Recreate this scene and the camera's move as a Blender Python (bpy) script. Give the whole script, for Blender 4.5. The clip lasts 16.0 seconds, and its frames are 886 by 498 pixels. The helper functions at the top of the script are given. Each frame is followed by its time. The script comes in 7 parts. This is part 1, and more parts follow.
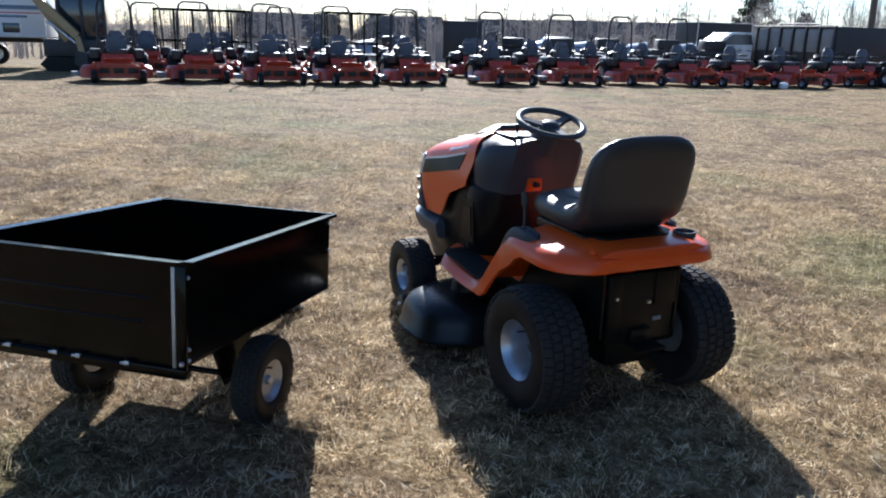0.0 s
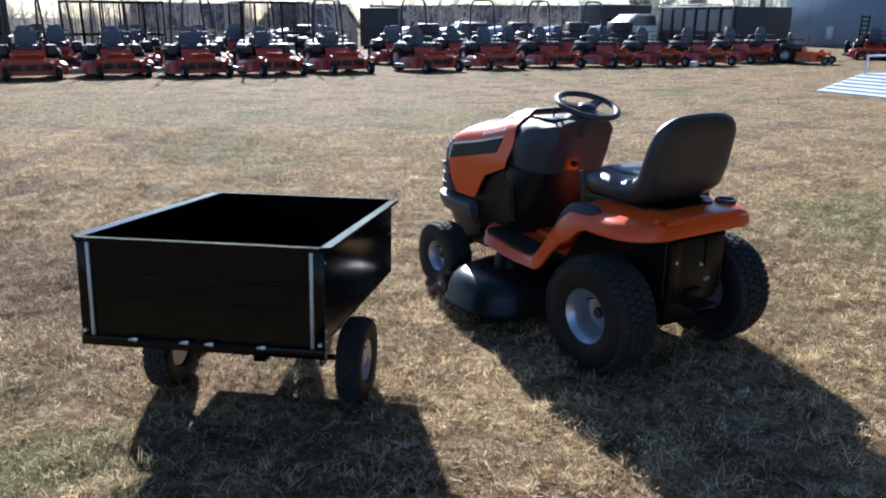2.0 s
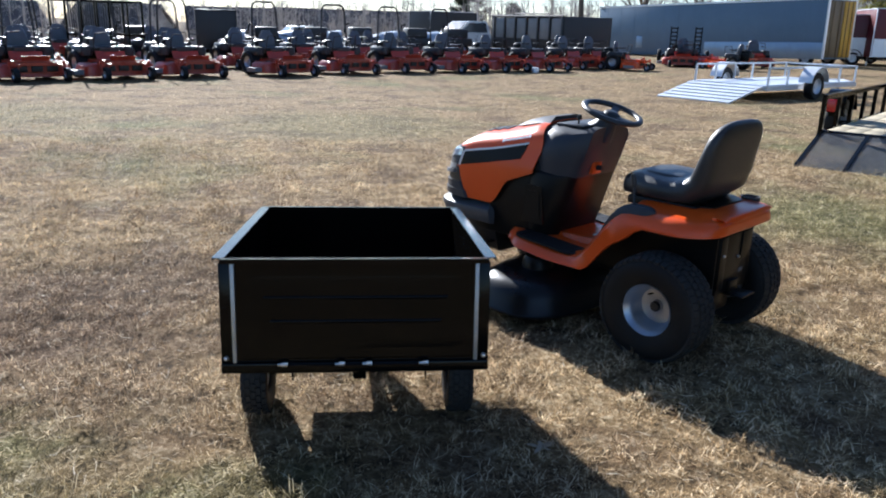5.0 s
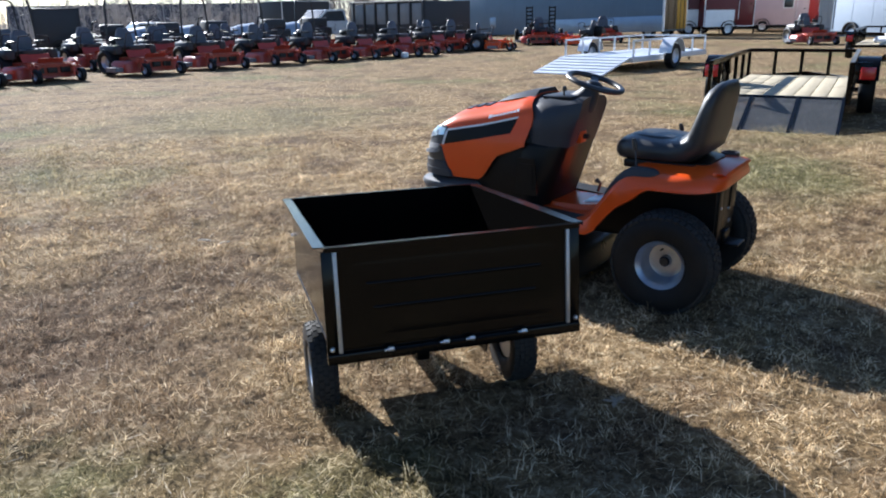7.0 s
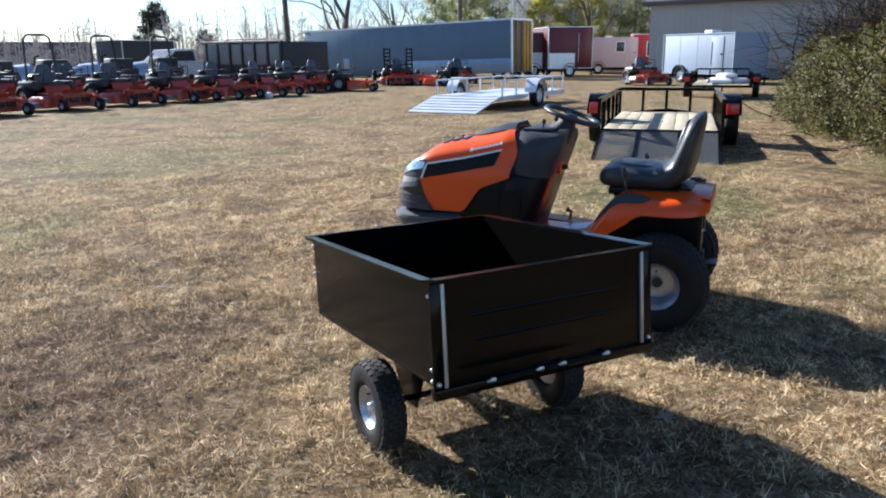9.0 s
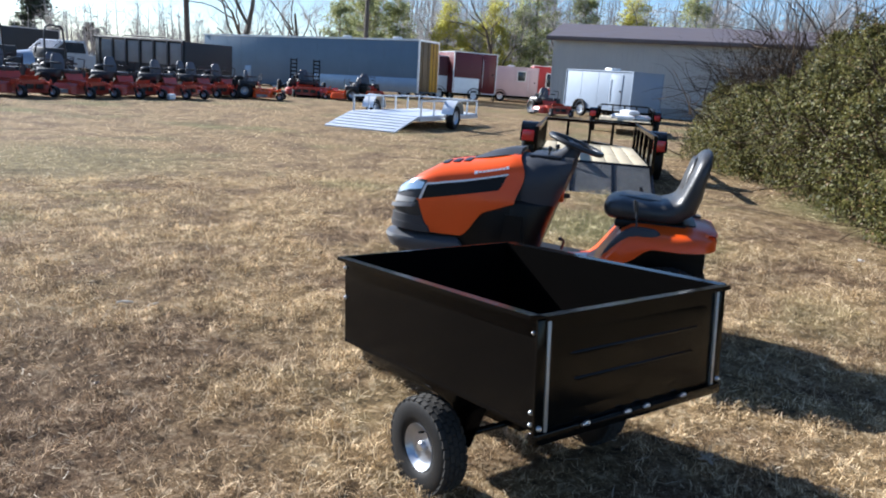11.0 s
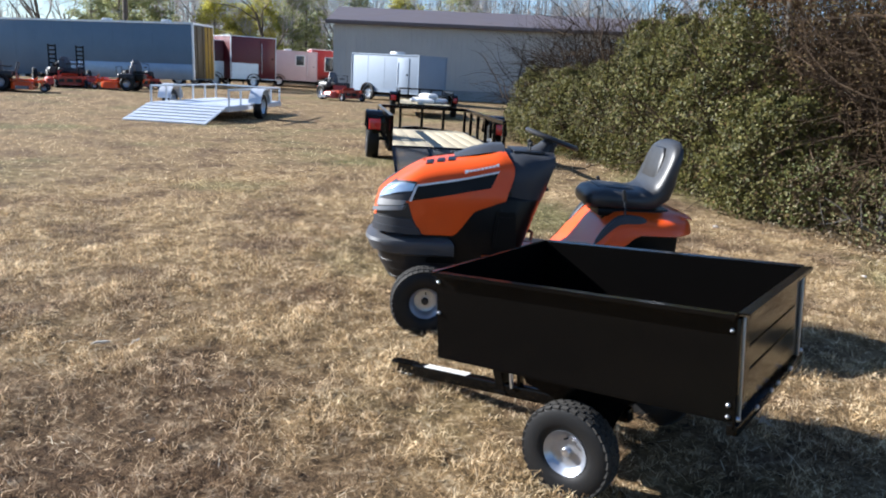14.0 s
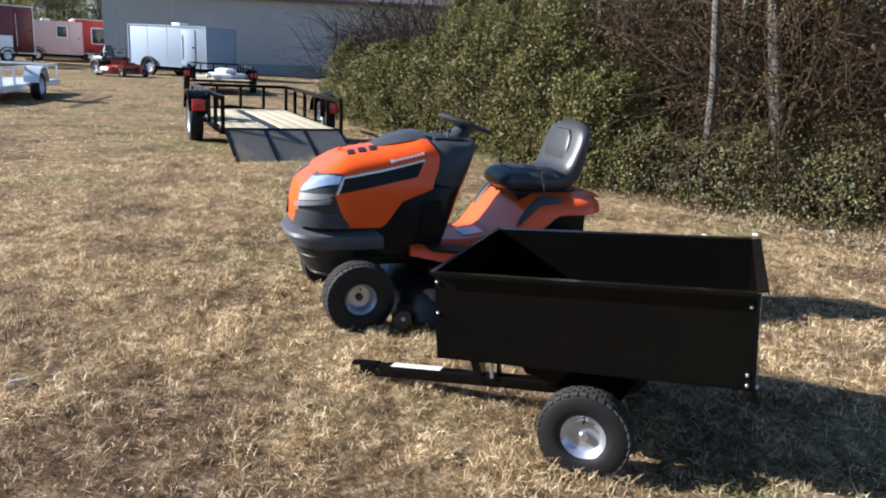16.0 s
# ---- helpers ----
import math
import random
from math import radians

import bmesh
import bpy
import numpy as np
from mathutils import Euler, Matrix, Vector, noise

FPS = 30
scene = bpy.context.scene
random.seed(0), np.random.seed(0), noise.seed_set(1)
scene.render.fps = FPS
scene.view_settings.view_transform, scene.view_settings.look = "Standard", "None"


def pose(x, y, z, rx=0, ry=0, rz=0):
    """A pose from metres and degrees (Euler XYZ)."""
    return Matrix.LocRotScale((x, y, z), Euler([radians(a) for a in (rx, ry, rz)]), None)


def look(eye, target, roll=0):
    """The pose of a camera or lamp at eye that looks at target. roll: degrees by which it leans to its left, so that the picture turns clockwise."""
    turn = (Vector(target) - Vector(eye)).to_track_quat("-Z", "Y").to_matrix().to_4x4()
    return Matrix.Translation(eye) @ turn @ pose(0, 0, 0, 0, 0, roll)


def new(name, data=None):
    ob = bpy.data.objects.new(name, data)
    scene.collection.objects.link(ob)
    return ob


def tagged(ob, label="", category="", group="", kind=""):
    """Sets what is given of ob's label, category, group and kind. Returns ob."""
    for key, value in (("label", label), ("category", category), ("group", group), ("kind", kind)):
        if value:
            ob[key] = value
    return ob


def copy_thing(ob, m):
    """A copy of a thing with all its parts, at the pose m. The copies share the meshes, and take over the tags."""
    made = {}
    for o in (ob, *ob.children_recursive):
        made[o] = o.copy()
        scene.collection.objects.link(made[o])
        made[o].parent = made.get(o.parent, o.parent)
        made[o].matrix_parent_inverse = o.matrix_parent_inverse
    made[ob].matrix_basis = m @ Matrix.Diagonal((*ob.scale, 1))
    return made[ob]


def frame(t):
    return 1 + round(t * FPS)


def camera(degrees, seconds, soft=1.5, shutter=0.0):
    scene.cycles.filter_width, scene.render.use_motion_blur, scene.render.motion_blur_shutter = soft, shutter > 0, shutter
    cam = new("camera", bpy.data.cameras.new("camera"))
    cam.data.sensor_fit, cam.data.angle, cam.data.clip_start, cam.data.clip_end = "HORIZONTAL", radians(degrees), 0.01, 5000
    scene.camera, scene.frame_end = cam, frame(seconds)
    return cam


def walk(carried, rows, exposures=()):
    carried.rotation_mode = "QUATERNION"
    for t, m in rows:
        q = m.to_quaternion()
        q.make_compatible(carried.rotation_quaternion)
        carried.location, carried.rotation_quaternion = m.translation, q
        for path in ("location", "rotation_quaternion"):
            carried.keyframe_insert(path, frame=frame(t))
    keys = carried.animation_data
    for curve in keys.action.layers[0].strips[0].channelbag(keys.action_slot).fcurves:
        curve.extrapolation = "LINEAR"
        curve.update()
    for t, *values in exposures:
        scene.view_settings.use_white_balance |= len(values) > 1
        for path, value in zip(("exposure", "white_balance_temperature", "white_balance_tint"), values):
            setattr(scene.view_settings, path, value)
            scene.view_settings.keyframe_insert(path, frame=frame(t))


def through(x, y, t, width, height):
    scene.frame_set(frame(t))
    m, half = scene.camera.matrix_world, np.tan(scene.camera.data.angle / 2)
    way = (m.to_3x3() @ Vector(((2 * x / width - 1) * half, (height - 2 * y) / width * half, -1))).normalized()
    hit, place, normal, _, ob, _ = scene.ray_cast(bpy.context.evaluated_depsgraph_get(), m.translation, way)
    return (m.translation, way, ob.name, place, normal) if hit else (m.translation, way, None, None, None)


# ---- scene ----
cam = camera(60.8, 16.0, 2.0)
PATH = [
    (0, (0.214, 0.419, 1.443), (-0.29, 2.273, 0.889), 1.6),
    (0.5, (0.045, 0.396, 1.419), (-0.43, 2.258, 0.862), 0.5),
    (1, (-0.098, 0.334, 1.417), (-0.546, 2.201, 0.857), 2.3),
    (1.5, (-0.252, 0.201, 1.438), (-0.6, 2.087, 0.87), 1.3),
    (2, (-0.405, 0.081, 1.454), (-0.683, 1.974, 0.871), 0.4),
    (2.5, (-0.534, 0.079, 1.462), (-0.747, 1.975, 0.864), 1.4),
    (3, (-0.694, 0.116, 1.451), (-0.834, 2.019, 0.85), -0.1),
    (3.5, (-0.841, 0.092, 1.459), (-0.923, 1.998, 0.857), 1.2),
    (4, (-1.049, 0.007, 1.465), (-1.066, 1.929, 0.913), 0.9),
    (6.5, (-2.087, 0.013, 1.434), (-1.615, 1.864, 0.841), 0.8),
    (7, (-2.238, 0.103, 1.418), (-1.72, 1.941, 0.825), -1.0),
    (7.5, (-2.396, 0.176, 1.406), (-1.827, 2.01, 0.847), 1.3),
    (8, (-2.63, 0.204, 1.4), (-1.913, 2.001, 0.892), 1.0),
    (8.5, (-2.825, 0.249, 1.409), (-1.994, 1.996, 0.903), 0.6),
    (9, (-2.957, 0.401, 1.392), (-2.065, 2.12, 0.893), -0.5),
    (9.5, (-3.064, 0.516, 1.387), (-2.109, 2.208, 0.914), 1.3),
    (12, (-3.769, 1.153, 1.352), (-2.469, 2.608, 0.916), 2.9),
    (12.5, (-3.981, 1.279, 1.364), (-2.602, 2.662, 0.932), 2.1),
    (13, (-4.076, 1.423, 1.369), (-2.65, 2.752, 0.926), 3.2),
    (13.5, (-4.147, 1.615, 1.374), (-2.666, 2.884, 0.931), 1.9),
    (14, (-4.245, 1.78, 1.373), (-2.679, 2.94, 0.926), 3.4),
    (14.5, (-4.412, 1.937, 1.395), (-2.738, 2.938, 0.953), 2.1),
    (15, (-4.521, 2.105, 1.393), (-2.794, 2.995, 0.916), 2.7),
    (15.5, (-4.517, 2.314, 1.415), (-2.724, 3.055, 0.928), 1.9),
    (16, (-4.554, 2.493, 1.415), (-2.735, 3.166, 0.927), 3.1),
]
walk(cam, [(t, look(eye, target, roll)) for t, eye, target, roll in PATH],
     [(0.0, 1.44, 5690.0, 10.0), (4.0, 1.44, 5740.0, 10.0), (9.0, 1.48, 5820.0, 10.0), (13.0, 1.52, 5890.0, 10.0), (16.0, 1.5, 5960.0, 10.0)])
# ---------------------------------------------------------------- world and light
SUN_DIR = Vector((-0.309, 0.835, 0.456)).normalized()
world = bpy.data.worlds.new("world")
scene.world = world
world.use_nodes = True
wn = world.node_tree
sky = wn.nodes.new("ShaderNodeTexSky")
sky.sky_type = "NISHITA"
sky.sun_disc = False
sky.sun_elevation = math.asin(SUN_DIR.z)
sky.sun_rotation = math.atan2(SUN_DIR.x, SUN_DIR.y)
sky.air_density, sky.dust_density, sky.ozone_density = 0.9, 0.3, 4.0
wn.nodes["Background"].inputs["Strength"].default_value = 0.06
wn.links.new(sky.outputs["Color"], wn.nodes["Background"].inputs["Color"])
sun = new("sun", bpy.data.lights.new("sun", "SUN"))
sun.data.energy, sun.data.angle, sun.data.color = 5.0, radians(0.5), (1.0, 0.95, 0.88)
sun.matrix_world = look((0, 0, 30), Vector((0, 0, 30)) - SUN_DIR)


# ---------------------------------------------------------------- materials
def nodes_of(name):
    m = bpy.data.materials.new(name)
    m.use_nodes = True
    nt = m.node_tree
    return m, nt, nt.nodes["Principled BSDF"]


def ramp_node(nt, fac, stops):
    r = nt.nodes.new("ShaderNodeValToRGB")
    els = r.color_ramp.elements
    while len(els) < len(stops):
        els.new(0.5)
    for e, (p, c) in zip(els, stops):
        e.position, e.color = p, (*c, 1.0)
    nt.links.new(fac, r.inputs["Fac"])
    return r


def noise_node(nt, scale, detail=4.0, rough=0.55, vec=None, kind="ShaderNodeTexNoise"):
    n = nt.nodes.new(kind)
    n.inputs["Scale"].default_value = scale
    n.inputs["Detail"].default_value = detail
    n.inputs["Roughness"].default_value = rough
    if vec is not None:
        nt.links.new(vec, n.inputs["Vector"])
    return n


def coords(nt, stretch=(1, 1, 1), which="Object"):
    tc = nt.nodes.new("ShaderNodeTexCoord")
    mp = nt.nodes.new("ShaderNodeMapping")
    mp.inputs["Scale"].default_value = stretch
    nt.links.new(tc.outputs[which], mp.inputs["Vector"])
    return mp.outputs["Vector"]


def surface(name, c1, c2=None, rough=0.5, metal=0.0, scale=6.0, fine=90.0, bump=0.15, rvar=0.12, stretch=(1, 1, 1), coat=0.0, spec=0.5, dist=0.002):
    """Two scales of colour, gloss and relief."""
    c2 = c2 or tuple(v * 0.75 for v in c1)
    m, nt, b = nodes_of(name)
    v = coords(nt, stretch)
    big, small = noise_node(nt, scale, 5, 0.6, v), noise_node(nt, fine, 3, 0.6, v)
    mix = nt.nodes.new("ShaderNodeMath")
    mix.operation = "MULTIPLY_ADD"
    mix.inputs[1].default_value = 0.35
    nt.links.new(small.outputs["Fac"], mix.inputs[0])
    sc = nt.nodes.new("ShaderNodeMath")
    sc.operation = "MULTIPLY"
    sc.inputs[1].default_value = 0.65
    nt.links.new(big.outputs["Fac"], sc.inputs[0])
    nt.links.new(sc.outputs[0], mix.inputs[2])
    r = ramp_node(nt, mix.outputs[0], [(0.3, c2), (0.65, c1)])
    nt.links.new(r.outputs["Color"], b.inputs["Base Color"])
    rr = nt.nodes.new("ShaderNodeMapRange")
    rr.inputs["To Min"].default_value, rr.inputs["To Max"].default_value = max(0.02, rough - rvar), min(1, rough + rvar)
    nt.links.new(big.outputs["Fac"], rr.inputs["Value"])
    nt.links.new(rr.outputs[0], b.inputs["Roughness"])
    b.inputs["Metallic"].default_value = metal
    b.inputs["Coat Weight"].default_value = coat
    b.inputs["Coat Roughness"].default_value = 0.06
    b.inputs["Specular IOR Level"].default_value = spec
    if bump:
        bp = nt.nodes.new("ShaderNodeBump")
        bp.inputs["Strength"].default_value, bp.inputs["Distance"].default_value = bump, dist
        nt.links.new(small.outputs["Fac"], bp.inputs["Height"])
        nt.links.new(bp.outputs["Normal"], b.inputs["Normal"])
    return m


def patch_nodes(nt, v):
    """Where the lot is brown and where it is green: 0 to 1 each."""
    def spot(cx, cy, r, amount):
        mp = nt.nodes.new("ShaderNodeVectorMath")
        mp.operation = "DISTANCE"
        mp.inputs[1].default_value = (cx, cy, 0)
        wob = noise_node(nt, 1.6, 4, 0.6, v)
        ad = nt.nodes.new("ShaderNodeVectorMath")
        ad.operation = "MULTIPLY_ADD"
        ad.inputs[1].default_value = (1.6, 1.6, 0)
        nt.links.new(wob.outputs["Color"], ad.inputs[0])
        nt.links.new(v, ad.inputs[2])
        sub = nt.nodes.new("ShaderNodeVectorMath")
        sub.operation = "MULTIPLY_ADD"
        sub.inputs[1].default_value, sub.inputs[2].default_value = (1, 1, 0), (-0.8, -0.8, 0)
        nt.links.new(ad.outputs[0], sub.inputs[0])
        nt.links.new(sub.outputs[0], mp.inputs[0])
        mr = nt.nodes.new("ShaderNodeMapRange")
        mr.interpolation_type = "SMOOTHSTEP"
        mr.inputs["From Min"].default_value, mr.inputs["From Max"].default_value = r * 0.35, r * 1.3
        mr.inputs["To Min"].default_value, mr.inputs["To Max"].default_value = amount, 0.0
        nt.links.new(mp.outputs["Value"], mr.inputs["Value"])
        return mr.outputs[0]

    def total(spots, base):
        out = base
        for sp in spots:
            m = nt.nodes.new("ShaderNodeMath")
            m.operation, m.use_clamp = "MAXIMUM", True
            nt.links.new(out, m.inputs[0])
            nt.links.new(spot(*sp), m.inputs[1])
            out = m.outputs[0]
        return out

    mid = noise_node(nt, 1.1, 6, 0.65, v)
    f1 = ramp_node(nt, mid.outputs["Fac"], [(0.47, (0, 0, 0)), (0.62, (0.92, 0.92, 0.92))])
    big = noise_node(nt, 0.33, 5, 0.6, v)
    f2 = ramp_node(nt, big.outputs["Fac"], [(0.52, (0, 0, 0)), (0.68, (0.7, 0.7, 0.7))])
    brown = total([(-3.2, 3.9, 1.0, 1.0), (-2.6, 4.4, 0.8, 0.9), (-1.9, 2.2, 0.45, 0.7), (-2.8, 2.9, 0.7, 0.65), (-4.4, 8.0, 1.2, 0.6), (-6.0, 5.6, 1.3, 0.6)], f1.outputs["Color"])
    green = total([(-2.3, 2.0, 0.35, 0.75), (-1.95, 2.25, 0.35, 0.4), (-3.0, 2.3, 0.5, 0.7), (2.2, 5.8, 1.1, 0.6), (-2.0, 11.5, 2.2, 0.35), (-7.5, 12.0, 2.5, 0.35), (6.5, 5.6, 1.2, 0.7)], f2.outputs["Color"])
    return brown, green


def grass_colour(nt, v, fac, dark=1.0):
    k = dark
    straw = ramp_node(nt, fac, [(0.0, (0.050 * k, 0.035 * k, 0.019 * k)), (0.5, (0.45 * k, 0.305 * k, 0.153 * k)), (1.0, (0.98 * k, 0.80 * k, 0.52 * k))])
    brown = ramp_node(nt, fac, [(0.0, (0.035 * k, 0.024 * k, 0.015 * k)), (0.5, (0.215 * k, 0.133 * k, 0.073 * k)), (1.0, (0.66 * k, 0.51 * k, 0.34 * k))])
    green = ramp_node(nt, fac, [(0.0, (0.045 * k, 0.046 * k, 0.017 * k)), (0.5, (0.20 * k, 0.225 * k, 0.078 * k)), (1.0, (0.60 * k, 0.56 * k, 0.33 * k))])
    bf, gf = patch_nodes(nt, v)
    m1, m2 = nt.nodes.new("ShaderNodeMixRGB"), nt.nodes.new("ShaderNodeMixRGB")
    nt.links.new(bf, m1.inputs["Fac"])
    nt.links.new(straw.outputs["Color"], m1.inputs["Color1"])
    nt.links.new(brown.outputs["Color"], m1.inputs["Color2"])
    nt.links.new(gf, m2.inputs["Fac"])
    nt.links.new(m1.outputs["Color"], m2.inputs["Color1"])
    nt.links.new(green.outputs["Color"], m2.inputs["Color2"])
    return m2.outputs["Color"]


def ground_material():
    m, nt, b = nodes_of("dry_grass_ground")
    v = coords(nt)
    fine = noise_node(nt, 42, 5, 0.75, v)
    cl = noise_node(nt, 9, 4, 0.7, v)
    mx = nt.nodes.new("ShaderNodeMath")
    mx.operation = "ADD"
    nt.links.new(fine.outputs["Fac"], mx.inputs[0])
    nt.links.new(cl.outputs["Fac"], mx.inputs[1])
    mr = nt.nodes.new("ShaderNodeMapRange")
    mr.inputs["From Min"].default_value, mr.inputs["From Max"].default_value = 0.72, 1.34
    nt.links.new(mx.outputs[0], mr.inputs["Value"])
    nt.links.new(grass_colour(nt, v, mr.outputs[0], 0.56), b.inputs["Base Color"])
    b.inputs["Roughness"].default_value = 0.95
    b.inputs["Specular IOR Level"].default_value = 0.1
    bp = nt.nodes.new("ShaderNodeBump")
    bp.inputs["Strength"].default_value, bp.inputs["Distance"].default_value = 0.9, 0.03
    nt.links.new(mx.outputs[0], bp.inputs["Height"])
    nt.links.new(bp.outputs["Normal"], b.inputs["Normal"])
    return m


def blade_material():
    m, nt, b = nodes_of("dry_grass_blades")
    v = coords(nt)
    geo = nt.nodes.new("ShaderNodeNewGeometry")
    # tufts of fresher and rotten straw a hand's width across
    a, c = noise_node(nt, 13, 3, 0.6, v), noise_node(nt, 3.6, 3, 0.6, v)
    f = geo.outputs["Random Per Island"]
    for src, k in ((a.outputs["Fac"], 1.5), (c.outputs["Fac"], 1.3)):
        mr = nt.nodes.new("ShaderNodeMapRange")
        mr.clamp = False
        mr.inputs["To Min"].default_value, mr.inputs["To Max"].default_value = -0.5 * k, 0.5 * k
        nt.links.new(src, mr.inputs["Value"])
        ad = nt.nodes.new("ShaderNodeMath")
        ad.operation = "ADD"
        nt.links.new(f, ad.inputs[0])
        nt.links.new(mr.outputs[0], ad.inputs[1])
        f = ad.outputs[0]
    nt.links.new(grass_colour(nt, v, f, 1.22), b.inputs["Base Color"])
    b.inputs["Roughness"].default_value = 0.7
    b.inputs["Specular IOR Level"].default_value = 0.06
    thin(nt, b, 0.35)
    return m


def thin(nt, b, amount):
    """Lets light through thin sheets."""
    tr = nt.nodes.new("ShaderNodeBsdfTranslucent")
    mix = nt.nodes.new("ShaderNodeMixShader")
    mix.inputs["Fac"].default_value = amount
    src = b.inputs["Base Color"].links[0].from_socket
    nt.links.new(src, tr.inputs["Color"])
    nt.links.new(b.outputs[0], mix.inputs[1])
    nt.links.new(tr.outputs[0], mix.inputs[2])
    nt.links.new(mix.outputs[0], nt.nodes["Material Output"].inputs["Surface"])


def leaf_material(name, stops, rough=0.45, through=0.3, spec=0.5):
    m, nt, b = nodes_of(name)
    geo = nt.nodes.new("ShaderNodeNewGeometry")
    r = ramp_node(nt, geo.outputs["Random Per Island"], stops)
    nt.links.new(r.outputs["Color"], b.inputs["Base Color"])
    b.inputs["Roughness"].default_value = rough
    b.inputs["Specular IOR Level"].default_value = spec
    thin(nt, b, through)
    return m


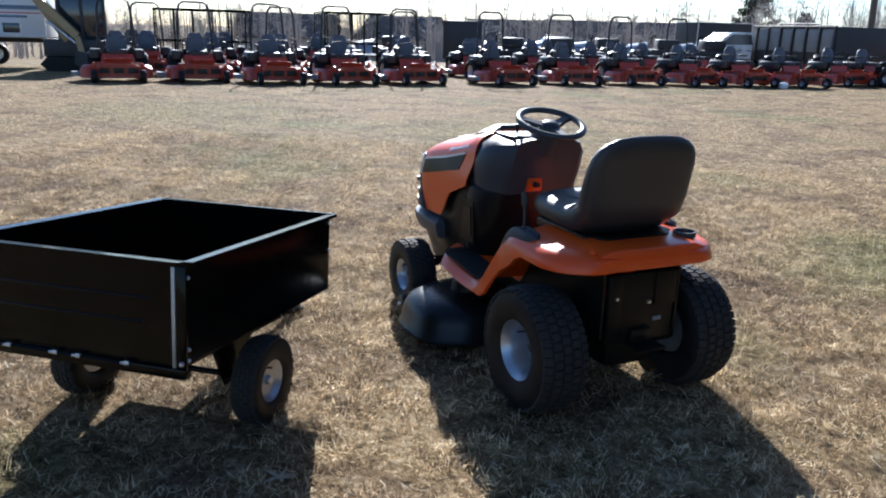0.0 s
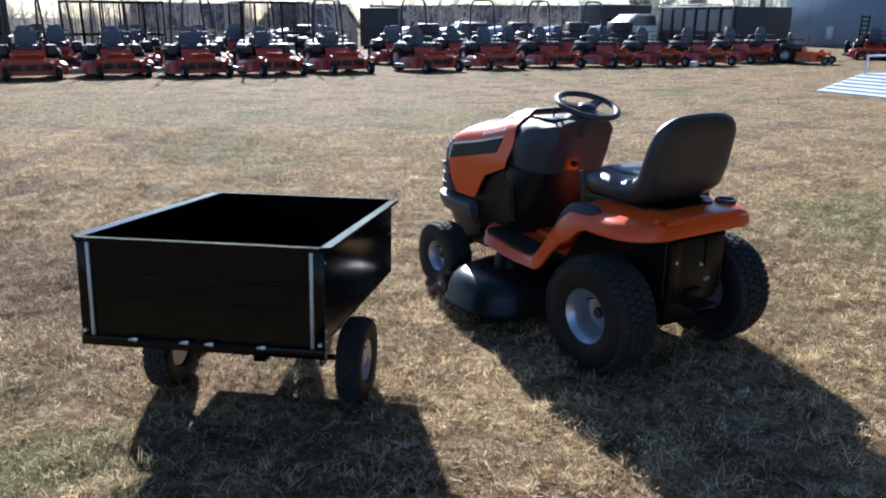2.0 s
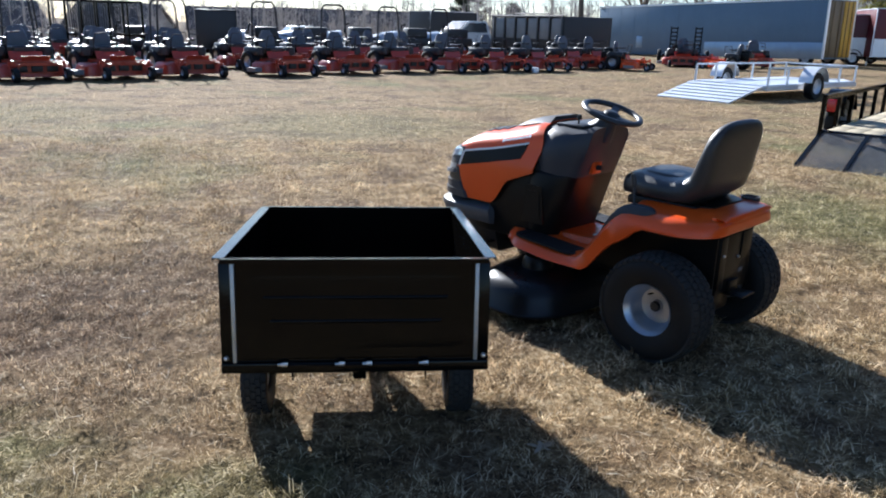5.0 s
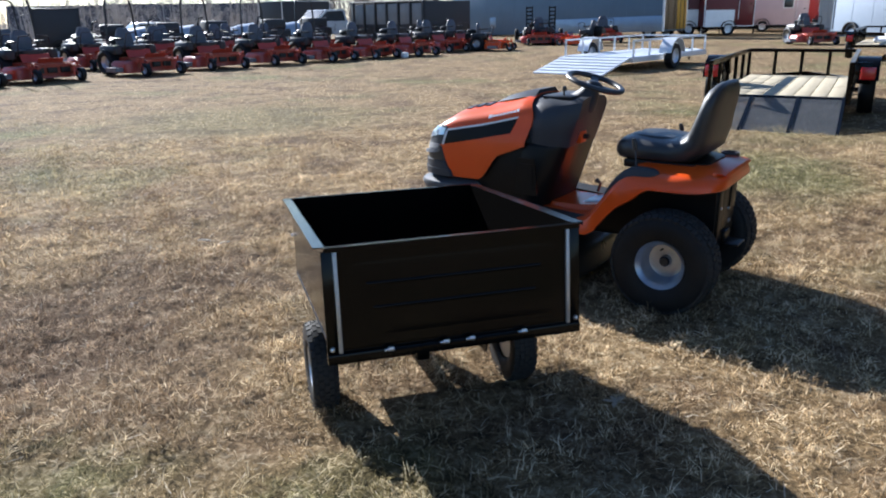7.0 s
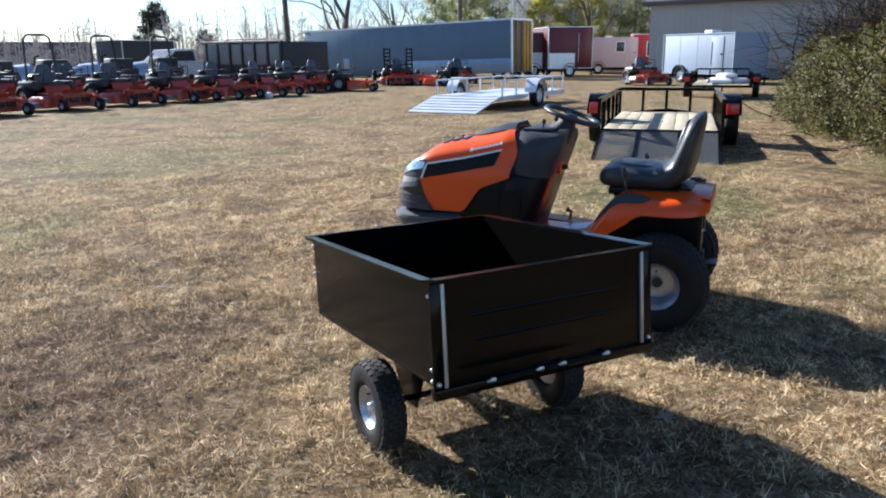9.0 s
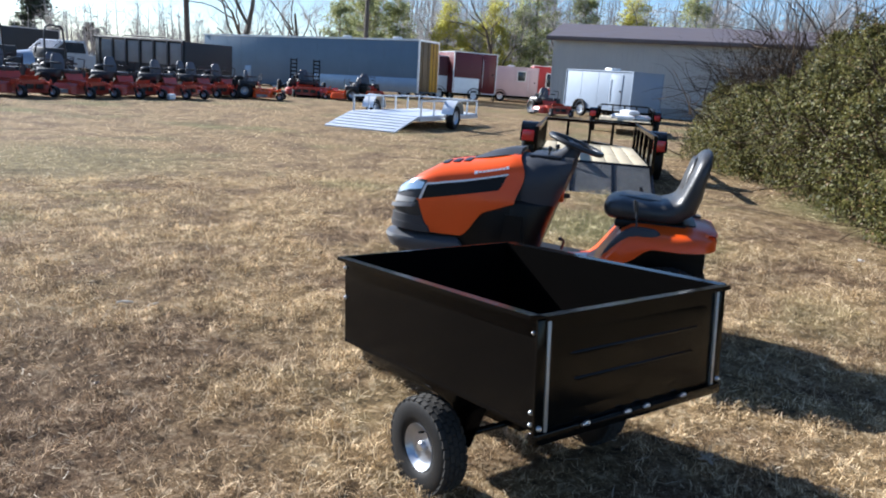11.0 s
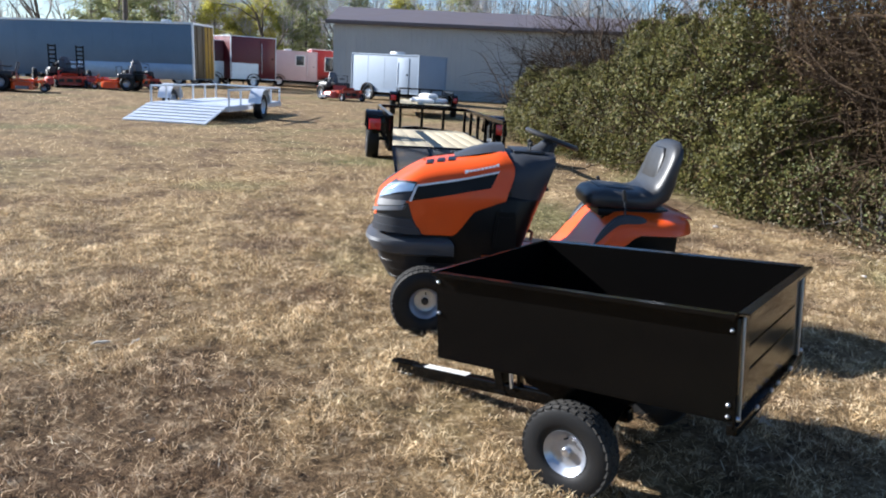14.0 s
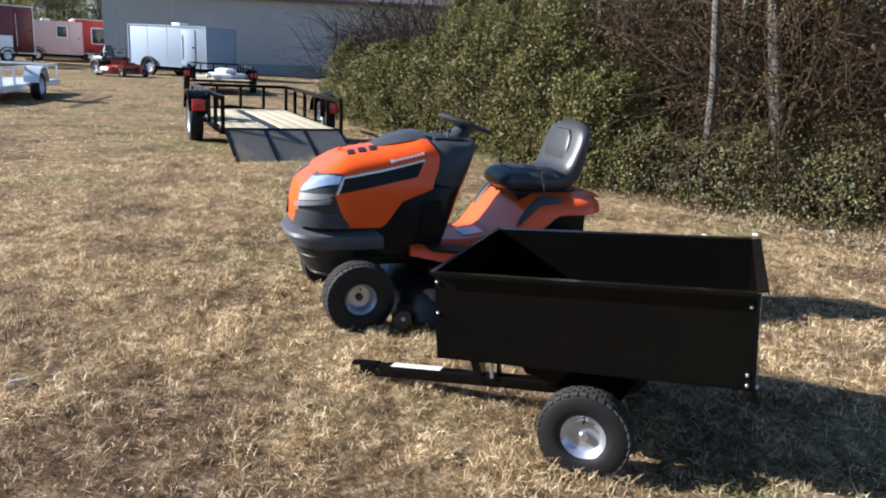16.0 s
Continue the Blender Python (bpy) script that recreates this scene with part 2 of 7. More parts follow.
MAT = {
    "ground": ground_material(),
    "black": surface("black_powder_coat", (0.0032, 0.0029, 0.0027), (0.0024, 0.0023, 0.0022), 0.13, 0, 4, 160, 0.06, 0.05, spec=0.155),
    "orange": surface("orange_paint", (0.70, 0.084, 0.008), (0.63, 0.072, 0.007), 0.30, 0, 3, 200, 0.02, 0.05, coat=0.12, spec=0.34),
    "grey_plastic": surface("dark_grey_plastic", (0.045, 0.048, 0.055), (0.036, 0.038, 0.044), 0.46, 0, 5, 300, 0.15, spec=0.22),
    "bumper_grey": surface("mid_grey_bumper_plastic", (0.072, 0.075, 0.082), (0.056, 0.058, 0.064), 0.42, 0, 5, 300, 0.15, spec=0.3),
    "vinyl": surface("black_vinyl", (0.031, 0.031, 0.031), (0.023, 0.023, 0.024), 0.40, 0, 6, 260, 0.25, spec=0.45),
    "rubber": surface("tyre_rubber", (0.006, 0.006, 0.0065), (0.009, 0.0086, 0.0082), 0.62, 0, 8, 120, 0.3, spec=0.3),
    "rim": surface("silver_rim_paint", (0.44, 0.46, 0.50), (0.34, 0.36, 0.40), 0.34, 0.75, 9, 90, 0.05),
    "steel": surface("bright_steel", (0.62, 0.63, 0.65), (0.5, 0.5, 0.52), 0.3, 0.9, 12, 140, 0.1),
    "kick_sheet": surface("brushed_kick_sheet", (0.30, 0.38, 0.48), (0.22, 0.29, 0.38), 0.35, 0.5, 2, 60, 0.1),
    "bleached": surface("bleached_wood", (0.66, 0.62, 0.54), (0.50, 0.46, 0.40), 0.8, 0, 20, 150, 0.2),
    "tread": surface("dusty_tread_rubber", (0.020, 0.0195, 0.019), (0.034, 0.031, 0.027), 0.85, 0, 8, 120, 0.3, spec=0.3),
    "lip_grey": surface("light_grey_plastic", (0.17, 0.18, 0.20), (0.13, 0.14, 0.155), 0.4, 0.2, 5, 200, 0.1),
    "red": surface("red_orange_paint", (0.42, 0.045, 0.018), (0.30, 0.032, 0.015), 0.4, 0, 6, 120, 0.05, coat=0.2),
    "blue_grey": surface("blue_grey_sheet", (0.12, 0.185, 0.26), (0.09, 0.145, 0.21), 0.4, 0.1, 0.8, 30, 0.1),
    "cream": surface("cream_sheet_metal", (0.46, 0.45, 0.42), (0.38, 0.37, 0.35), 0.6, 0, 0.6, 25, 0.1),
    "alu": surface("aluminium", (0.76, 0.79, 0.82), (0.64, 0.66, 0.69), 0.42, 0.55, 3, 60, 0.1),
    "wood": surface("pine_boards", (0.50, 0.43, 0.295), (0.38, 0.32, 0.215), 0.75, 0, 3, 40, 0.3, stretch=(6, 0.6, 6)),
    "blade": blade_material(),
    "straw": leaf_material("bleached_straw", [(0.0, (0.20, 0.14, 0.08)), (0.6, (0.58, 0.47, 0.31)), (1.0, (0.80, 0.72, 0.56))], 0.6, 0.3, 0.15),
    "leaf": leaf_material("shrub_leaves", [(0.0, (0.030, 0.034, 0.010)), (0.45, (0.090, 0.090, 0.024)), (0.82, (0.17, 0.15, 0.045)), (0.92, (0.22, 0.21, 0.08)), (1.0, (0.20, 0.12, 0.06))], 0.50, 0.38, 0.22),
    "leaf_brown": leaf_material("dead_shrub_leaves", [(0.0, (0.045, 0.027, 0.013)), (0.6, (0.120, 0.074, 0.034)), (1.0, (0.125, 0.105, 0.040))], 0.7, 0.3, 0.15),
    "leaf_mixed": leaf_material("half_dead_undergrowth_leaves", [(0.0, (0.04, 0.028, 0.015)), (0.45, (0.145, 0.102, 0.050)), (0.6, (0.105, 0.112, 0.034)), (0.93, (0.16, 0.185, 0.075)), (1.0, (0.30, 0.25, 0.14))], 0.52, 0.3, 0.22),
    "leaf_dead": leaf_material("fallen_leaf", [(0.0, (0.36, 0.27, 0.18)), (1.0, (0.5, 0.42, 0.32))], 0.6),
    "litter_leaf": leaf_material("dry_leaf_litter", [(0.0, (0.12, 0.085, 0.05)), (0.7, (0.26, 0.20, 0.13)), (1.0, (0.40, 0.34, 0.25))], 0.7, 0.2, 0.1),
    "leaf_far": leaf_material("thin_green_foliage", [(0.0, (0.20, 0.22, 0.09)), (1.0, (0.40, 0.41, 0.20))], 0.6, 0.55),
    "leaf_yellow": leaf_material("yellow_green_foliage", [(0.0, (0.30, 0.29, 0.05)), (1.0, (0.55, 0.50, 0.12))], 0.6, 0.55),
    "leaf_dark": leaf_material("evergreen_foliage", [(0.0, (0.02, 0.028, 0.014)), (1.0, (0.05, 0.06, 0.03))], 0.6),
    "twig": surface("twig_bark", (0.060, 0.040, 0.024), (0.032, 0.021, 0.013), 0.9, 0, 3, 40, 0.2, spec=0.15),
    # bark lightened to pale grey: haze and glare over distant trees, put into the colour
    "far_twig": surface("haze_pale_twig_bark", (0.46, 0.42, 0.39), (0.34, 0.31, 0.28), 0.85, 0, 3, 40, 0.0),
    # white sheet; the blue, dim cast of its sky-lit shade is in the colour
    "cargo_white": surface("blue_shaded_white_sheet", (0.23, 0.285, 0.36), (0.20, 0.25, 0.32), 0.65, 0, 1, 40, 0.05),
    "pale_bark": surface("pale_bark", (0.115, 0.103, 0.088), (0.050, 0.044, 0.038), 0.85, 0, 6, 50, 0.5, stretch=(1, 1, 0.5)),
    "bark": surface("bark", (0.16, 0.13, 0.10), (0.08, 0.065, 0.05), 0.9, 0, 5, 40, 0.6, stretch=(1, 1, 0.3)),
    "maroon": surface("maroon_sheet", (0.13, 0.010, 0.014), (0.10, 0.008, 0.011), 0.4, 0, 1, 40, 0.05),
    "pink": surface("pale_pink_sheet", (0.62, 0.48, 0.50), (0.52, 0.40, 0.42), 0.5, 0, 1, 40, 0.05),
    "white": surface("white_sheet", (0.78, 0.78, 0.78), (0.66, 0.66, 0.66), 0.45, 0, 1, 40, 0.05),
    "yellow": surface("yellow_door", (0.62, 0.34, 0.02), (0.45, 0.22, 0.02), 0.5, 0, 1, 40, 0.05),
    "seat_grey": surface("grey_vinyl", (0.10, 0.11, 0.13), (0.07, 0.075, 0.09), 0.5, 0, 6, 120, 0.1),
    "tail_red": surface("red_lens", (0.55, 0.02, 0.02), (0.42, 0.015, 0.015), 0.2, 0, 9, 90, 0.0, coat=0.5),
    "dark_glass": surface("dark_glass", (0.03, 0.035, 0.04), (0.02, 0.024, 0.03), 0.06, 0, 4, 60, 0.0, coat=0.5),
    "brown_panel": surface("brown_door", (0.16, 0.10, 0.04), (0.11, 0.07, 0.03), 0.5, 0, 1, 40, 0.05),
    "red_sheet": surface("red_sheet", (0.45, 0.03, 0.03), (0.36, 0.025, 0.025), 0.4, 0, 1, 40, 0.05),
    "block_grey": surface("grey_block", (0.28, 0.28, 0.27), (0.2, 0.2, 0.19), 0.85, 0, 1, 30, 0.3),
    "black_faded": surface("faded_black_paint", (0.035, 0.034, 0.034), (0.022, 0.021, 0.021), 0.55, 0, 1.5, 40, 0.1),
    "panel_grey": surface("faded_grey_panel", (0.24, 0.24, 0.24), (0.15, 0.15, 0.15), 0.5, 0, 1.5, 40, 0.1),
    "silver_paint": surface("silver_car_paint", (0.52, 0.54, 0.57), (0.46, 0.48, 0.5), 0.3, 0.4, 3, 150, 0.0, coat=0.6),
    "tan_paint": surface("tan_paint", (0.42, 0.30, 0.14), (0.32, 0.22, 0.1), 0.5, 0, 3, 60, 0.1),
    "house_wall": surface("house_siding", (0.35, 0.34, 0.33), (0.28, 0.27, 0.26), 0.7, 0, 0.5, 10, 0.1),
    "house_roof": surface("shingle_roof", (0.10, 0.09, 0.09), (0.07, 0.065, 0.065), 0.85, 0, 0.5, 10, 0.2),
    "galv": surface("bare_sheet_edge", (0.50, 0.50, 0.50), (0.36, 0.36, 0.36), 0.45, 0.7, 12, 140, 0.1),
    "sticker": surface("white_sticker", (0.72, 0.70, 0.66), (0.62, 0.60, 0.56), 0.5, 0, 20, 200, 0.0),
    "print": surface("grey_print", (0.52, 0.50, 0.46), (0.46, 0.44, 0.40), 0.5, 0, 20, 200, 0.0),
    "trim": surface("pale_grey_trim", (0.68, 0.68, 0.70), (0.60, 0.60, 0.62), 0.35, 0.2, 20, 200, 0.0),
    "grille": surface("black_plastic", (0.016, 0.016, 0.018), (0.011, 0.011, 0.012), 0.45, 0, 8, 220, 0.15),
    "engine": surface("black_sheet_steel", (0.006, 0.0056, 0.0054), (0.010, 0.009, 0.008), 0.36, 0, 5, 90, 0.1, spec=0.16),
    "deck": surface("glossy_black_deck", (0.010, 0.010, 0.011), (0.007, 0.007, 0.0075), 0.30, 0, 5, 150, 0.06, spec=0.28),
    "lens": surface("headlight_lens", (0.50, 0.58, 0.68), (0.38, 0.46, 0.56), 0.06, 0.5, 14, 60, 0.0, coat=0.8),
    "roof": surface("brown_roof_sheet", (0.12, 0.095, 0.09), (0.09, 0.07, 0.07), 0.5, 0, 1, 40, 0.05),
}


# ---------------------------------------------------------------- building helpers
def mesh_ob(name, bm, material, smooth=40.0):
    me = bpy.data.meshes.new(name)
    bm.normal_update()
    for e in bm.edges:
        e.smooth = len(e.link_faces) == 2 and e.calc_face_angle(0) < radians(smooth)
    for fc in bm.faces:
        fc.smooth = True
    bm.to_mesh(me)
    bm.free()
    me.materials.append(material)
    return new(name, me)


def part(name, bm, material, parent, label="", smooth=40.0):
    ob = mesh_ob(name, bm, material, smooth)
    ob.parent = parent
    return tagged(ob, label)


def thing(name, label, category, m=None, group="", kind=""):
    ob = new(name)
    ob.empty_display_size = 0.1
    ob.matrix_world = m if m is not None else Matrix()
    return tagged(ob, label, category, group, kind)


def box(bm, x0, x1, y0, y1, z0, z1, bevel=0.0, m=None):
    vs = [bm.verts.new((x, y, z)) for x in (x0, x1) for y in (y0, y1) for z in (z0, z1)]
    fs = [bm.faces.new([vs[i] for i in q]) for q in ((0, 1, 3, 2), (4, 6, 7, 5), (0, 4, 5, 1), (2, 3, 7, 6), (0, 2, 6, 4), (1, 5, 7, 3))]
    if bevel:
        es = {e for fc in fs for e in fc.edges}
        out = bmesh.ops.bevel(bm, geom=list(es), offset=bevel, segments=2, profile=0.5, affect="EDGES", clamp_overlap=True)
        vs = list({v for fc in out["faces"] for v in fc.verts} | {v for v in vs if v.is_valid})
    if m is not None:
        bmesh.ops.transform(bm, matrix=m, verts=vs)
    return bm


def ring(bm, pts):
    return [bm.verts.new(p) for p in pts]


def bridge(bm, a, b, closed=True):
    n = len(a)
    for i in range(n if closed else n - 1):
        bm.faces.new((a[i], a[(i + 1) % n], b[(i + 1) % n], b[i]))


def loft(bm, loops, caps=(True, True), closed=True):
    rs = [ring(bm, l) for l in loops]
    for a, b in zip(rs, rs[1:]):
        bridge(bm, a, b, closed)
    if caps[0]:
        bm.faces.new(rs[0][::-1])
    if caps[1]:
        bm.faces.new(rs[-1])
    bmesh.ops.recalc_face_normals(bm, faces=bm.faces[:])
    return bm


def lathe(bm, profile, n=32, axis="X", m=None, closed=False):
    """profile: (radius, along) pairs turned round the axis."""
    loops = []
    for r, a in profile:
        loop = []
        for i in range(n):
            t = 2 * math.pi * i / n
            c, s = r * math.cos(t), r * math.sin(t)
            p = {"X": (a, c, s), "Y": (c, a, s), "Z": (c, s, a)}[axis]
            loop.append(m @ Vector(p) if m is not None else Vector(p))
        loops.append(loop)
    if closed:
        loops.append(loops[0])
        rs = [ring(bm, l) for l in loops[:-1]]
        rs.append(rs[0])
        for a, b in zip(rs, rs[1:]):
            bridge(bm, a, b)
        bmesh.ops.recalc_face_normals(bm, faces=bm.faces[:])
        return bm
    return loft(bm, loops)


def tube(bm, pts, radius, n=8, closed=False):
    """A round bar along points; radius: one number or one for each point."""
    pts = [Vector(p) for p in pts]
    k = len(pts)
    rad = [radius] * k if isinstance(radius, (int, float)) else radius
    rs, up = [], None
    for i, p in enumerate(pts):
        a, b = pts[(i - 1) % k] if closed or i else p, pts[(i + 1) % k] if closed or i < k - 1 else p
        d = (b - a).normalized()
        if up is None:
            up = Vector((0, 0, 1)) if abs(d.z) < 0.9 else Vector((1, 0, 0))
        side = d.cross(up).normalized()
        up = side.cross(d).normalized()
        rs.append([bm.verts.new(p + rad[i] * (math.cos(2 * math.pi * j / n) * side + math.sin(2 * math.pi * j / n) * up)) for j in range(n)])
    for a, b in zip(rs, rs[1:] + ([rs[0]] if closed else [])):
        bridge(bm, a, b)
    if not closed:
        bm.faces.new(rs[0][::-1])
        bm.faces.new(rs[-1])
    bmesh.ops.recalc_face_normals(bm, faces=bm.faces[:])
    return bm


def round_rect(w, d, r, n=4, cx=0.0, cy=0.0):
    """Corner points of a rounded rectangle, anticlockwise, in a plane."""
    out = []
    for sx, sy, a0 in ((1, 1, 0), (-1, 1, 90), (-1, -1, 180), (1, -1, 270)):
        for i in range(n + 1):
            a = radians(a0 + 90 * i / n)
            out.append((cx + sx * (w / 2 - r) + r * math.cos(a), cy + sy * (d / 2 - r) + r * math.sin(a)))
    return out


def smooth01(a, b, x):
    t = min(1.0, max(0.0, (x - a) / (b - a)))
    return t * t * (3 - 2 * t)


def ground_z(x, y):
    """Height of the lot: a slight dip where the cart stands."""
    z = -0.055 + 0.1 * smooth01(3.6, 6.2, y)
    q = 0.76 * y - 0.65 * x
    f = smooth01(8, 18, y)
    z = z * (1 - f) - 0.045 * f - 0.036 * max(0.0, min(q, 140.0) - 26.0) * smooth01(26.0, 40.0, q)
    return z + 0.008 * noise.noise((x * 0.7, y * 0.7, 0.0))


# ---------------------------------------------------------------- ground
def build_ground():
    bm = bmesh.new()
    xs = sorted({*np.arange(-8, 10.01, 0.25).round(2).tolist(), *np.arange(-80, 81, 4.0).tolist(), -2500.0, -900.0, -300.0, -120.0, 120.0, 300.0, 900.0, 2500.0})
    ys = sorted({*np.arange(-2, 12.01, 0.25).round(2).tolist(), *np.arange(-40, 161, 4.0).tolist(), -2500.0, -900.0, -300.0, -120.0, 120.0, 300.0, 900.0, 2500.0})
    grid = [[bm.verts.new((x, y, ground_z(x, y))) for y in ys] for x in xs]
    for i in range(len(xs) - 1):
        for j in range(len(ys) - 1):
            bm.faces.new((grid[i][j], grid[i + 1][j], grid[i + 1][j + 1], grid[i][j + 1]))
    return tagged(mesh_ob("ground", bm, MAT["ground"]), "dry winter lawn with straw-coloured and brown patches", "ground", kind="structure")


build_ground()
# ---------------------------------------------------------------- wheels
def tyre_bm(radius, width, lug=0.008, bore=0.5):
    """A pneumatic tyre lying along X."""
    bm = bmesh.new()
    h = width / 2
    r0 = radius - lug
    prof = [(radius * bore, -h * 0.62), (radius * bore + 0.006, -h * 0.8), (radius * (bore + 0.16), -h * 0.97), (r0 - 0.3 * h, -h), (r0 - 0.09 * h, -h * 0.86), (r0, -h * 0.62), (r0 + 0.002, 0),
            (r0, h * 0.62), (r0 - 0.09 * h, h * 0.86), (r0 - 0.3 * h, h), (radius * (bore + 0.16), h * 0.97), (radius * bore + 0.006, h * 0.8), (radius * bore, h * 0.62)]
    lathe(bm, prof, 40, "X", closed=True)
    return bm


def tread_bm(radius, width, lug=0.008, rows=26, block=0.84):
    """The staggered rubber blocks on the tyre's face."""
    bm = bmesh.new()
    h = width / 2
    r0 = radius - lug
    cols = (-0.80, -0.40, 0.0, 0.40, 0.80)
    for i in range(rows):
        for j, c in enumerate(cols):
            a = 2 * math.pi * (i + 0.5 * (j % 2)) / rows
            w, l = width * 0.185, 2 * math.pi * radius / rows * block
            dz = -0.1 * h if abs(c) > 0.5 else 0.0
            m = Matrix.Rotation(a, 4, "X") @ pose(c * h, 0, r0 + dz, 0, 22 * c if abs(c) > 0.5 else 0, 7 if j % 2 else -7)
            vs = [m @ Vector(p) for p in ((-w / 2, -l / 2, -0.004), (w / 2, -l / 2, -0.004), (w / 2, l / 2, -0.004), (-w / 2, l / 2, -0.004), (-w * 0.44, -l * 0.44, lug), (w * 0.44, -l * 0.44, lug), (w * 0.44, l * 0.44, lug), (-w * 0.44, l * 0.44, lug))]
            q = [bm.verts.new(p) for p in vs]
            for ix in ((4, 5, 6, 7), (0, 1, 5, 4), (1, 2, 6, 5), (2, 3, 7, 6), (3, 0, 4, 7)):
                bm.faces.new([q[k] for k in ix])
    return bm


def rim_bm(radius, width, side=-1, dish=0.35):
    """A dished pressed-steel rim; side: the X direction of its outer face."""
    bm = bmesh.new()
    h = width / 2
    s = side
    prof = [(0.0, s * h * (0.75 - dish)), (radius * 0.22, s * h * (0.75 - dish)), (radius * 0.24, s * h * (0.62 - dish)), (radius * 0.55, s * h * (0.55 - dish)), (radius * 0.72, s * h * (0.62 - dish)),
            (radius * 0.82, s * h * 0.45), (radius * 0.88, s * h * 0.62), (radius * 0.97, s * h * 0.72), (radius * 1.03, s * h * 0.82), (radius * 1.03, s * h * 0.7), (radius * 0.95, -s * h * 0.6), (0.0, -s * h * 0.6)]
    return lathe(bm, [(max(r, 0.0006), a) for r, a in prof], 36, "X")


def wheel(parent, m, radius, width, bore, side, rim_mat, hub_r, hub_mat, rows, lug, dish):
    w = new("wheel")
    w.empty_display_size = 0.05
    w.parent = parent
    w.matrix_basis = m
    part("tyre", tyre_bm(radius, width, lug, bore), MAT["rubber"], w, "black rubber tyre")
    tagged(part("tread", tread_bm(radius, width, lug, rows), MAT["tread"], w, "staggered rubber tread blocks"), kind="stuff")
    part("rim", rim_bm(radius * bore, width, side, dish), rim_mat, w, "silver painted pressed steel rim")
    bm = bmesh.new()
    h = width / 2
    lathe(bm, [(0.0005, side * h * (0.98 - dish)), (hub_r * 0.8, side * h * (0.98 - dish)), (hub_r, side * h * (0.9 - dish)), (hub_r, 0), (0.0005, 0)], 20, "X")
    part("hub", bm, hub_mat, w)
    bm = bmesh.new()
    tube(bm, [(side * h * 0.35, 0.0, radius * bore * 0.62), (side * h * 0.78, 0.0, radius * bore * 0.66)], 0.004, 8)
    part("valve", bm, MAT["rubber"], w, "black rubber valve stem")
    return w


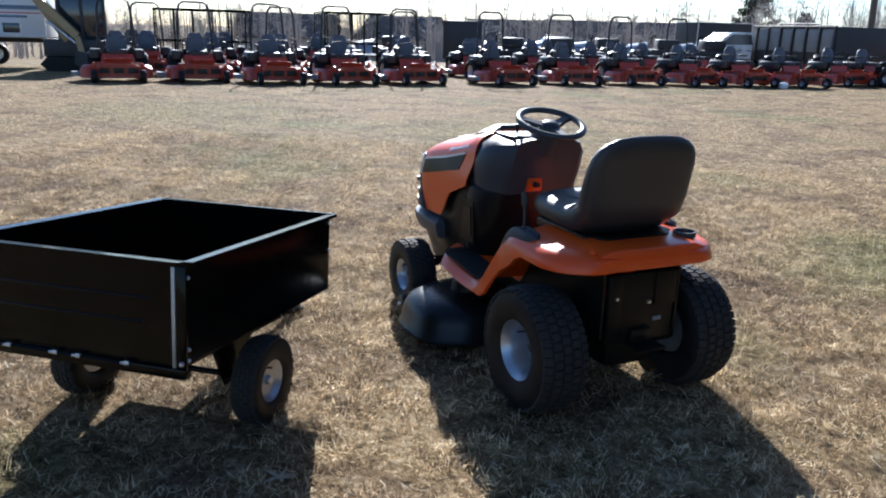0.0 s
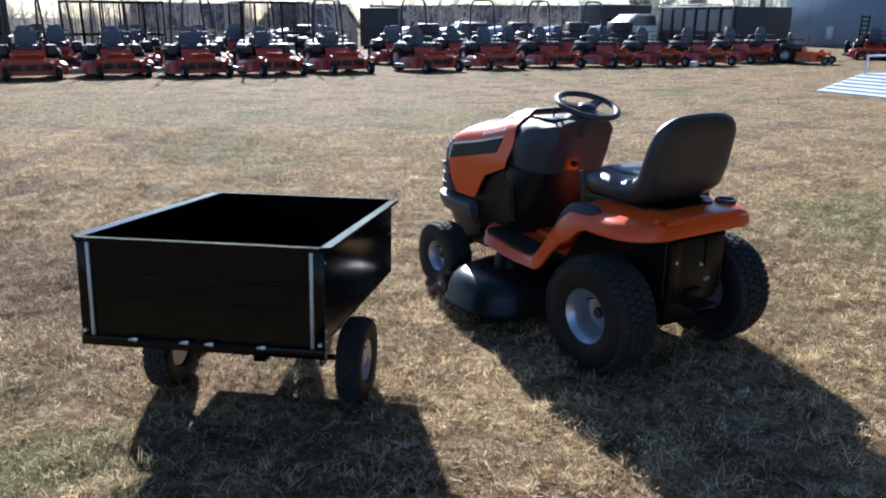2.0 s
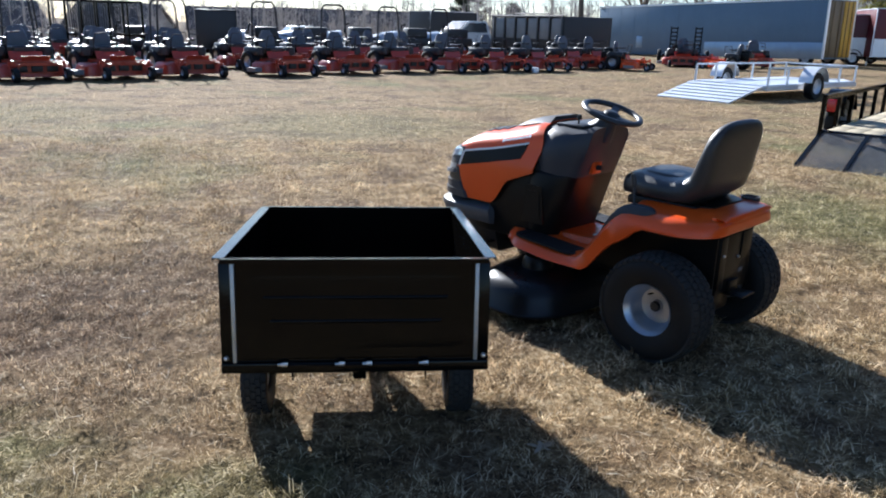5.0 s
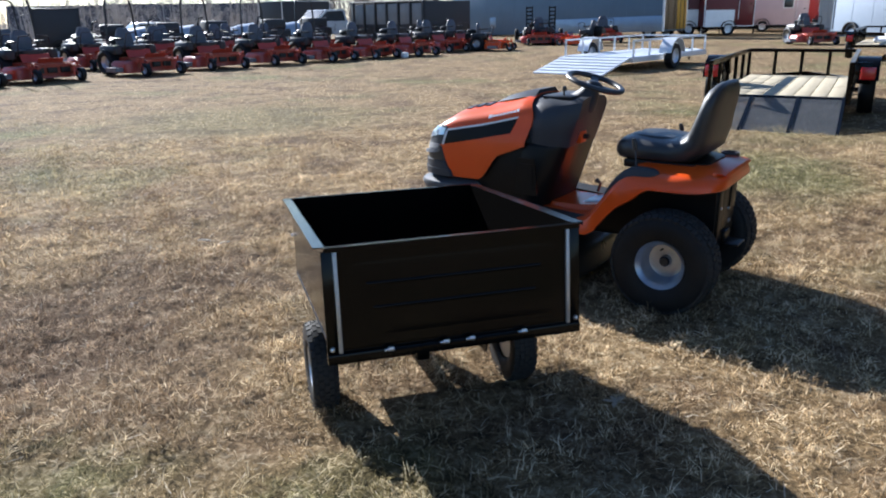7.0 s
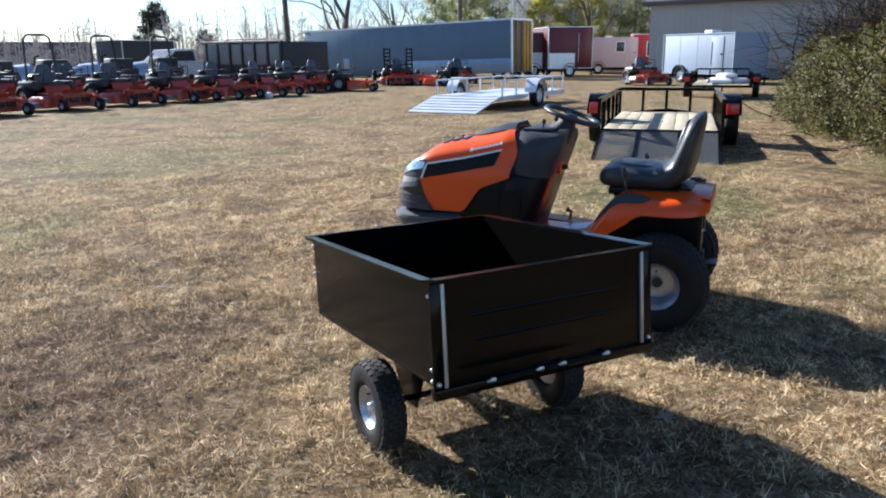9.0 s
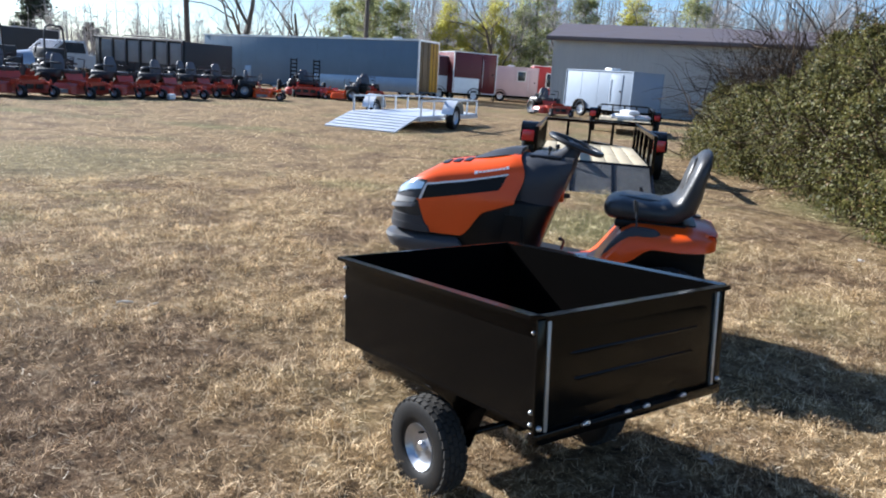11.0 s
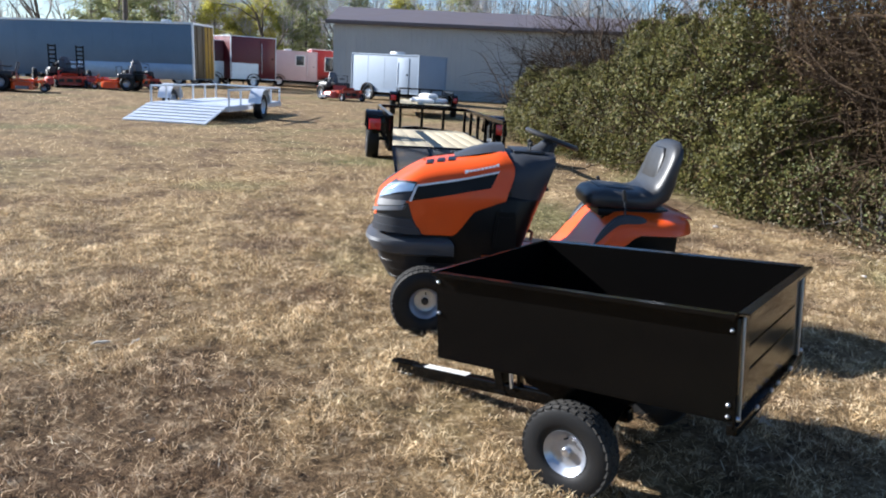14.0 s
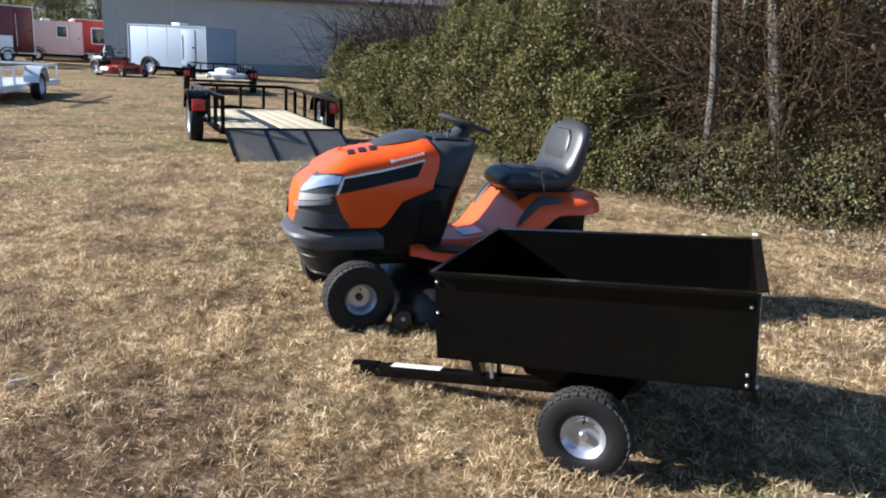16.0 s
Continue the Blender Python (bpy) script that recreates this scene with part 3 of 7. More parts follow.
# ---------------------------------------------------------------- dump cart
def build_cart():
    """A steel dump cart, its tongue resting on the grass; X across, Y towards the tongue, Z up from the bed's floor."""
    W, L, HT = 0.425, 1.13, 0.335
    cart = thing("dump_cart", "black steel lawn dump cart with its tongue resting on dry grass", "cart", pose(-1.565, 2.318, 0.405, -5.0, 0, 0.4))
    bm = bmesh.new()
    box(bm, -W, W, 0.0, L, -0.004, 0.0)
    for y in np.linspace(0.15, L - 0.15, 5):
        box(bm, -W + 0.05, W - 0.05, y - 0.02, y + 0.02, 0.0, 0.006, 0.003)
    part("floor", bm, MAT["black"], cart, "black steel bed floor with pressed ribs")
    for s in (-1, 1):
        bm = bmesh.new()
        # sheet with a top flange turned outwards and a small return lip
        prof = [(W - 0.002, -0.012), (W - 0.002, HT - 0.004), (W + 0.030, HT - 0.002), (W + 0.030, HT - 0.012), (W + 0.0325, HT - 0.012), (W + 0.0325, HT + 0.001), (W - 0.0045, HT - 0.001), (W - 0.0045, -0.012)]
        loft(bm, [[(s * x, y, z) for x, z in prof] for y in (0.004, L)])
        part("side_panel", bm, MAT["black"], cart, "black steel side panel with a folded top flange")
    # front panel
    bm = bmesh.new()
    box(bm, -W + 0.003, W - 0.003, L - 0.006, L - 0.002, -0.01, HT - 0.002)
    box(bm, -W - 0.020, W + 0.020, L - 0.006, L + 0.012, HT - 0.002, HT + 0.001)
    part("front_panel", bm, MAT["black"], cart, "black steel front panel with a folded top flange")
    # tailgate, embossed: an outer field with raised border and long grooves
    bm = bmesh.new()
    prof = [(0.0, -0.02), (0.0, HT - 0.004), (-0.03, HT - 0.002), (-0.03, HT - 0.012), (-0.0325, HT - 0.012), (-0.0325, HT + 0.003), (0.004, HT + 0.001), (0.004, -0.02)]
    loft(bm, [[(x, y, z) for y, z in prof] for x in (-W - 0.002, W + 0.002)])
    gate = part("tailgate", bm, MAT["black"], cart, "black steel tailgate with pressed grooves, closed")
    bm = bmesh.new()
    a, b = round_rect(2 * W - 0.12, HT - 0.09, 0.05, 5, 0, HT * 0.46), round_rect(2 * W - 0.17, HT - 0.13, 0.03, 5, 0, HT * 0.46)
    loft(bm, [[(x, 0.0, z) for x, z in a], [(x, -0.0012, z) for x, z in b]], caps=(False, True))
    for z, x0, x1, dp in ((0.204, -0.30, 0.30, 0.0035), (0.124, -0.28, 0.28, 0.0035)):
        bm2 = bmesh.new()
        g = round_rect(x1 - x0, 0.012, 0.005, 3, 0, z)
        g2 = round_rect(x1 - x0 - 0.012, 0.004, 0.0018, 3, 0, z)
        loft(bm2, [[(x, -0.0014, zz) for x, zz in g], [(x, -0.0014 - dp, zz) for x, zz in g2]], caps=(False, True))
        part("pressed_groove", bm2, MAT["black"], gate)
    part("embossed_field", bm, MAT["black"], gate)
    for s in (-1, 1):
        bm = bmesh.new()
        box(bm, s * (W - 0.031) - 0.0065, s * (W - 0.031) + 0.0065, -0.011, 0.0, -0.012, HT - 0.016, 0.002)
        part("edge_strip", bm, MAT["galv"], gate, "bare bright edge of the folded sheet")
        bm = bmesh.new()
        box(bm, s * (W - 0.006) - 0.018, s * (W - 0.006) + 0.018, -0.008, 0.002, -0.03, HT - 0.014, 0.002)
        part("corner_post", bm, MAT["black"], cart)
        for z in (0.008, 0.045, HT - 0.055):
            bm = bmesh.new()
            lathe(bm, [(0.0005, 0.010), (0.004, 0.009), (0.007, 0.005), (0.0075, 0.0), (0.0005, 0.0)], 10, "X", Matrix.Diagonal((s, 1, 1, 1)))
            part("bolt", bm, MAT["steel"], cart, "bright zinc bolt head").matrix_basis = pose(s * (W + 0.001), 0.018, z)
        for z in (0.172, 0.293):
            bm = bmesh.new()
            lathe(bm, [(0.0005, 0.010), (0.004, 0.009), (0.007, 0.005), (0.0075, 0.0), (0.0005, 0.0)], 10, "X", Matrix.Diagonal((s, 1, 1, 1)))
            part("bolt", bm, MAT["steel"], cart, "bright zinc bolt head").matrix_basis = pose(s * (W + 0.001), L - 0.012, z)
        bm = bmesh.new()
        lathe(bm, [(0.0005, -0.012), (0.005, -0.011), (0.0085, -0.006), (0.009, 0.0), (0.0005, 0.0)], 10, "Y")
        part("bolt", bm, MAT["steel"], cart, "bright zinc bolt head").matrix_basis = pose(s * (W - 0.004), -0.007, 0.004)
    # lower rail and hinges under the gate
    bm = bmesh.new()
    box(bm, -W - 0.012, W + 0.012, -0.016, 0.02, -0.047, -0.012, 0.004)
    part("bottom_rail", bm, MAT["black"], cart)
    for x in (-0.24, -0.055, 0.035, 0.22):
        bm = bmesh.new()
        tube(bm, [(x - 0.016, -0.02, -0.016), (x + 0.016, -0.02, -0.016)], 0.005, 10)
        box(bm, x - 0.004, x + 0.016, -0.024, -0.014, -0.022, -0.008, 0.002)
        part("hinge", bm, MAT["steel"], cart, "bright steel hinge knuckle")
    bm = bmesh.new()
    tube(bm, [(-0.24, -0.021, -0.018), (0.22, -0.021, -0.018)], 0.0028, 8)
    part("hinge_rod", bm, MAT["black"], cart, "thin black hinge rod")
    # under-frame
    for s in (-1, 1):
        bm = bmesh.new()
        box(bm, s * 0.20 - 0.02, s * 0.20 + 0.02, 0.18, 0.98, -0.05, -0.006, 0.004)
        part("frame_rail", bm, MAT["black"], cart)
        bm = bmesh.new()
        loft(bm, [[(s * x, y, z) for y, z in ((0.34, -0.02), (0.86, -0.02), (0.82, -0.10), (0.70, -0.13), (0.61, -0.275), (0.50, -0.275), (0.42, -0.12))] for x in (0.262, 0.268)])
        part("axle_bracket", bm, MAT["black"], cart, "black steel axle bracket")
        bm = bmesh.new()
        tube(bm, [(s * 0.10, 0.98, -0.04), (s * 0.03, 0.86, -0.16)], 0.009, 8)
        part("brace", bm, MAT["black"], cart)
    bm = bmesh.new()
    tube(bm, [(-0.37, 0.560, -0.252), (0.37, 0.560, -0.252)], 0.0125, 12)
    part("axle", bm, MAT["black"], cart, "black steel axle rod")
    # tongue: a square tube from the axle to the grass
    bm = bmesh.new()
    box(bm, -0.027, 0.027, 0.0, 1.18, -0.027, 0.027, 0.006)
    bar = part("tongue", bm, MAT["black"], cart, "black square-tube tow tongue")
    bar.matrix_basis = Matrix.Translation((0.0, 0.50, -0.245)) @ pose(0, 0, 0, -1.2, 0, 0)
    for dz, nm in ((0.022, "hitch_plate"), (-0.030, "hitch_plate")):
        bm = bmesh.new()
        o = round_rect(0.06, 0.14, 0.014, 5, 0, 1.155)
        loft(bm, [[(x, y, dz) for x, y in o], [(x, y, dz + 0.006) for x, y in o]])
        part(nm, bm, MAT["black"], bar)
    bm = bmesh.new()
    box(bm, -0.022, 0.022, 0.78, 1.02, 0.0268, 0.0284)
    part("warning_sticker", bm, MAT["sticker"], bar, "white warning sticker")
    for k in range(6):
        bm = bmesh.new()
        box(bm, -0.018 + 0.002 * (k % 2), 0.016, 0.80 + 0.033 * k, 0.812 + 0.033 * k, 0.0283, 0.0292)
        part("print_bar", bm, MAT["print"], bar)
    # dump latch: an upright with a spring rod
    bm = bmesh.new()
    o = [(-0.03, 1.125), (0.03, 1.125), (0.03, 1.165), (-0.03, 1.165)]
    loft(bm, [[(x, y - 0.055, -0.262) for x, y in o], [(x, y - 0.045, -0.21) for x, y in o], [(x, y, -0.06) for x, y in o], [(x, y + 0.01, 0.0) for x, y in o]])
    box(bm, -0.034, 0.034, 1.06, 1.12, -0.275, -0.262, 0.003)
    box(bm, -0.02, 0.02, 1.00, 1.015, -0.24, 0.0, 0.003)
    latch = part("dump_latch", bm, MAT["black"], cart, "black dump latch under the bed")
    bm = bmesh.new()
    tube(bm, [(-0.034, 1.03, -0.235), (-0.034, 1.04, -0.05), (-0.05, 1.05, -0.02)], 0.008, 8)
    part("latch_rod", bm, MAT["steel"], latch, "zinc-plated latch rod")
    for s, x in ((-1, -0.405), (1, 0.400)):
        wheel(cart, pose(x, 0.560, -0.252), 0.176, 0.098, 0.46, s, MAT["rim"], 0.017, MAT["steel"], 32, 0.0042, 0.25)
    return cart


build_cart()
# ---------------------------------------------------------------- lawn tractor
def hood_low(y):
    """The hood's lower edge: high at the seam, sweeping down to the nose."""
    if y < 1.05:
        return 0.728 - 0.068 * max(0.0, (y - 0.86) / 0.19)
    return 0.66 - 0.16 * smooth01(1.02, 1.18, y) + 0.013


def hood_top(y):
    """Height of the hood's ridge."""
    return 1.005 - 0.016 * math.sin(math.pi * min(1.0, max(0.0, (y - 0.91) / 0.6))) - 0.135 * max(0.0, (y - 0.91) / 0.75) - 0.12 * max(0.0, (y - 1.25) / 0.4) ** 2


def hood_shoulder(y):
    """Height at which the hood's wall turns into its top."""
    return hood_top(y) - 0.115 + 0.045 * smooth01(1.3, 1.612, y)


def hood_shape(s, v, grow=0.0):
    """A point of the hood: s from -1 (rear, left) over 0 (nose) to 1 (rear, right), v from 0 (lower edge) to 1 (ridge)."""
    a = abs(s)
    sg = -1 if s < 0 else 1
    if a > 0.5:
        k = (a - 0.5) / 0.5
        x, y = 0.300 - 0.010 * k, 1.34 - 0.48 * k
    else:
        th = (1 - a / 0.5) * math.pi / 2
        x, y = 0.300 * max(math.cos(th), 0.0) ** 0.62, 1.34 + 0.290 * math.sin(th) ** 0.9
    front = smooth01(1.3, 1.612, y)
    low, shoulder = hood_low(y), hood_shoulder(y)
    if v <= 0.6:
        z = low + (shoulder - low) * v / 0.6
        x *= (1 + 0.035 * math.sin(math.pi * min(1, max(0, (z - 0.45) / 0.45)))) * (1 - 0.07 * smooth01(0.72, 0.9, z))
    else:
        ph = (v - 0.6) / 0.4 * math.pi / 2
        c = math.cos(ph) ** 0.8 if ph < math.pi / 2 - 1e-6 else 0.0
        x *= c * (1 + 0.035 * math.sin(math.pi * min(1, max(0, (shoulder - 0.45) / 0.45)))) * (1 - 0.07 * smooth01(0.72, 0.9, shoulder))
        if y > 1.34:
            y = 1.34 + (y - 1.34) * c
        z = shoulder + (hood_top(y) - shoulder) * math.sin(ph) ** (1.0 - 0.35 * front)
    y -= front * 0.05 * smooth01(0.60, 0.85, z)
    if a > 0.5:
        # the rear edge runs as a blunt arrow: farthest back below the shoulder
        y += ((a - 0.5) / 0.5) ** 3 * (0.040 * (1 - smooth01(0.72, 0.88, z)) + 0.045 * smooth01(0.90, 1.0, z) - 0.020)
    p = Vector((sg * x, y, z))
    if grow:
        n = Vector((p.x, max(0.0, p.y - 1.25) * 1.3, max(0.0, z - shoulder) * 2.0)).normalized()
        p += n * grow
    return p


def hood_patch(s0, s1, v0, v1, grow, ns=14, nv=6, thick=0.008, skew=None):
    """A piece of sheet that lies on the hood. skew(s, v) may bend the field."""
    bm = bmesh.new()
    def at(i, j, g):
        s, v = s0 + (s1 - s0) * i / ns, v0 + (v1 - v0) * j / nv
        if skew:
            s, v = skew(i / ns, j / nv, s, v)
        return bm.verts.new(hood_shape(s, v, g))
    out = [[at(i, j, grow) for j in range(nv + 1)] for i in range(ns + 1)]
    inn = [[at(i, j, grow - thick) for j in range(nv + 1)] for i in range(ns + 1)]
    for i in range(ns):
        for j in range(nv):
            bm.faces.new((out[i][j], out[i + 1][j], out[i + 1][j + 1], out[i][j + 1]))
    edge = [(i, 0) for i in range(ns + 1)] + [(ns, j) for j in range(1, nv + 1)] + [(i, nv) for i in range(ns - 1, -1, -1)] + [(0, j) for j in range(nv - 1, 0, -1)]
    for (a, b), (c, d) in zip(edge, edge[1:] + edge[:1]):
        bm.faces.new((out[a][b], inn[a][b], inn[c][d], out[c][d]))
    bmesh.ops.recalc_face_normals(bm, faces=bm.faces[:])
    return bm


def quad_patch(corners, grow, ns=14, nv=6, thick=0.008):
    """A four-cornered sheet on the hood; corners (s, v): front low, rear low, rear high, front high."""
    a, b, c, d = corners

    def bend(u, w, s, v):
        return ((a[0] * (1 - u) + b[0] * u) * (1 - w) + (d[0] * (1 - u) + c[0] * u) * w, (a[1] * (1 - u) + b[1] * u) * (1 - w) + (d[1] * (1 - u) + c[1] * u) * w)
    return hood_patch(0, 1, 0, 1, grow, ns, nv, thick, bend)


def hood_side(s, z, grow=0.0):
    """The point of the hood's wall at height z."""
    y = hood_shape(s, 0.0).y
    low, sh = hood_low(y), hood_shoulder(y)
    return hood_shape(s, min(0.6, max(0.0, 0.6 * (z - low) / (sh - low))), grow)


def side_patch(corners, grow, ns=14, nv=4, thick=0.008):
    """A four-cornered sheet on the hood's wall; corners (s, z): front low, rear low, rear high, front high."""
    bm = bmesh.new()
    (a, b, c, d) = corners
    def at(i, j, g):
        u, w = i / ns, j / nv
        s = (a[0] * (1 - u) + b[0] * u) * (1 - w) + (d[0] * (1 - u) + c[0] * u) * w
        z = (a[1] * (1 - u) + b[1] * u) * (1 - w) + (d[1] * (1 - u) + c[1] * u) * w
        return bm.verts.new(hood_side(s, z, g))
    out = [[at(i, j, grow) for j in range(nv + 1)] for i in range(ns + 1)]
    inn = [[at(i, j, grow - thick) for j in range(nv + 1)] for i in range(ns + 1)]
    for i in range(ns):
        for j in range(nv):
            bm.faces.new((out[i][j], out[i + 1][j], out[i + 1][j + 1], out[i][j + 1]))
    edge = [(i, 0) for i in range(ns + 1)] + [(ns, j) for j in range(1, nv + 1)] + [(i, nv) for i in range(ns - 1, -1, -1)] + [(0, j) for j in range(nv - 1, 0, -1)]
    for (i, j), (k, l) in zip(edge, edge[1:] + edge[:1]):
        bm.faces.new((out[i][j], inn[i][j], inn[k][l], out[k][l]))
    bmesh.ops.recalc_face_normals(bm, faces=bm.faces[:])
    return bm


def steering_wheel_bm(R=0.153, r=0.0145):
    bm = bmesh.new()
    lathe(bm, [(R + r * 1.15 * math.cos(2 * math.pi * k / 10), r * math.sin(2 * math.pi * k / 10)) for k in range(10)], 48, "Z", closed=True)
    return bm


def fender_section(y):
    """Half of the body shell across at y: (x, z) pairs from the middle outwards, down to the lip."""
    rise = 1 - smooth01(0.21, 0.50, y)
    zt = 0.365 + 0.035 * smooth01(0.6, 1.0, y) + 0.295 * rise ** 0.8
    tail = min(1.0, max(0.0, (-0.001 - y) / 0.21))
    tail = 1 - math.sqrt(max(0.0, 1 - tail * tail))
    zt -= 0.016 * tail
    wid = 0.425 - 0.02 * rise - 0.19 * tail - 0.10 * smooth01(0.86, 1.0, y)
    lip = 0.048 + 0.022 * rise - 0.026 * tail + 0.075 * smooth01(0.12, 0.24, y) * (1 - smooth01(0.40, 0.50, y))
    mid = 0.03 * rise
    return [(0.0, zt + mid), (0.20, zt + mid), (0.25, zt + mid * 0.6), (wid - 0.09, zt + 0.004), (wid - 0.045, zt - 0.002), (wid - 0.016, zt - 0.016), (wid, zt - 0.042), (wid + 0.004, zt - lip), (wid - 0.006, zt - lip - 0.004), (wid - 0.010, zt - 0.036)]


def build_mower():
    """A lawn tractor; X to its right, Y ahead from the rear axle, Z up."""
    mw = thing("lawn_tractor", "orange lawn tractor with black seat parked on dry grass", "lawn tractor", pose(0.133, 3.526, -0.022, 0, 0, 39.7))
    # hood
    bm = bmesh.new()
    S = [-1 + k / 40 for k in range(81)]
    V = [k / 18 for k in range(19)]
    g = [[bm.verts.new(hood_shape(s, v)) for v in V] for s in S]
    for i in range(len(S) - 1):
        for j in range(len(V) - 1):
            bm.faces.new((g[i][j], g[i + 1][j], g[i + 1][j + 1], g[i][j + 1]))
    bmesh.ops.remove_doubles(bm, verts=bm.verts[:], dist=0.0006)
    bmesh.ops.recalc_face_normals(bm, faces=bm.faces[:])
    hood = part("hood", bm, MAT["orange"], mw, "glossy orange one-piece hood")
    sol = hood.modifiers.new("sheet", "SOLIDIFY")
    sol.thickness, sol.offset = 0.006, -1
    for sg in (-1, 1):
        q = lambda *c: [(sg * a, z) for a, z in c]
        part("side_vent", side_patch(q((0.420, 0.702), (0.885, 0.792), (0.912, 0.878), (0.458, 0.806)), 0.004, 18, 4, 0.012), MAT["engine"], hood, "glossy black slanted side vent")
        part("vent_trim", quad_patch(q((0.448, 0.592), (0.914, 0.592), (0.918, 0.618), (0.452, 0.616)), 0.006, 18, 2, 0.008), MAT["trim"], hood, "light grey trim line along the vent")
        part("vent_trim", side_patch(q((0.412, 0.700), (0.426, 0.700), (0.464, 0.812), (0.450, 0.816)), 0.0070, 3, 6, 0.006), MAT["trim"], hood)
        part("headlight", quad_patch(q((0.13, 0.560), (0.425, 0.545), (0.440, 0.622), (0.15, 0.750)), 0.010, 14, 6, 0.02), MAT["lens"], hood, "clear headlight lens")
        part("headlight_bezel", quad_patch(q((0.105, 0.44), (0.405, 0.42), (0.448, 0.645), (0.125, 0.80)), 0.005, 14, 6, 0.014), MAT["grey_plastic"], hood, "dark grey headlight surround")
        part("grille_backing", side_patch(q((0.12, 0.498), (0.49, 0.500), (0.405, 0.690), (0.13, 0.700)), 0.003, 12, 6, 0.012), MAT["grille"], hood)
        for c, gr, mt in ((((0.11, 0.618), (0.385, 0.650), (0.395, 0.674), (0.11, 0.640)), 0.022, "lip_grey"), (((0.10, 0.545), (0.475, 0.545), (0.440, 0.600), (0.11, 0.595)), 0.012, "grey_plastic"), (((0.10, 0.500), (0.50, 0.500), (0.478, 0.552), (0.10, 0.552)), 0.018, "grey_plastic")):
            part("grille_bar", side_patch(q(*c), gr, 14, 4, 0.026), MAT[mt], hood, "light grey grille lip" if mt == "lip_grey" else "dark grey grille bar")
        part("grille_mesh", side_patch(q((0.12, 0.650), (0.375, 0.676), (0.390, 0.703), (0.12, 0.692)), 0.006, 12, 3, 0.006), MAT["panel_grey"], hood, "grey wire mesh under the headlight")
        # maker's mark as plain shapes
        for k in range(9):
            s0 = sg * (0.918 - 0.0215 * k)
            bm = hood_patch(s0, s0 - sg * (0.0165 if k < 8 else 0.021), 0.674 if k < 8 else 0.666, 0.700 + (0.009 if k in (0, 8) else 0), 0.0024, 2, 2, 0.002)
            part("mark", bm, MAT["trim"], hood, "pale raised mark" if not k else "")
    # louvres on top
    for sg in (-1, 1):
        for k in range(3):
            s0 = 0.50 + 0.065 * k
            part("louvre", quad_patch([(sg * a, v) for a, v in ((s0, 0.88), (s0 + 0.040, 0.87), (s0 + 0.048, 0.945), (s0 + 0.008, 0.95))], 0.005, 4, 4, 0.012), MAT["deck"], hood, "black cooling louvre")
    # black scoop at the rear of the hood
    bm = bmesh.new()
    loft(bm, [[(x, y, z) for x, z in pts] for y, pts in (
        (1.17, [(0.06, 0.945), (0.10, 0.94), (-0.10, 0.94), (-0.06, 0.945)]),
        (1.08, [(0.09, 0.985), (0.14, 0.96), (-0.14, 0.96), (-0.09, 0.985)]),
        (0.96, [(0.10, 1.018), (0.16, 0.985), (-0.16, 0.985), (-0.10, 1.018)]),
        (0.89, [(0.10, 1.024), (0.16, 0.985), (-0.16, 0.985), (-0.10, 1.024)]))])
    part("air_scoop", bm, MAT["grey_plastic"], hood, "dark grey air scoop on the hood")
    # bumper and lower grille
    def u_loop(w, f, z, b, n=16):
        pts = [(-w, b)] + [(-w * max(0.0, math.cos(t)) ** 0.6, 1.33 + (f - 1.33) * math.sin(t) ** 0.8) for t in [k / n * math.pi / 2 for k in range(n + 1)]]
        pts += [(-x, y) for x, y in pts[-2::-1]]
        return [(x, y, z) for x, y in pts]
    bm = bmesh.new()
    loft(bm, [u_loop(0.29, 1.61, 0.385, 1.16), u_loop(0.312, 1.645, 0.395, 1.16), u_loop(0.322, 1.66, 0.425, 1.16), u_loop(0.328, 1.675, 0.452, 1.16), u_loop(0.322, 1.668, 0.470, 1.17), u_loop(0.30, 1.635, 0.482, 1.18), u_loop(0.27, 1.58, 0.50, 1.2)])
    part("bumper", bm, MAT["bumper_grey"], mw, "dark grey plastic front bumper")
    bm = bmesh.new()
    loft(bm, [u_loop(0.20, 1.50, 0.205, 1.16), u_loop(0.225, 1.535, 0.22, 1.16), u_loop(0.25, 1.59, 0.31, 1.16), u_loop(0.275, 1.61, 0.39, 1.16)])
    low = part("lower_grille", bm, MAT["grille"], mw, "black lower grille")
    for k in range(3):
        bm = bmesh.new()
        z = 0.225 + 0.05 * k
        loft(bm, [u_loop(0.224 + 0.013 * k, 1.534 + 0.027 * k, z, 1.3), u_loop(0.232 + 0.013 * k, 1.544 + 0.027 * k, z + 0.008, 1.3), u_loop(0.228 + 0.013 * k, 1.540 + 0.027 * k, z + 0.016, 1.3)])
        part("grille_slat", bm, MAT["grille"], low)
    # black engine side and cowl
    bm = bmesh.new()
    box(bm, -0.272, 0.272, 0.84, 1.33, 0.33, 0.80, 0.03)
    eng = part("engine_side", bm, MAT["engine"], mw, "black engine side panels")
    for sg in (-1, 1):
        for q, w in ((((0.80, 0.45), (0.945, 0.45), (0.925, 0.66), (0.82, 0.66)), 0.006), (((0.82, 0.48), (0.925, 0.48), (0.91, 0.63), (0.835, 0.63)), 0.010)):
            bm = bmesh.new()
            loft(bm, [[(sg * (0.276 + 0.02 * (y - 0.80) + dx), y, z) for y, z in q] for dx in (-0.006, w)])
            part("access_panel", bm, MAT["engine"], eng)
    bm = bmesh.new()
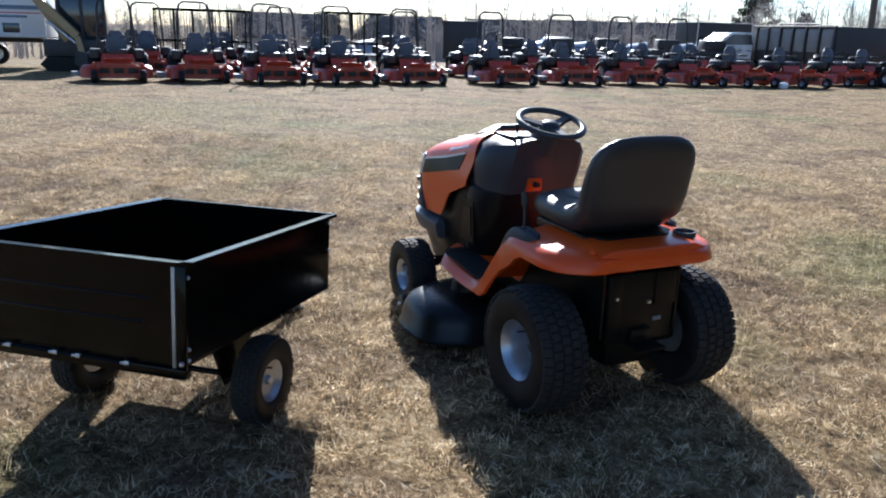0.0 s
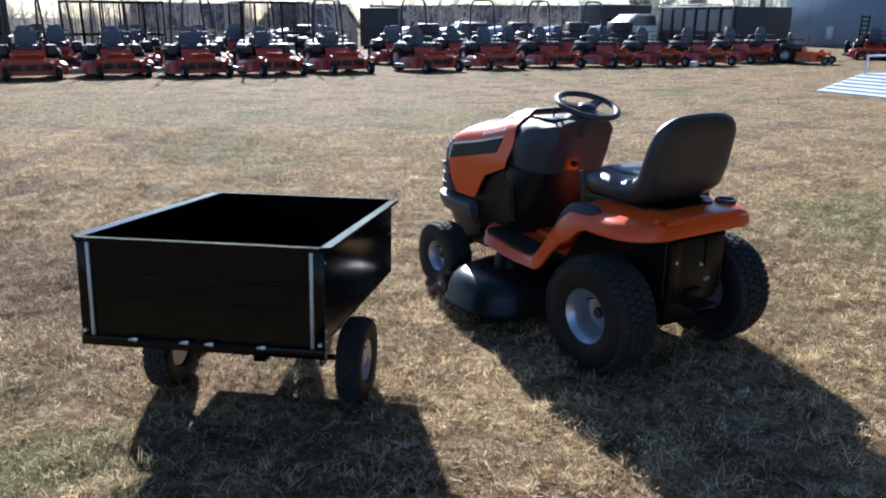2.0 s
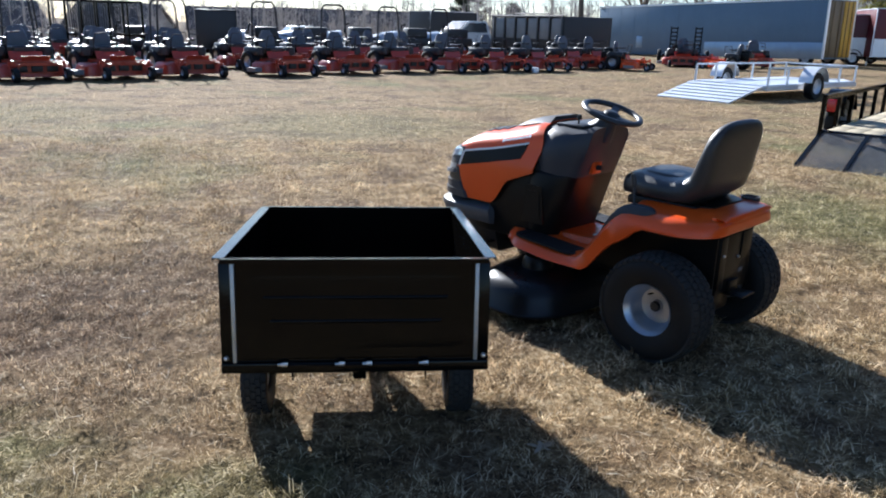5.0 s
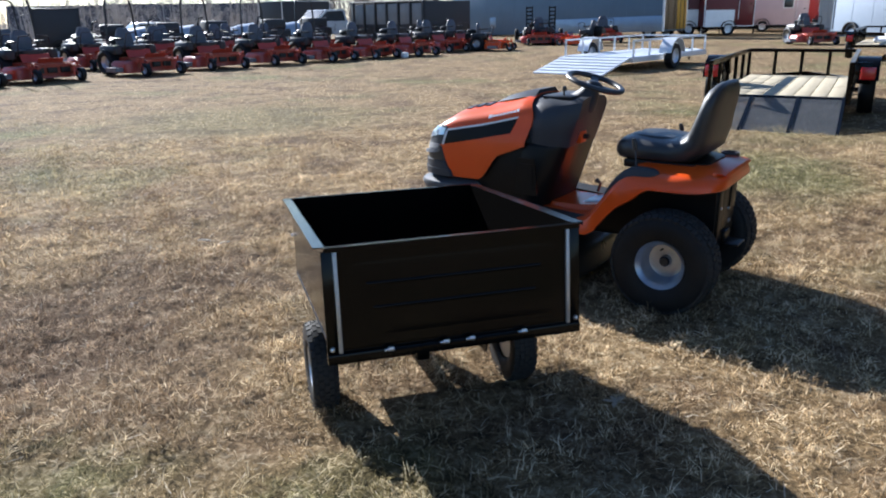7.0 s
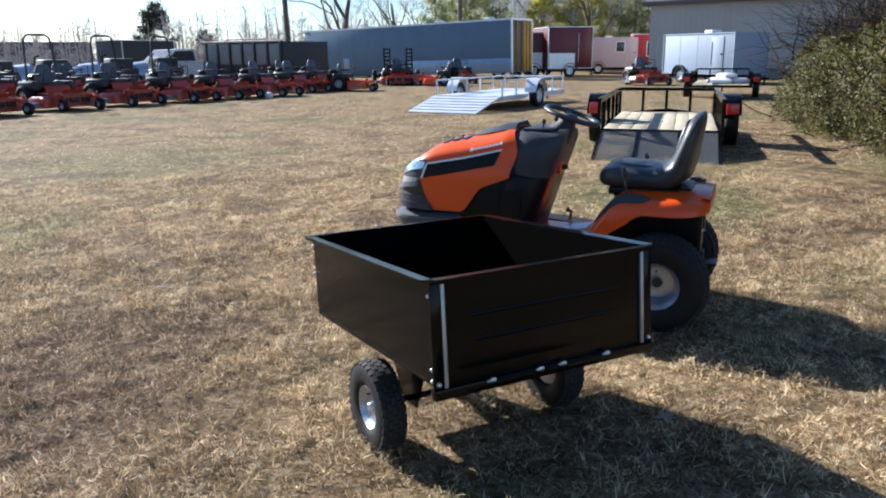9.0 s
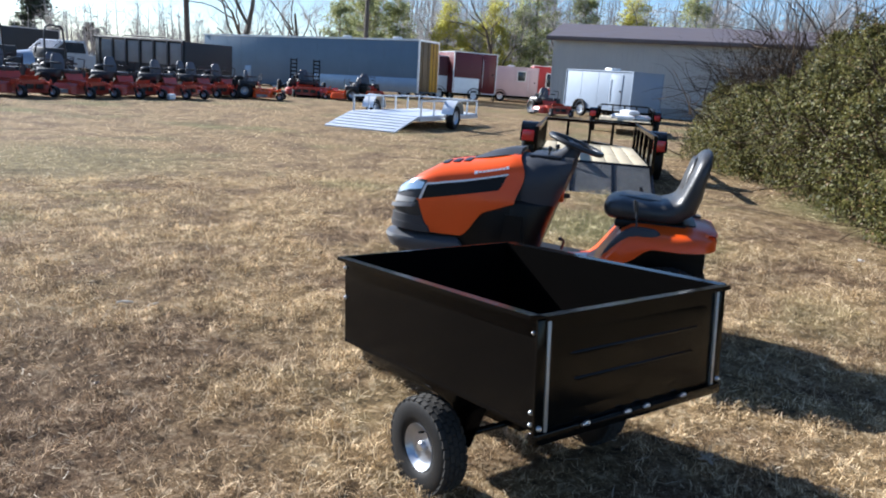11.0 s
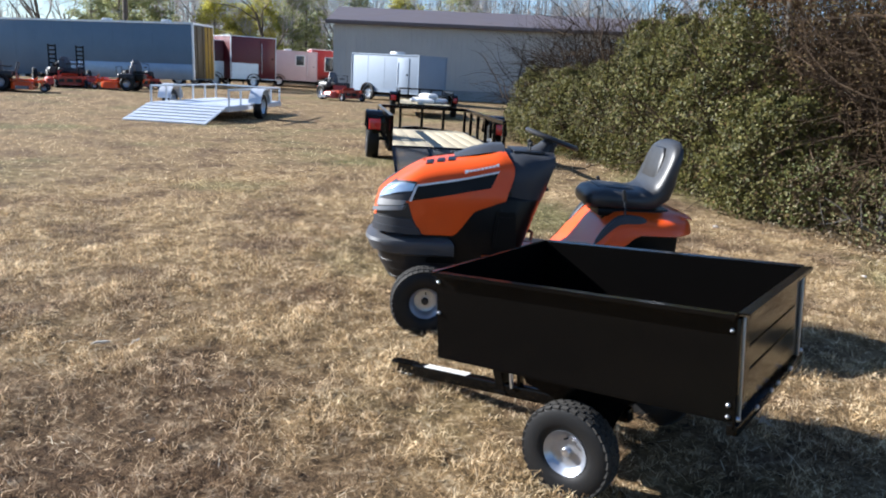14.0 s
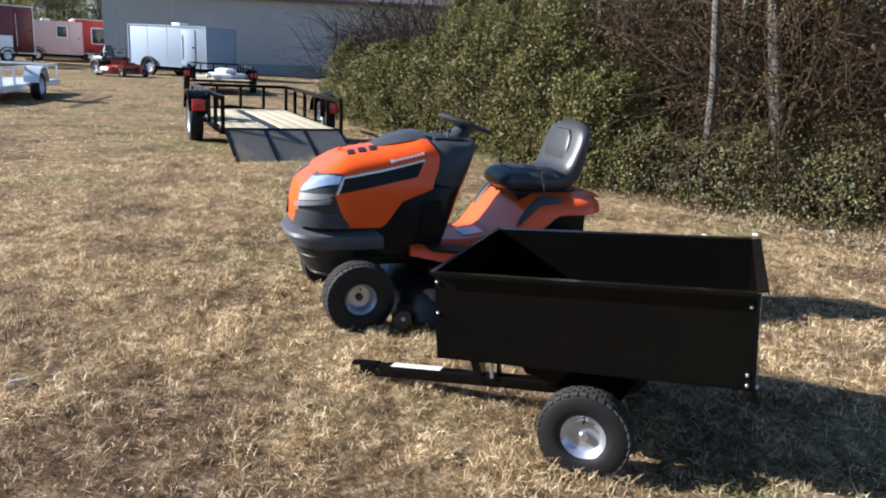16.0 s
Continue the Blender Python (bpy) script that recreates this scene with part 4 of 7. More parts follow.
    def cowl(y, w, zt, zb, r):
        o = [(w * 0.96, zb), (w, zb + 0.35 * (zt - zb)), (w, zt - r), (w - 0.35 * r, zt - 0.3 * r), (w - r, zt), (0, zt + 0.012), (-(w - r), zt), (-(w - 0.35 * r), zt - 0.3 * r), (-w, zt - r), (-w, zb + 0.35 * (zt - zb)), (-w * 0.96, zb)]
        k = 0.33 * (0.925 - y) / 0.335
        return [(x, y + max(0.0, k) * max(0.0, 0.93 - z), z) for x, z in o]
    loft(bm, [cowl(y, w, zt, zb, r) for y, w, zt, zb, r in ((1.0, 0.205, 0.935, 0.74, 0.10), (0.93, 0.232, 0.965, 0.735, 0.12), (0.875, 0.262, 0.982, 0.73, 0.12), (0.79, 0.278, 0.985, 0.725, 0.11), (0.71, 0.263, 0.978, 0.72, 0.09), (0.64, 0.226, 0.985, 0.72, 0.07), (0.595, 0.18, 0.985, 0.72, 0.05))])
    cw = part("cowl", bm, MAT["grey_plastic"], mw, "dark grey plastic dash cowl")
    bm = bmesh.new()
    loft(bm, [cowl(y, w - 0.0035, zt, 0.38, 0.02) for y, w, zt in ((1.0, 0.246, 0.76), (0.93, 0.264, 0.755), (0.875, 0.284, 0.75), (0.79, 0.285, 0.745), (0.71, 0.263, 0.74), (0.64, 0.226, 0.74), (0.60, 0.18, 0.74))])
    part("dash_tower", bm, MAT["engine"], cw, "glossy black lower dash tower")
    bm = bmesh.new()
    box(bm, -0.16, 0.16, 0.66, 0.84, 0.985, 0.999, 0.004)
    part("dash_tray", bm, MAT["grille"], cw, "black moulded dash tray")
    for x, y in ((-0.10, 0.74), (0.10, 0.72)):
        bm = bmesh.new()
        tube(bm, [(x, y, 0.99), (x, y - 0.005, 1.03)], 0.005, 8)
        lathe(bm, [(0.0005, 0.05), (0.010, 0.048), (0.013, 0.03), (0.010, 0.024), (0.0005, 0.024)], 12, "Z", pose(x, y - 0.006, 1.0))
        part("throttle_lever", bm, MAT["grille"], cw, "small black dash lever")
    bm = bmesh.new()
    box(bm, -0.085, -0.005, 0.632, 0.665, 0.735, 0.800, 0.006)
    part("control_plate", bm, MAT["orange"], cw, "orange plate at the key switch")
    bm = bmesh.new()
    tube(bm, [(-0.045, 0.64, 0.768), (-0.047, 0.600, 0.772)], [0.016, 0.012], 12)
    part("key_switch", bm, MAT["grille"], cw, "black key switch")
    # steering
    sw_m = pose(0, 0.597, 1.065, 18, 0, 0)
    bm = steering_wheel_bm()
    sw = part("steering_wheel", bm, MAT["vinyl"], mw, "black steering wheel")
    sw.matrix_basis = sw_m
    bm = bmesh.new()
    lathe(bm, [(0.0005, 0.008), (0.03, 0.006), (0.045, -0.006), (0.05, -0.03), (0.0005, -0.035)], 24, "Z")
    part("hub_cap", bm, MAT["grille"], sw)
    for a in (-90, 25, 155):
        bm = bmesh.new()
        c, s = math.cos(radians(a)), math.sin(radians(a))
        m = Matrix(((c, -s, 0, 0), (s, c, 0, 0), (0, 0, 1, 0), (0, 0, 0, 1)))
        loft(bm, [[m @ Vector((r, y, z)) for y, z in ((-w, zz - 0.006), (w, zz - 0.006), (w * 0.8, zz + 0.006), (-w * 0.8, zz + 0.006))] for r, w, zz in ((0.03, 0.032, -0.014), (0.09, 0.022, -0.008), (0.150, 0.024, 0.0))])
        part("spoke", bm, MAT["grille"], sw)
    bm = bmesh.new()
    tube(bm, [(0, 0.67, 0.95), (0, 0.63, 1.0), (0, 0.603, 1.055)], [0.085, 0.06, 0.04], 16)
    part("steering_column", bm, MAT["grey_plastic"], mw, "dark grey steering column sleeve")
    # body shell: footboards and fenders in one moulding
    ys = [-0.211, -0.2095, -0.206, -0.200, -0.191, -0.180, -0.165, -0.148, -0.125, -0.10, -0.075, -0.05, -0.02, 0.02, 0.08, 0.12, 0.16, 0.20, 0.24, 0.28, 0.32, 0.36, 0.40, 0.44, 0.48, 0.56, 0.66, 0.78, 0.86, 0.92, 0.96, 0.985, 0.995]
    bm = bmesh.new()
    loops = []
    for y in ys:
        h = fender_section(y)
        loops.append([(-x, y, z) for x, z in h[::-1]] + [(x, y, z) for x, z in h[1:]])
    rs = [ring(bm, l) for l in loops]
    for a, b in zip(rs, rs[1:]):
        bridge(bm, a, b, False)
    for r in (rs[0], rs[-1]):
        n = len(r)
        for k in range(n // 2):
            q = [r[k], r[k + 1], r[n - 2 - k], r[n - 1 - k]]
            q = list(dict.fromkeys(q))
            if len(q) > 2:
                bm.faces.new(q)
    bmesh.ops.recalc_face_normals(bm, faces=bm.faces[:])
    shell = part("body_shell", bm, MAT["orange"], mw, "glossy orange fender and footboard moulding")
    sol = shell.modifiers.new("sheet", "SOLIDIFY")
    sol.thickness, sol.offset = 0.006, 0
    for sg in (-1, 1):
        bm = bmesh.new()
        o = round_rect(0.15, 0.42, 0.05, 5, sg * 0.325, 0.70)
        loft(bm, [[(x, y, 0.364 + 0.035 * smooth01(0.6, 1.0, y)) for x, y in o], [(x, y, 0.374 + 0.035 * smooth01(0.6, 1.0, y)) for x, y in o]])
        mat = part("foot_mat", bm, MAT["rubber"], shell, "black rubber foot mat")
        for k in range(7):
            bm = bmesh.new()
            y = 0.54 + 0.055 * k
            z = 0.374 + 0.035 * smooth01(0.6, 1.0, y)
            box(bm, sg * 0.325 - 0.055, sg * 0.325 + 0.055, y - 0.008, y + 0.008, z - 0.002, z + 0.004, 0.002)
            part("rib", bm, MAT["rubber"], mat)
        # black lever slot tray on the fender
        bm = bmesh.new()
        def zf(y):
            return fender_section(y)[3][1]
        loops = []
        for k in range(21):
            y = 0.085 + 0.29 * k / 20
            w = 0.038 * min(1.0, math.sqrt(max(0.02, 1 - abs(k / 10 - 1) ** 4)))
            h = 0.024 * w / 0.038
            z = zf(y)
            loops.append([(sg * (0.352 + dx * w), y, z + dz) for dx, dz in ((-1, -0.02), (-1, h * 0.6), (-0.75, h), (-0.3, h), (-0.2, h * 0.5), (0.2, h * 0.5), (0.3, h), (0.75, h), (1, h * 0.4), (1, -0.03))])
        loft(bm, loops)
        part("lever_tray", bm, MAT["grey_plastic"], shell, "dark grey curved lever tray on the fender")
        # black wheel-well liner between chassis and wheel
        bm = bmesh.new()
        yl = [-0.16, -0.10, 0.0, 0.10, 0.20, 0.28, 0.34, 0.40, 0.44, 0.48]
        outline = [(y, 0.30) for y in yl] + [(y, fender_section(y)[0][1] - 0.03) for y in yl[::-1]]
        loft(bm, [[(sg * x, y, z) for y, z in outline] for x in (0.178, 0.190)])
        part("wheel_well_liner", bm, MAT["engine"], shell, "black liner inside the wheel well")
    bm = bmesh.new()
    o = round_rect(0.36, 0.25, 0.05, 5, 0, 0.02)
    loft(bm, [[(x, y, fender_section(y)[0][1] - 0.004) for x, y in o], [(x, y, fender_section(y)[0][1] + 0.010) for x, y in o]])
    part("seat_pan_tray", bm, MAT["engine"], shell, "black tray under the seat")
    bm = bmesh.new()
    lathe(bm, [(0.046, 0.0), (0.048, 0.022), (0.041, 0.022), (0.038, 0.004), (0.0005, 0.003), (0.0005, -0.01), (0.046, -0.01)], 28, "Z", pose(0.235, -0.105, 0.680))
    part("cup_holder", bm, MAT["grey_plastic"], shell, "dark grey cup holder set in the fender")
    # front cover between the footboards
    bm = bmesh.new()
    loft(bm, [[(x, y, z) for x, z in ((-0.17, 0.33), (-0.15, zt), (0.15, zt), (0.17, 0.33))] for y, zt in ((0.10, 0.685), (0.20, 0.66), (0.30, 0.58), (0.38, 0.48), (0.46, 0.42), (0.60, 0.40), (0.86, 0.40))])
    part("tunnel", bm, MAT["orange"], shell, "orange centre tunnel")
    # pale strip laid on the orange tunnel as its sky highlight
    bm = bmesh.new()
    loft(bm, [[(x, y, z) for x in (-0.085, 0.085)] + [(x, y, z + 0.004) for x in (0.085, -0.085)] for y, z in ((0.47, 0.421), (0.53, 0.412), (0.60, 0.402))])
    part("sky_sheen_strip", bm, MAT["trim"], shell, "small pale strip modelled as the sky reflection on the tunnel")
    # levers
    for x, y, h, lean in ((-0.345, 0.20, 0.13, 0.02), (0.345, 0.18, 0.12, 0.02)):
        bm = bmesh.new()
        z0 = 0.65
        tube(bm, [(x, y, z0 - 0.05), (x + 0.004, y + lean, z0 + h)], 0.0055, 8)
        lv = part("shift_lever", bm, MAT["grey_plastic"], mw, "thin dark shift lever with a black knob")
        bm = bmesh.new()
        tube(bm, [(x + 0.004, y + lean, z0 + h - 0.01), (x + 0.004, y + lean + 0.004, z0 + h + 0.02), (x + 0.002, y + lean + 0.012, z0 + h + 0.05)], [0.011, 0.014, 0.009], 12)
        part("knob", bm, MAT["grille"], lv, "black knob")
    bm = bmesh.new()
    tube(bm, [(0.21, 0.64, 0.40), (0.22, 0.63, 0.45), (0.225, 0.66, 0.465)], [0.009, 0.009, 0.016], 10)
    part("brake_pedal", bm, MAT["grille"], mw, "black brake pedal")
    # seat: cushion and backrest as padded lofts
    def pad(stations, n=22, e=0.55):
        bm = bmesh.new()
        loops = []
        for c, w, h, ax in stations:
            c = Vector(c)
            up = Vector((0, math.cos(radians(ax)), math.sin(radians(ax))))
            loop = []
            for k in range(n):
                t = 2 * math.pi * k / n
                cx, sx = math.cos(t), math.sin(t)
                loop.append(c + Vector((w * abs(cx) ** e * (1 if cx > 0 else -1), 0, 0)) + up * h * abs(sx) ** e * (1 if sx > 0 else -1))
            loops.append(loop)
        loft(bm, loops)
        return bm
    seat = new("seat")
    seat.parent = mw
    shell_path = ((0.400, 0.738, 0.09, 0.012, 80), (0.391, 0.740, 0.16, 0.036, 85), (0.362, 0.746, 0.208, 0.058, 90), (0.295, 0.752, 0.238, 0.068, 91), (0.19, 0.748, 0.246, 0.064, 90), (0.09, 0.745, 0.246, 0.065, 86), (0.02, 0.757, 0.242, 0.072, 66), (-0.035, 0.80, 0.243, 0.072, 34), (-0.055, 0.86, 0.250, 0.064, 6), (-0.070, 0.93, 0.252, 0.057, -9), (-0.085, 0.99, 0.250, 0.053, -13), (-0.095, 1.035, 0.241, 0.049, -14), (-0.101, 1.065, 0.224, 0.045, -15), (-0.106, 1.09, 0.195, 0.038, -17), (-0.110, 1.108, 0.150, 0.028, -18), (-0.112, 1.118, 0.085, 0.014, -18))
    bm = pad([((0, y, z - 0.055 * max(0.0, z - 0.757)), w, h, a) for y, z, w, h, a in shell_path], 28, 0.62)
    part("upholstery", bm, MAT["vinyl"], seat, "black vinyl seat and backrest in one padded curve", 60)
    bm = pad([((0, -0.008, 0.865), 0.10, 0.008, 2), ((0, -0.012, 0.885), 0.135, 0.013, -4), ((0, -0.026, 0.95), 0.140, 0.013, -11), ((0, -0.045, 1.02), 0.125, 0.012, -14), ((0, -0.056, 1.055), 0.085, 0.009, -16)], 20, 0.7)
    part("back_pad", bm, MAT["vinyl"], seat, "raised pad sewn on the backrest")
    bm = pad([((0, 0.32, 0.812), 0.11, 0.006, 90), ((0, 0.27, 0.812), 0.145, 0.012, 90), ((0, 0.15, 0.806), 0.15, 0.013, 90), ((0, 0.09, 0.803), 0.12, 0.008, 86)], 20, 0.7)
    part("cushion_pad", bm, MAT["vinyl"], seat)
    bm = bmesh.new()
    box(bm, -0.215, 0.215, -0.05, 0.33, 0.655, 0.70, 0.012)
    for sx in (-0.17, 0.17):
        box(bm, sx - 0.02, sx + 0.02, 0.12, 0.30, 0.635, 0.69, 0.006)
    for x in (-0.12, 0.12):
        tube(bm, [(x + 0.025 * math.cos(a), 0.22 + 0.025 * math.sin(a), 0.655 + 0.004 * a) for a in np.linspace(0, 16, 50)], 0.004, 5)
    part("seat_base", bm, MAT["engine"], seat, "black seat bracket with coil springs")
    # rear plate, frame, hitch, axle
    bm = bmesh.new()
    box(bm, -0.165, 0.165, -0.165, -0.15, 0.27, 0.565, 0.008)
    box(bm, -0.165, -0.10, -0.172, -0.164, 0.30, 0.56, 0.003)
    box(bm, 0.06, 0.165, -0.172, -0.164, 0.42, 0.56, 0.003)
    box(bm, -0.05, 0.05, -0.185, -0.16, 0.27, 0.33, 0.006)
    rp = part("rear_plate", bm, MAT["engine"], mw, "black rear plate above the hitch")
    bm = bmesh.new()
    box(bm, -0.07, 0.07, -0.26, -0.15, 0.262, 0.272, 0.003)
    part("hitch_plate", bm, MAT["engine"], rp)
    for x, z in ((-0.13, 0.47), (0.03, 0.44)):
        bm = bmesh.new()
        lathe(bm, [(0.0005, -0.012), (0.007, -0.011), (0.009, 0.0), (0.0005, 0.0)], 10, "Y")
        part("bolt", bm, MAT["steel"], rp, "bright bolt head").matrix_basis = pose(x, -0.168, z)
    bm = bmesh.new()
    box(bm, 0.065, 0.105, -0.169, -0.164, 0.352, 0.370, 0.001)
    part("data_plate", bm, MAT["panel_grey"], rp, "small grey data plate")
    bm = bmesh.new()
    box(bm, -0.16, 0.16, -0.145, 1.30, 0.26, 0.33, 0.01)
    tube(bm, [(-0.30, 0.0, 0.215), (0.30, 0.0, 0.215)], 0.04, 14)
    box(bm, -0.12, 0.12, -0.12, 0.14, 0.14, 0.36, 0.03)
    part("chassis", bm, MAT["engine"], mw, "black steel chassis and gearbox")
    bm = bmesh.new()
    tube(bm, [(-0.36, 1.312, 0.155), (-0.30, 1.312, 0.20), (0, 1.312, 0.235), (0.30, 1.312, 0.20), (0.36, 1.312, 0.155)], 0.022, 10)
    for sg in (-1, 1):
        tube(bm, [(sg * 0.325, 1.312, 0.12), (sg * 0.325, 1.312, 0.30)], 0.018, 10)
        tube(bm, [(sg * 0.325, 1.312, 0.27), (sg * 0.30, 1.20, 0.27), (sg * 0.05, 1.14, 0.27)], 0.009, 8)
    part("front_axle", bm, MAT["engine"], mw, "black front axle with tie rods")
    # mowing deck
    bm = bmesh.new()
    def deck(sx, sy, z, cx=-0.03, cy=0.80):
        pts = []
        for k in range(44):
            t = 2 * math.pi * k / 44
            c, s = math.cos(t), math.sin(t)
            pts.append((cx + sx * abs(c) ** 0.72 * (1 if c > 0 else -1), cy + sy * abs(s) ** 0.62 * (1 if s > 0 else -1), z))
        return pts
    loft(bm, [deck(0.60, 0.315, 0.030), deck(0.605, 0.32, 0.045), deck(0.595, 0.31, 0.058), deck(0.58, 0.30, 0.13), deck(0.555, 0.28, 0.175), deck(0.50, 0.235, 0.205), deck(0.40, 0.16, 0.220)])
    dk = part("mowing_deck", bm, MAT["deck"], mw, "glossy black mowing deck")
    for sg in (-1, 1):
        bm = bmesh.new()
        lathe(bm, [(0.0005, 0.07), (0.07, 0.068), (0.085, 0.04), (0.088, 0.0), (0.0005, 0.0)], 24, "Z", pose(-0.03 + sg * 0.27, 0.80, 0.215))
        part("pulley_cover", bm, MAT["engine"], dk, "black spindle cover")
        bm = bmesh.new()
        lathe(bm, [(0.0005, -0.022), (0.012, -0.022), (0.05, -0.02), (0.055, 0.0), (0.05, 0.02), (0.012, 0.022), (0.0005, 0.022)], 24, "X")
        part("gauge_wheel", bm, MAT["grille"], dk, "black deck gauge wheel").matrix_basis = pose(-0.03 + sg * 0.50, 1.10, 0.055)
        bm = bmesh.new()
        box(bm, -0.03 + sg * 0.46 - 0.012, -0.03 + sg * 0.46 + 0.012, 1.0, 1.12, 0.05, 0.13, 0.004)
        part("wheel_bracket", bm, MAT["engine"], dk)
        bm = bmesh.new()
        lathe(bm, [(0.0005, -0.034), (0.010, -0.032), (0.013, -0.022), (0.0005, -0.022)], 10, "X", Matrix.Diagonal((-sg, 1, 1, 1)))
        part("wheel_bolt", bm, MAT["steel"], dk, "bright gauge wheel bolt").matrix_basis = pose(-0.03 + sg * 0.50, 1.10, 0.062)
    for sg in (-1, 1):
        wheel(mw, pose(sg * 0.375 - 0.006, 0.018, 0.225), 0.265, 0.205, 0.46, sg, MAT["rim"], 0.026, MAT["grille"], 46, 0.008, 0.85)
        wheel(mw, pose(sg * 0.398, 1.312, 0.152), 0.197, 0.145, 0.43, sg, MAT["rim"], 0.02, MAT["grille"], 38, 0.0055, 0.6)
    return mw


build_mower()
# ---------------------------------------------------------------- zero-turn mowers for sale
def small_wheel(parent, m, r, w, rim_mat):
    wh = new("wheel")
    wh.empty_display_size = 0.05
    wh.parent = parent
    wh.matrix_basis = m
    bm = bmesh.new()
    h = w / 2
    lathe(bm, [(r * 0.5, -h * 0.8), (r * 0.8, -h), (r * 0.96, -h * 0.8), (r, 0), (r * 0.96, h * 0.8), (r * 0.8, h), (r * 0.5, h * 0.8)], 20, "X", closed=True)
    part("tyre", bm, MAT["rubber"], wh)
    bm = bmesh.new()
    lathe(bm, [(0.001, -h * 0.5), (r * 0.2, -h * 0.55), (r * 0.3, -h * 0.3), (r * 0.52, -h * 0.75), (r * 0.52, h * 0.75), (r * 0.3, h * 0.3), (r * 0.2, h * 0.55), (r * 0.001, h * 0.5)], 16, "X")
    part("rim", bm, rim_mat, wh)
    return wh


def build_zero_turn(rops=True, paint="red", label="red zero-turn mower with a black seat, parked in a row"):
    """Y ahead; the origin lies on the ground under the front casters."""
    z = thing("zero_turn_mower", label, "mower", group="zero-turn mowers on the lot")
    P = MAT[paint]
    bm = bmesh.new()
    loft(bm, [[(x, y, zz) for x, y in round_rect(w, d, 0.16, 4, 0.03, -0.72)] for zz, w, d in ((0.09, 1.50, 0.72), (0.10, 1.53, 0.75), (0.30, 1.51, 0.72), (0.36, 1.40, 0.62))])
    dk = part("cutting_deck", bm, P, z, "red steel cutting deck")
    bm = bmesh.new()
    loft(bm, [[(x, y, zz) for x, y in ((0.74, -0.95), (0.74, -0.50), (0.98, -0.55), (0.98, -0.9))] for zz in (0.12, 0.22)])
    # glossy black chute; the grey stands in for the sky mirrored in it
    part("discharge_chute", bm, MAT["lip_grey"], dk, "black discharge chute, coloured grey for its sky reflection")
    for x in (-0.38, 0.03, 0.44):
        bm = bmesh.new()
        lathe(bm, [(0.001, 0.10), (0.09, 0.09), (0.12, 0.0), (0.001, 0.0)], 14, "Z", pose(x, -0.74, 0.28))
        part("belt_cover", bm, MAT["grille"], dk)
    bm = bmesh.new()
    for s in (-1, 1):
        loft(bm, [[(s * 0.40 + dx, y, zz + dz) for dx, dz in ((-0.035, -0.03), (0.035, -0.03), (0.035, 0.03), (-0.035, 0.03))] for y, zz in ((-0.10, 0.34), (-0.35, 0.36), (-1.6, 0.40))])
    loft(bm, [[(x, -0.28 + dy, 0.36 + dz) for dy, dz in ((-0.05, -0.035), (0.05, -0.035), (0.05, 0.035), (-0.05, 0.035))] for x in (-0.56, 0.56)])
    loft(bm, [[(x, -0.36 + dy, 0.30 + dz) for dy, dz in ((-0.03, -0.15), (0.02, -0.15), (0.02, 0.13), (-0.03, 0.13))] for x in (-0.52, 0.52)])
    part("frame", bm, P, z, "red tubular frame")
    bm = bmesh.new()
    loft(bm, [[(x, y, zz) for x, zz in ((-0.30, 0.40), (0.30, 0.40), (0.30, 0.43), (-0.30, 0.43))] for y in (-1.05, -0.38)])
    loft(bm, [[(x, y, zz) for x in (-0.28, 0.28)] + [(x, y - 0.02, zz) for x in (0.28, -0.28)] for y, zz in ((-0.36, 0.42), (-0.30, 0.52))])
    loft(bm, [[(x, y, zz) for x in (-0.33, 0.33)] + [(x, y - 0.02, zz) for x in (0.33, -0.33)] for y, zz in ((-0.88, 0.40), (-0.97, 0.60))])
    part("foot_plate", bm, P, z, "red foot plate")
    for x in (-0.30, 0.0, 0.30):
        bm = bmesh.new()
        box(bm, x - 0.11, x + 0.11, -0.345, -0.30, 0.20, 0.33, 0.01)
        part("deck_bracket", bm, MAT["grille"], dk, "black deck bracket")
    for s in (-1, 1):
        small_wheel(z, pose(s * 0.50, -0.06, 0.15), 0.15, 0.12, MAT["rim"])
        bm = bmesh.new()
        tube(bm, [(s * 0.50, -0.16, 0.32), (s * 0.50, -0.15, 0.44)], 0.03, 10)
        for d in (-0.075, 0.075):
            tube(bm, [(s * 0.50 + d, -0.06, 0.15), (s * 0.50 + d, -0.14, 0.33)], 0.014, 6)
        tube(bm, [(s * 0.50 - 0.075, -0.14, 0.33), (s * 0.50 + 0.075, -0.14, 0.33)], 0.02, 6)
        part("caster_fork", bm, P, z)
        small_wheel(z, pose(s * 0.52, -1.42, 0.31), 0.31, 0.30, MAT["rim"])
        bm = bmesh.new()
        loft(bm, [[(s * 0.47 + x, y, zz) for x, y in round_rect(w, 0.66, 0.08, 3, 0, -1.34)] for w, zz in ((0.22, 0.50), (0.26, 0.56), (0.25, 0.66), (0.18, 0.70))])
        part("fuel_tank", bm, MAT["grille"], z, "black side tank")
        bm = bmesh.new()
        tube(bm, [(s * 0.34, -1.0, 0.55), (s * 0.36, -0.92, 0.80), (s * 0.33, -0.88, 0.98), (s * 0.08, -0.90, 1.0)], 0.014, 8)
        part("steering_lever", bm, MAT["grille"], z, "black lap-bar lever")
    # seat
    bm = bmesh.new()
    loft(bm, [[(x, y, zz) for x, y in round_rect(w, d, 0.09, 4, 0, -1.20)] for zz, w, d in ((0.56, 0.38, 0.40), (0.60, 0.46, 0.50), (0.67, 0.48, 0.50), (0.70, 0.42, 0.44))])
    part("seat", bm, MAT["vinyl"], z, "black vinyl seat")
    bm = bmesh.new()
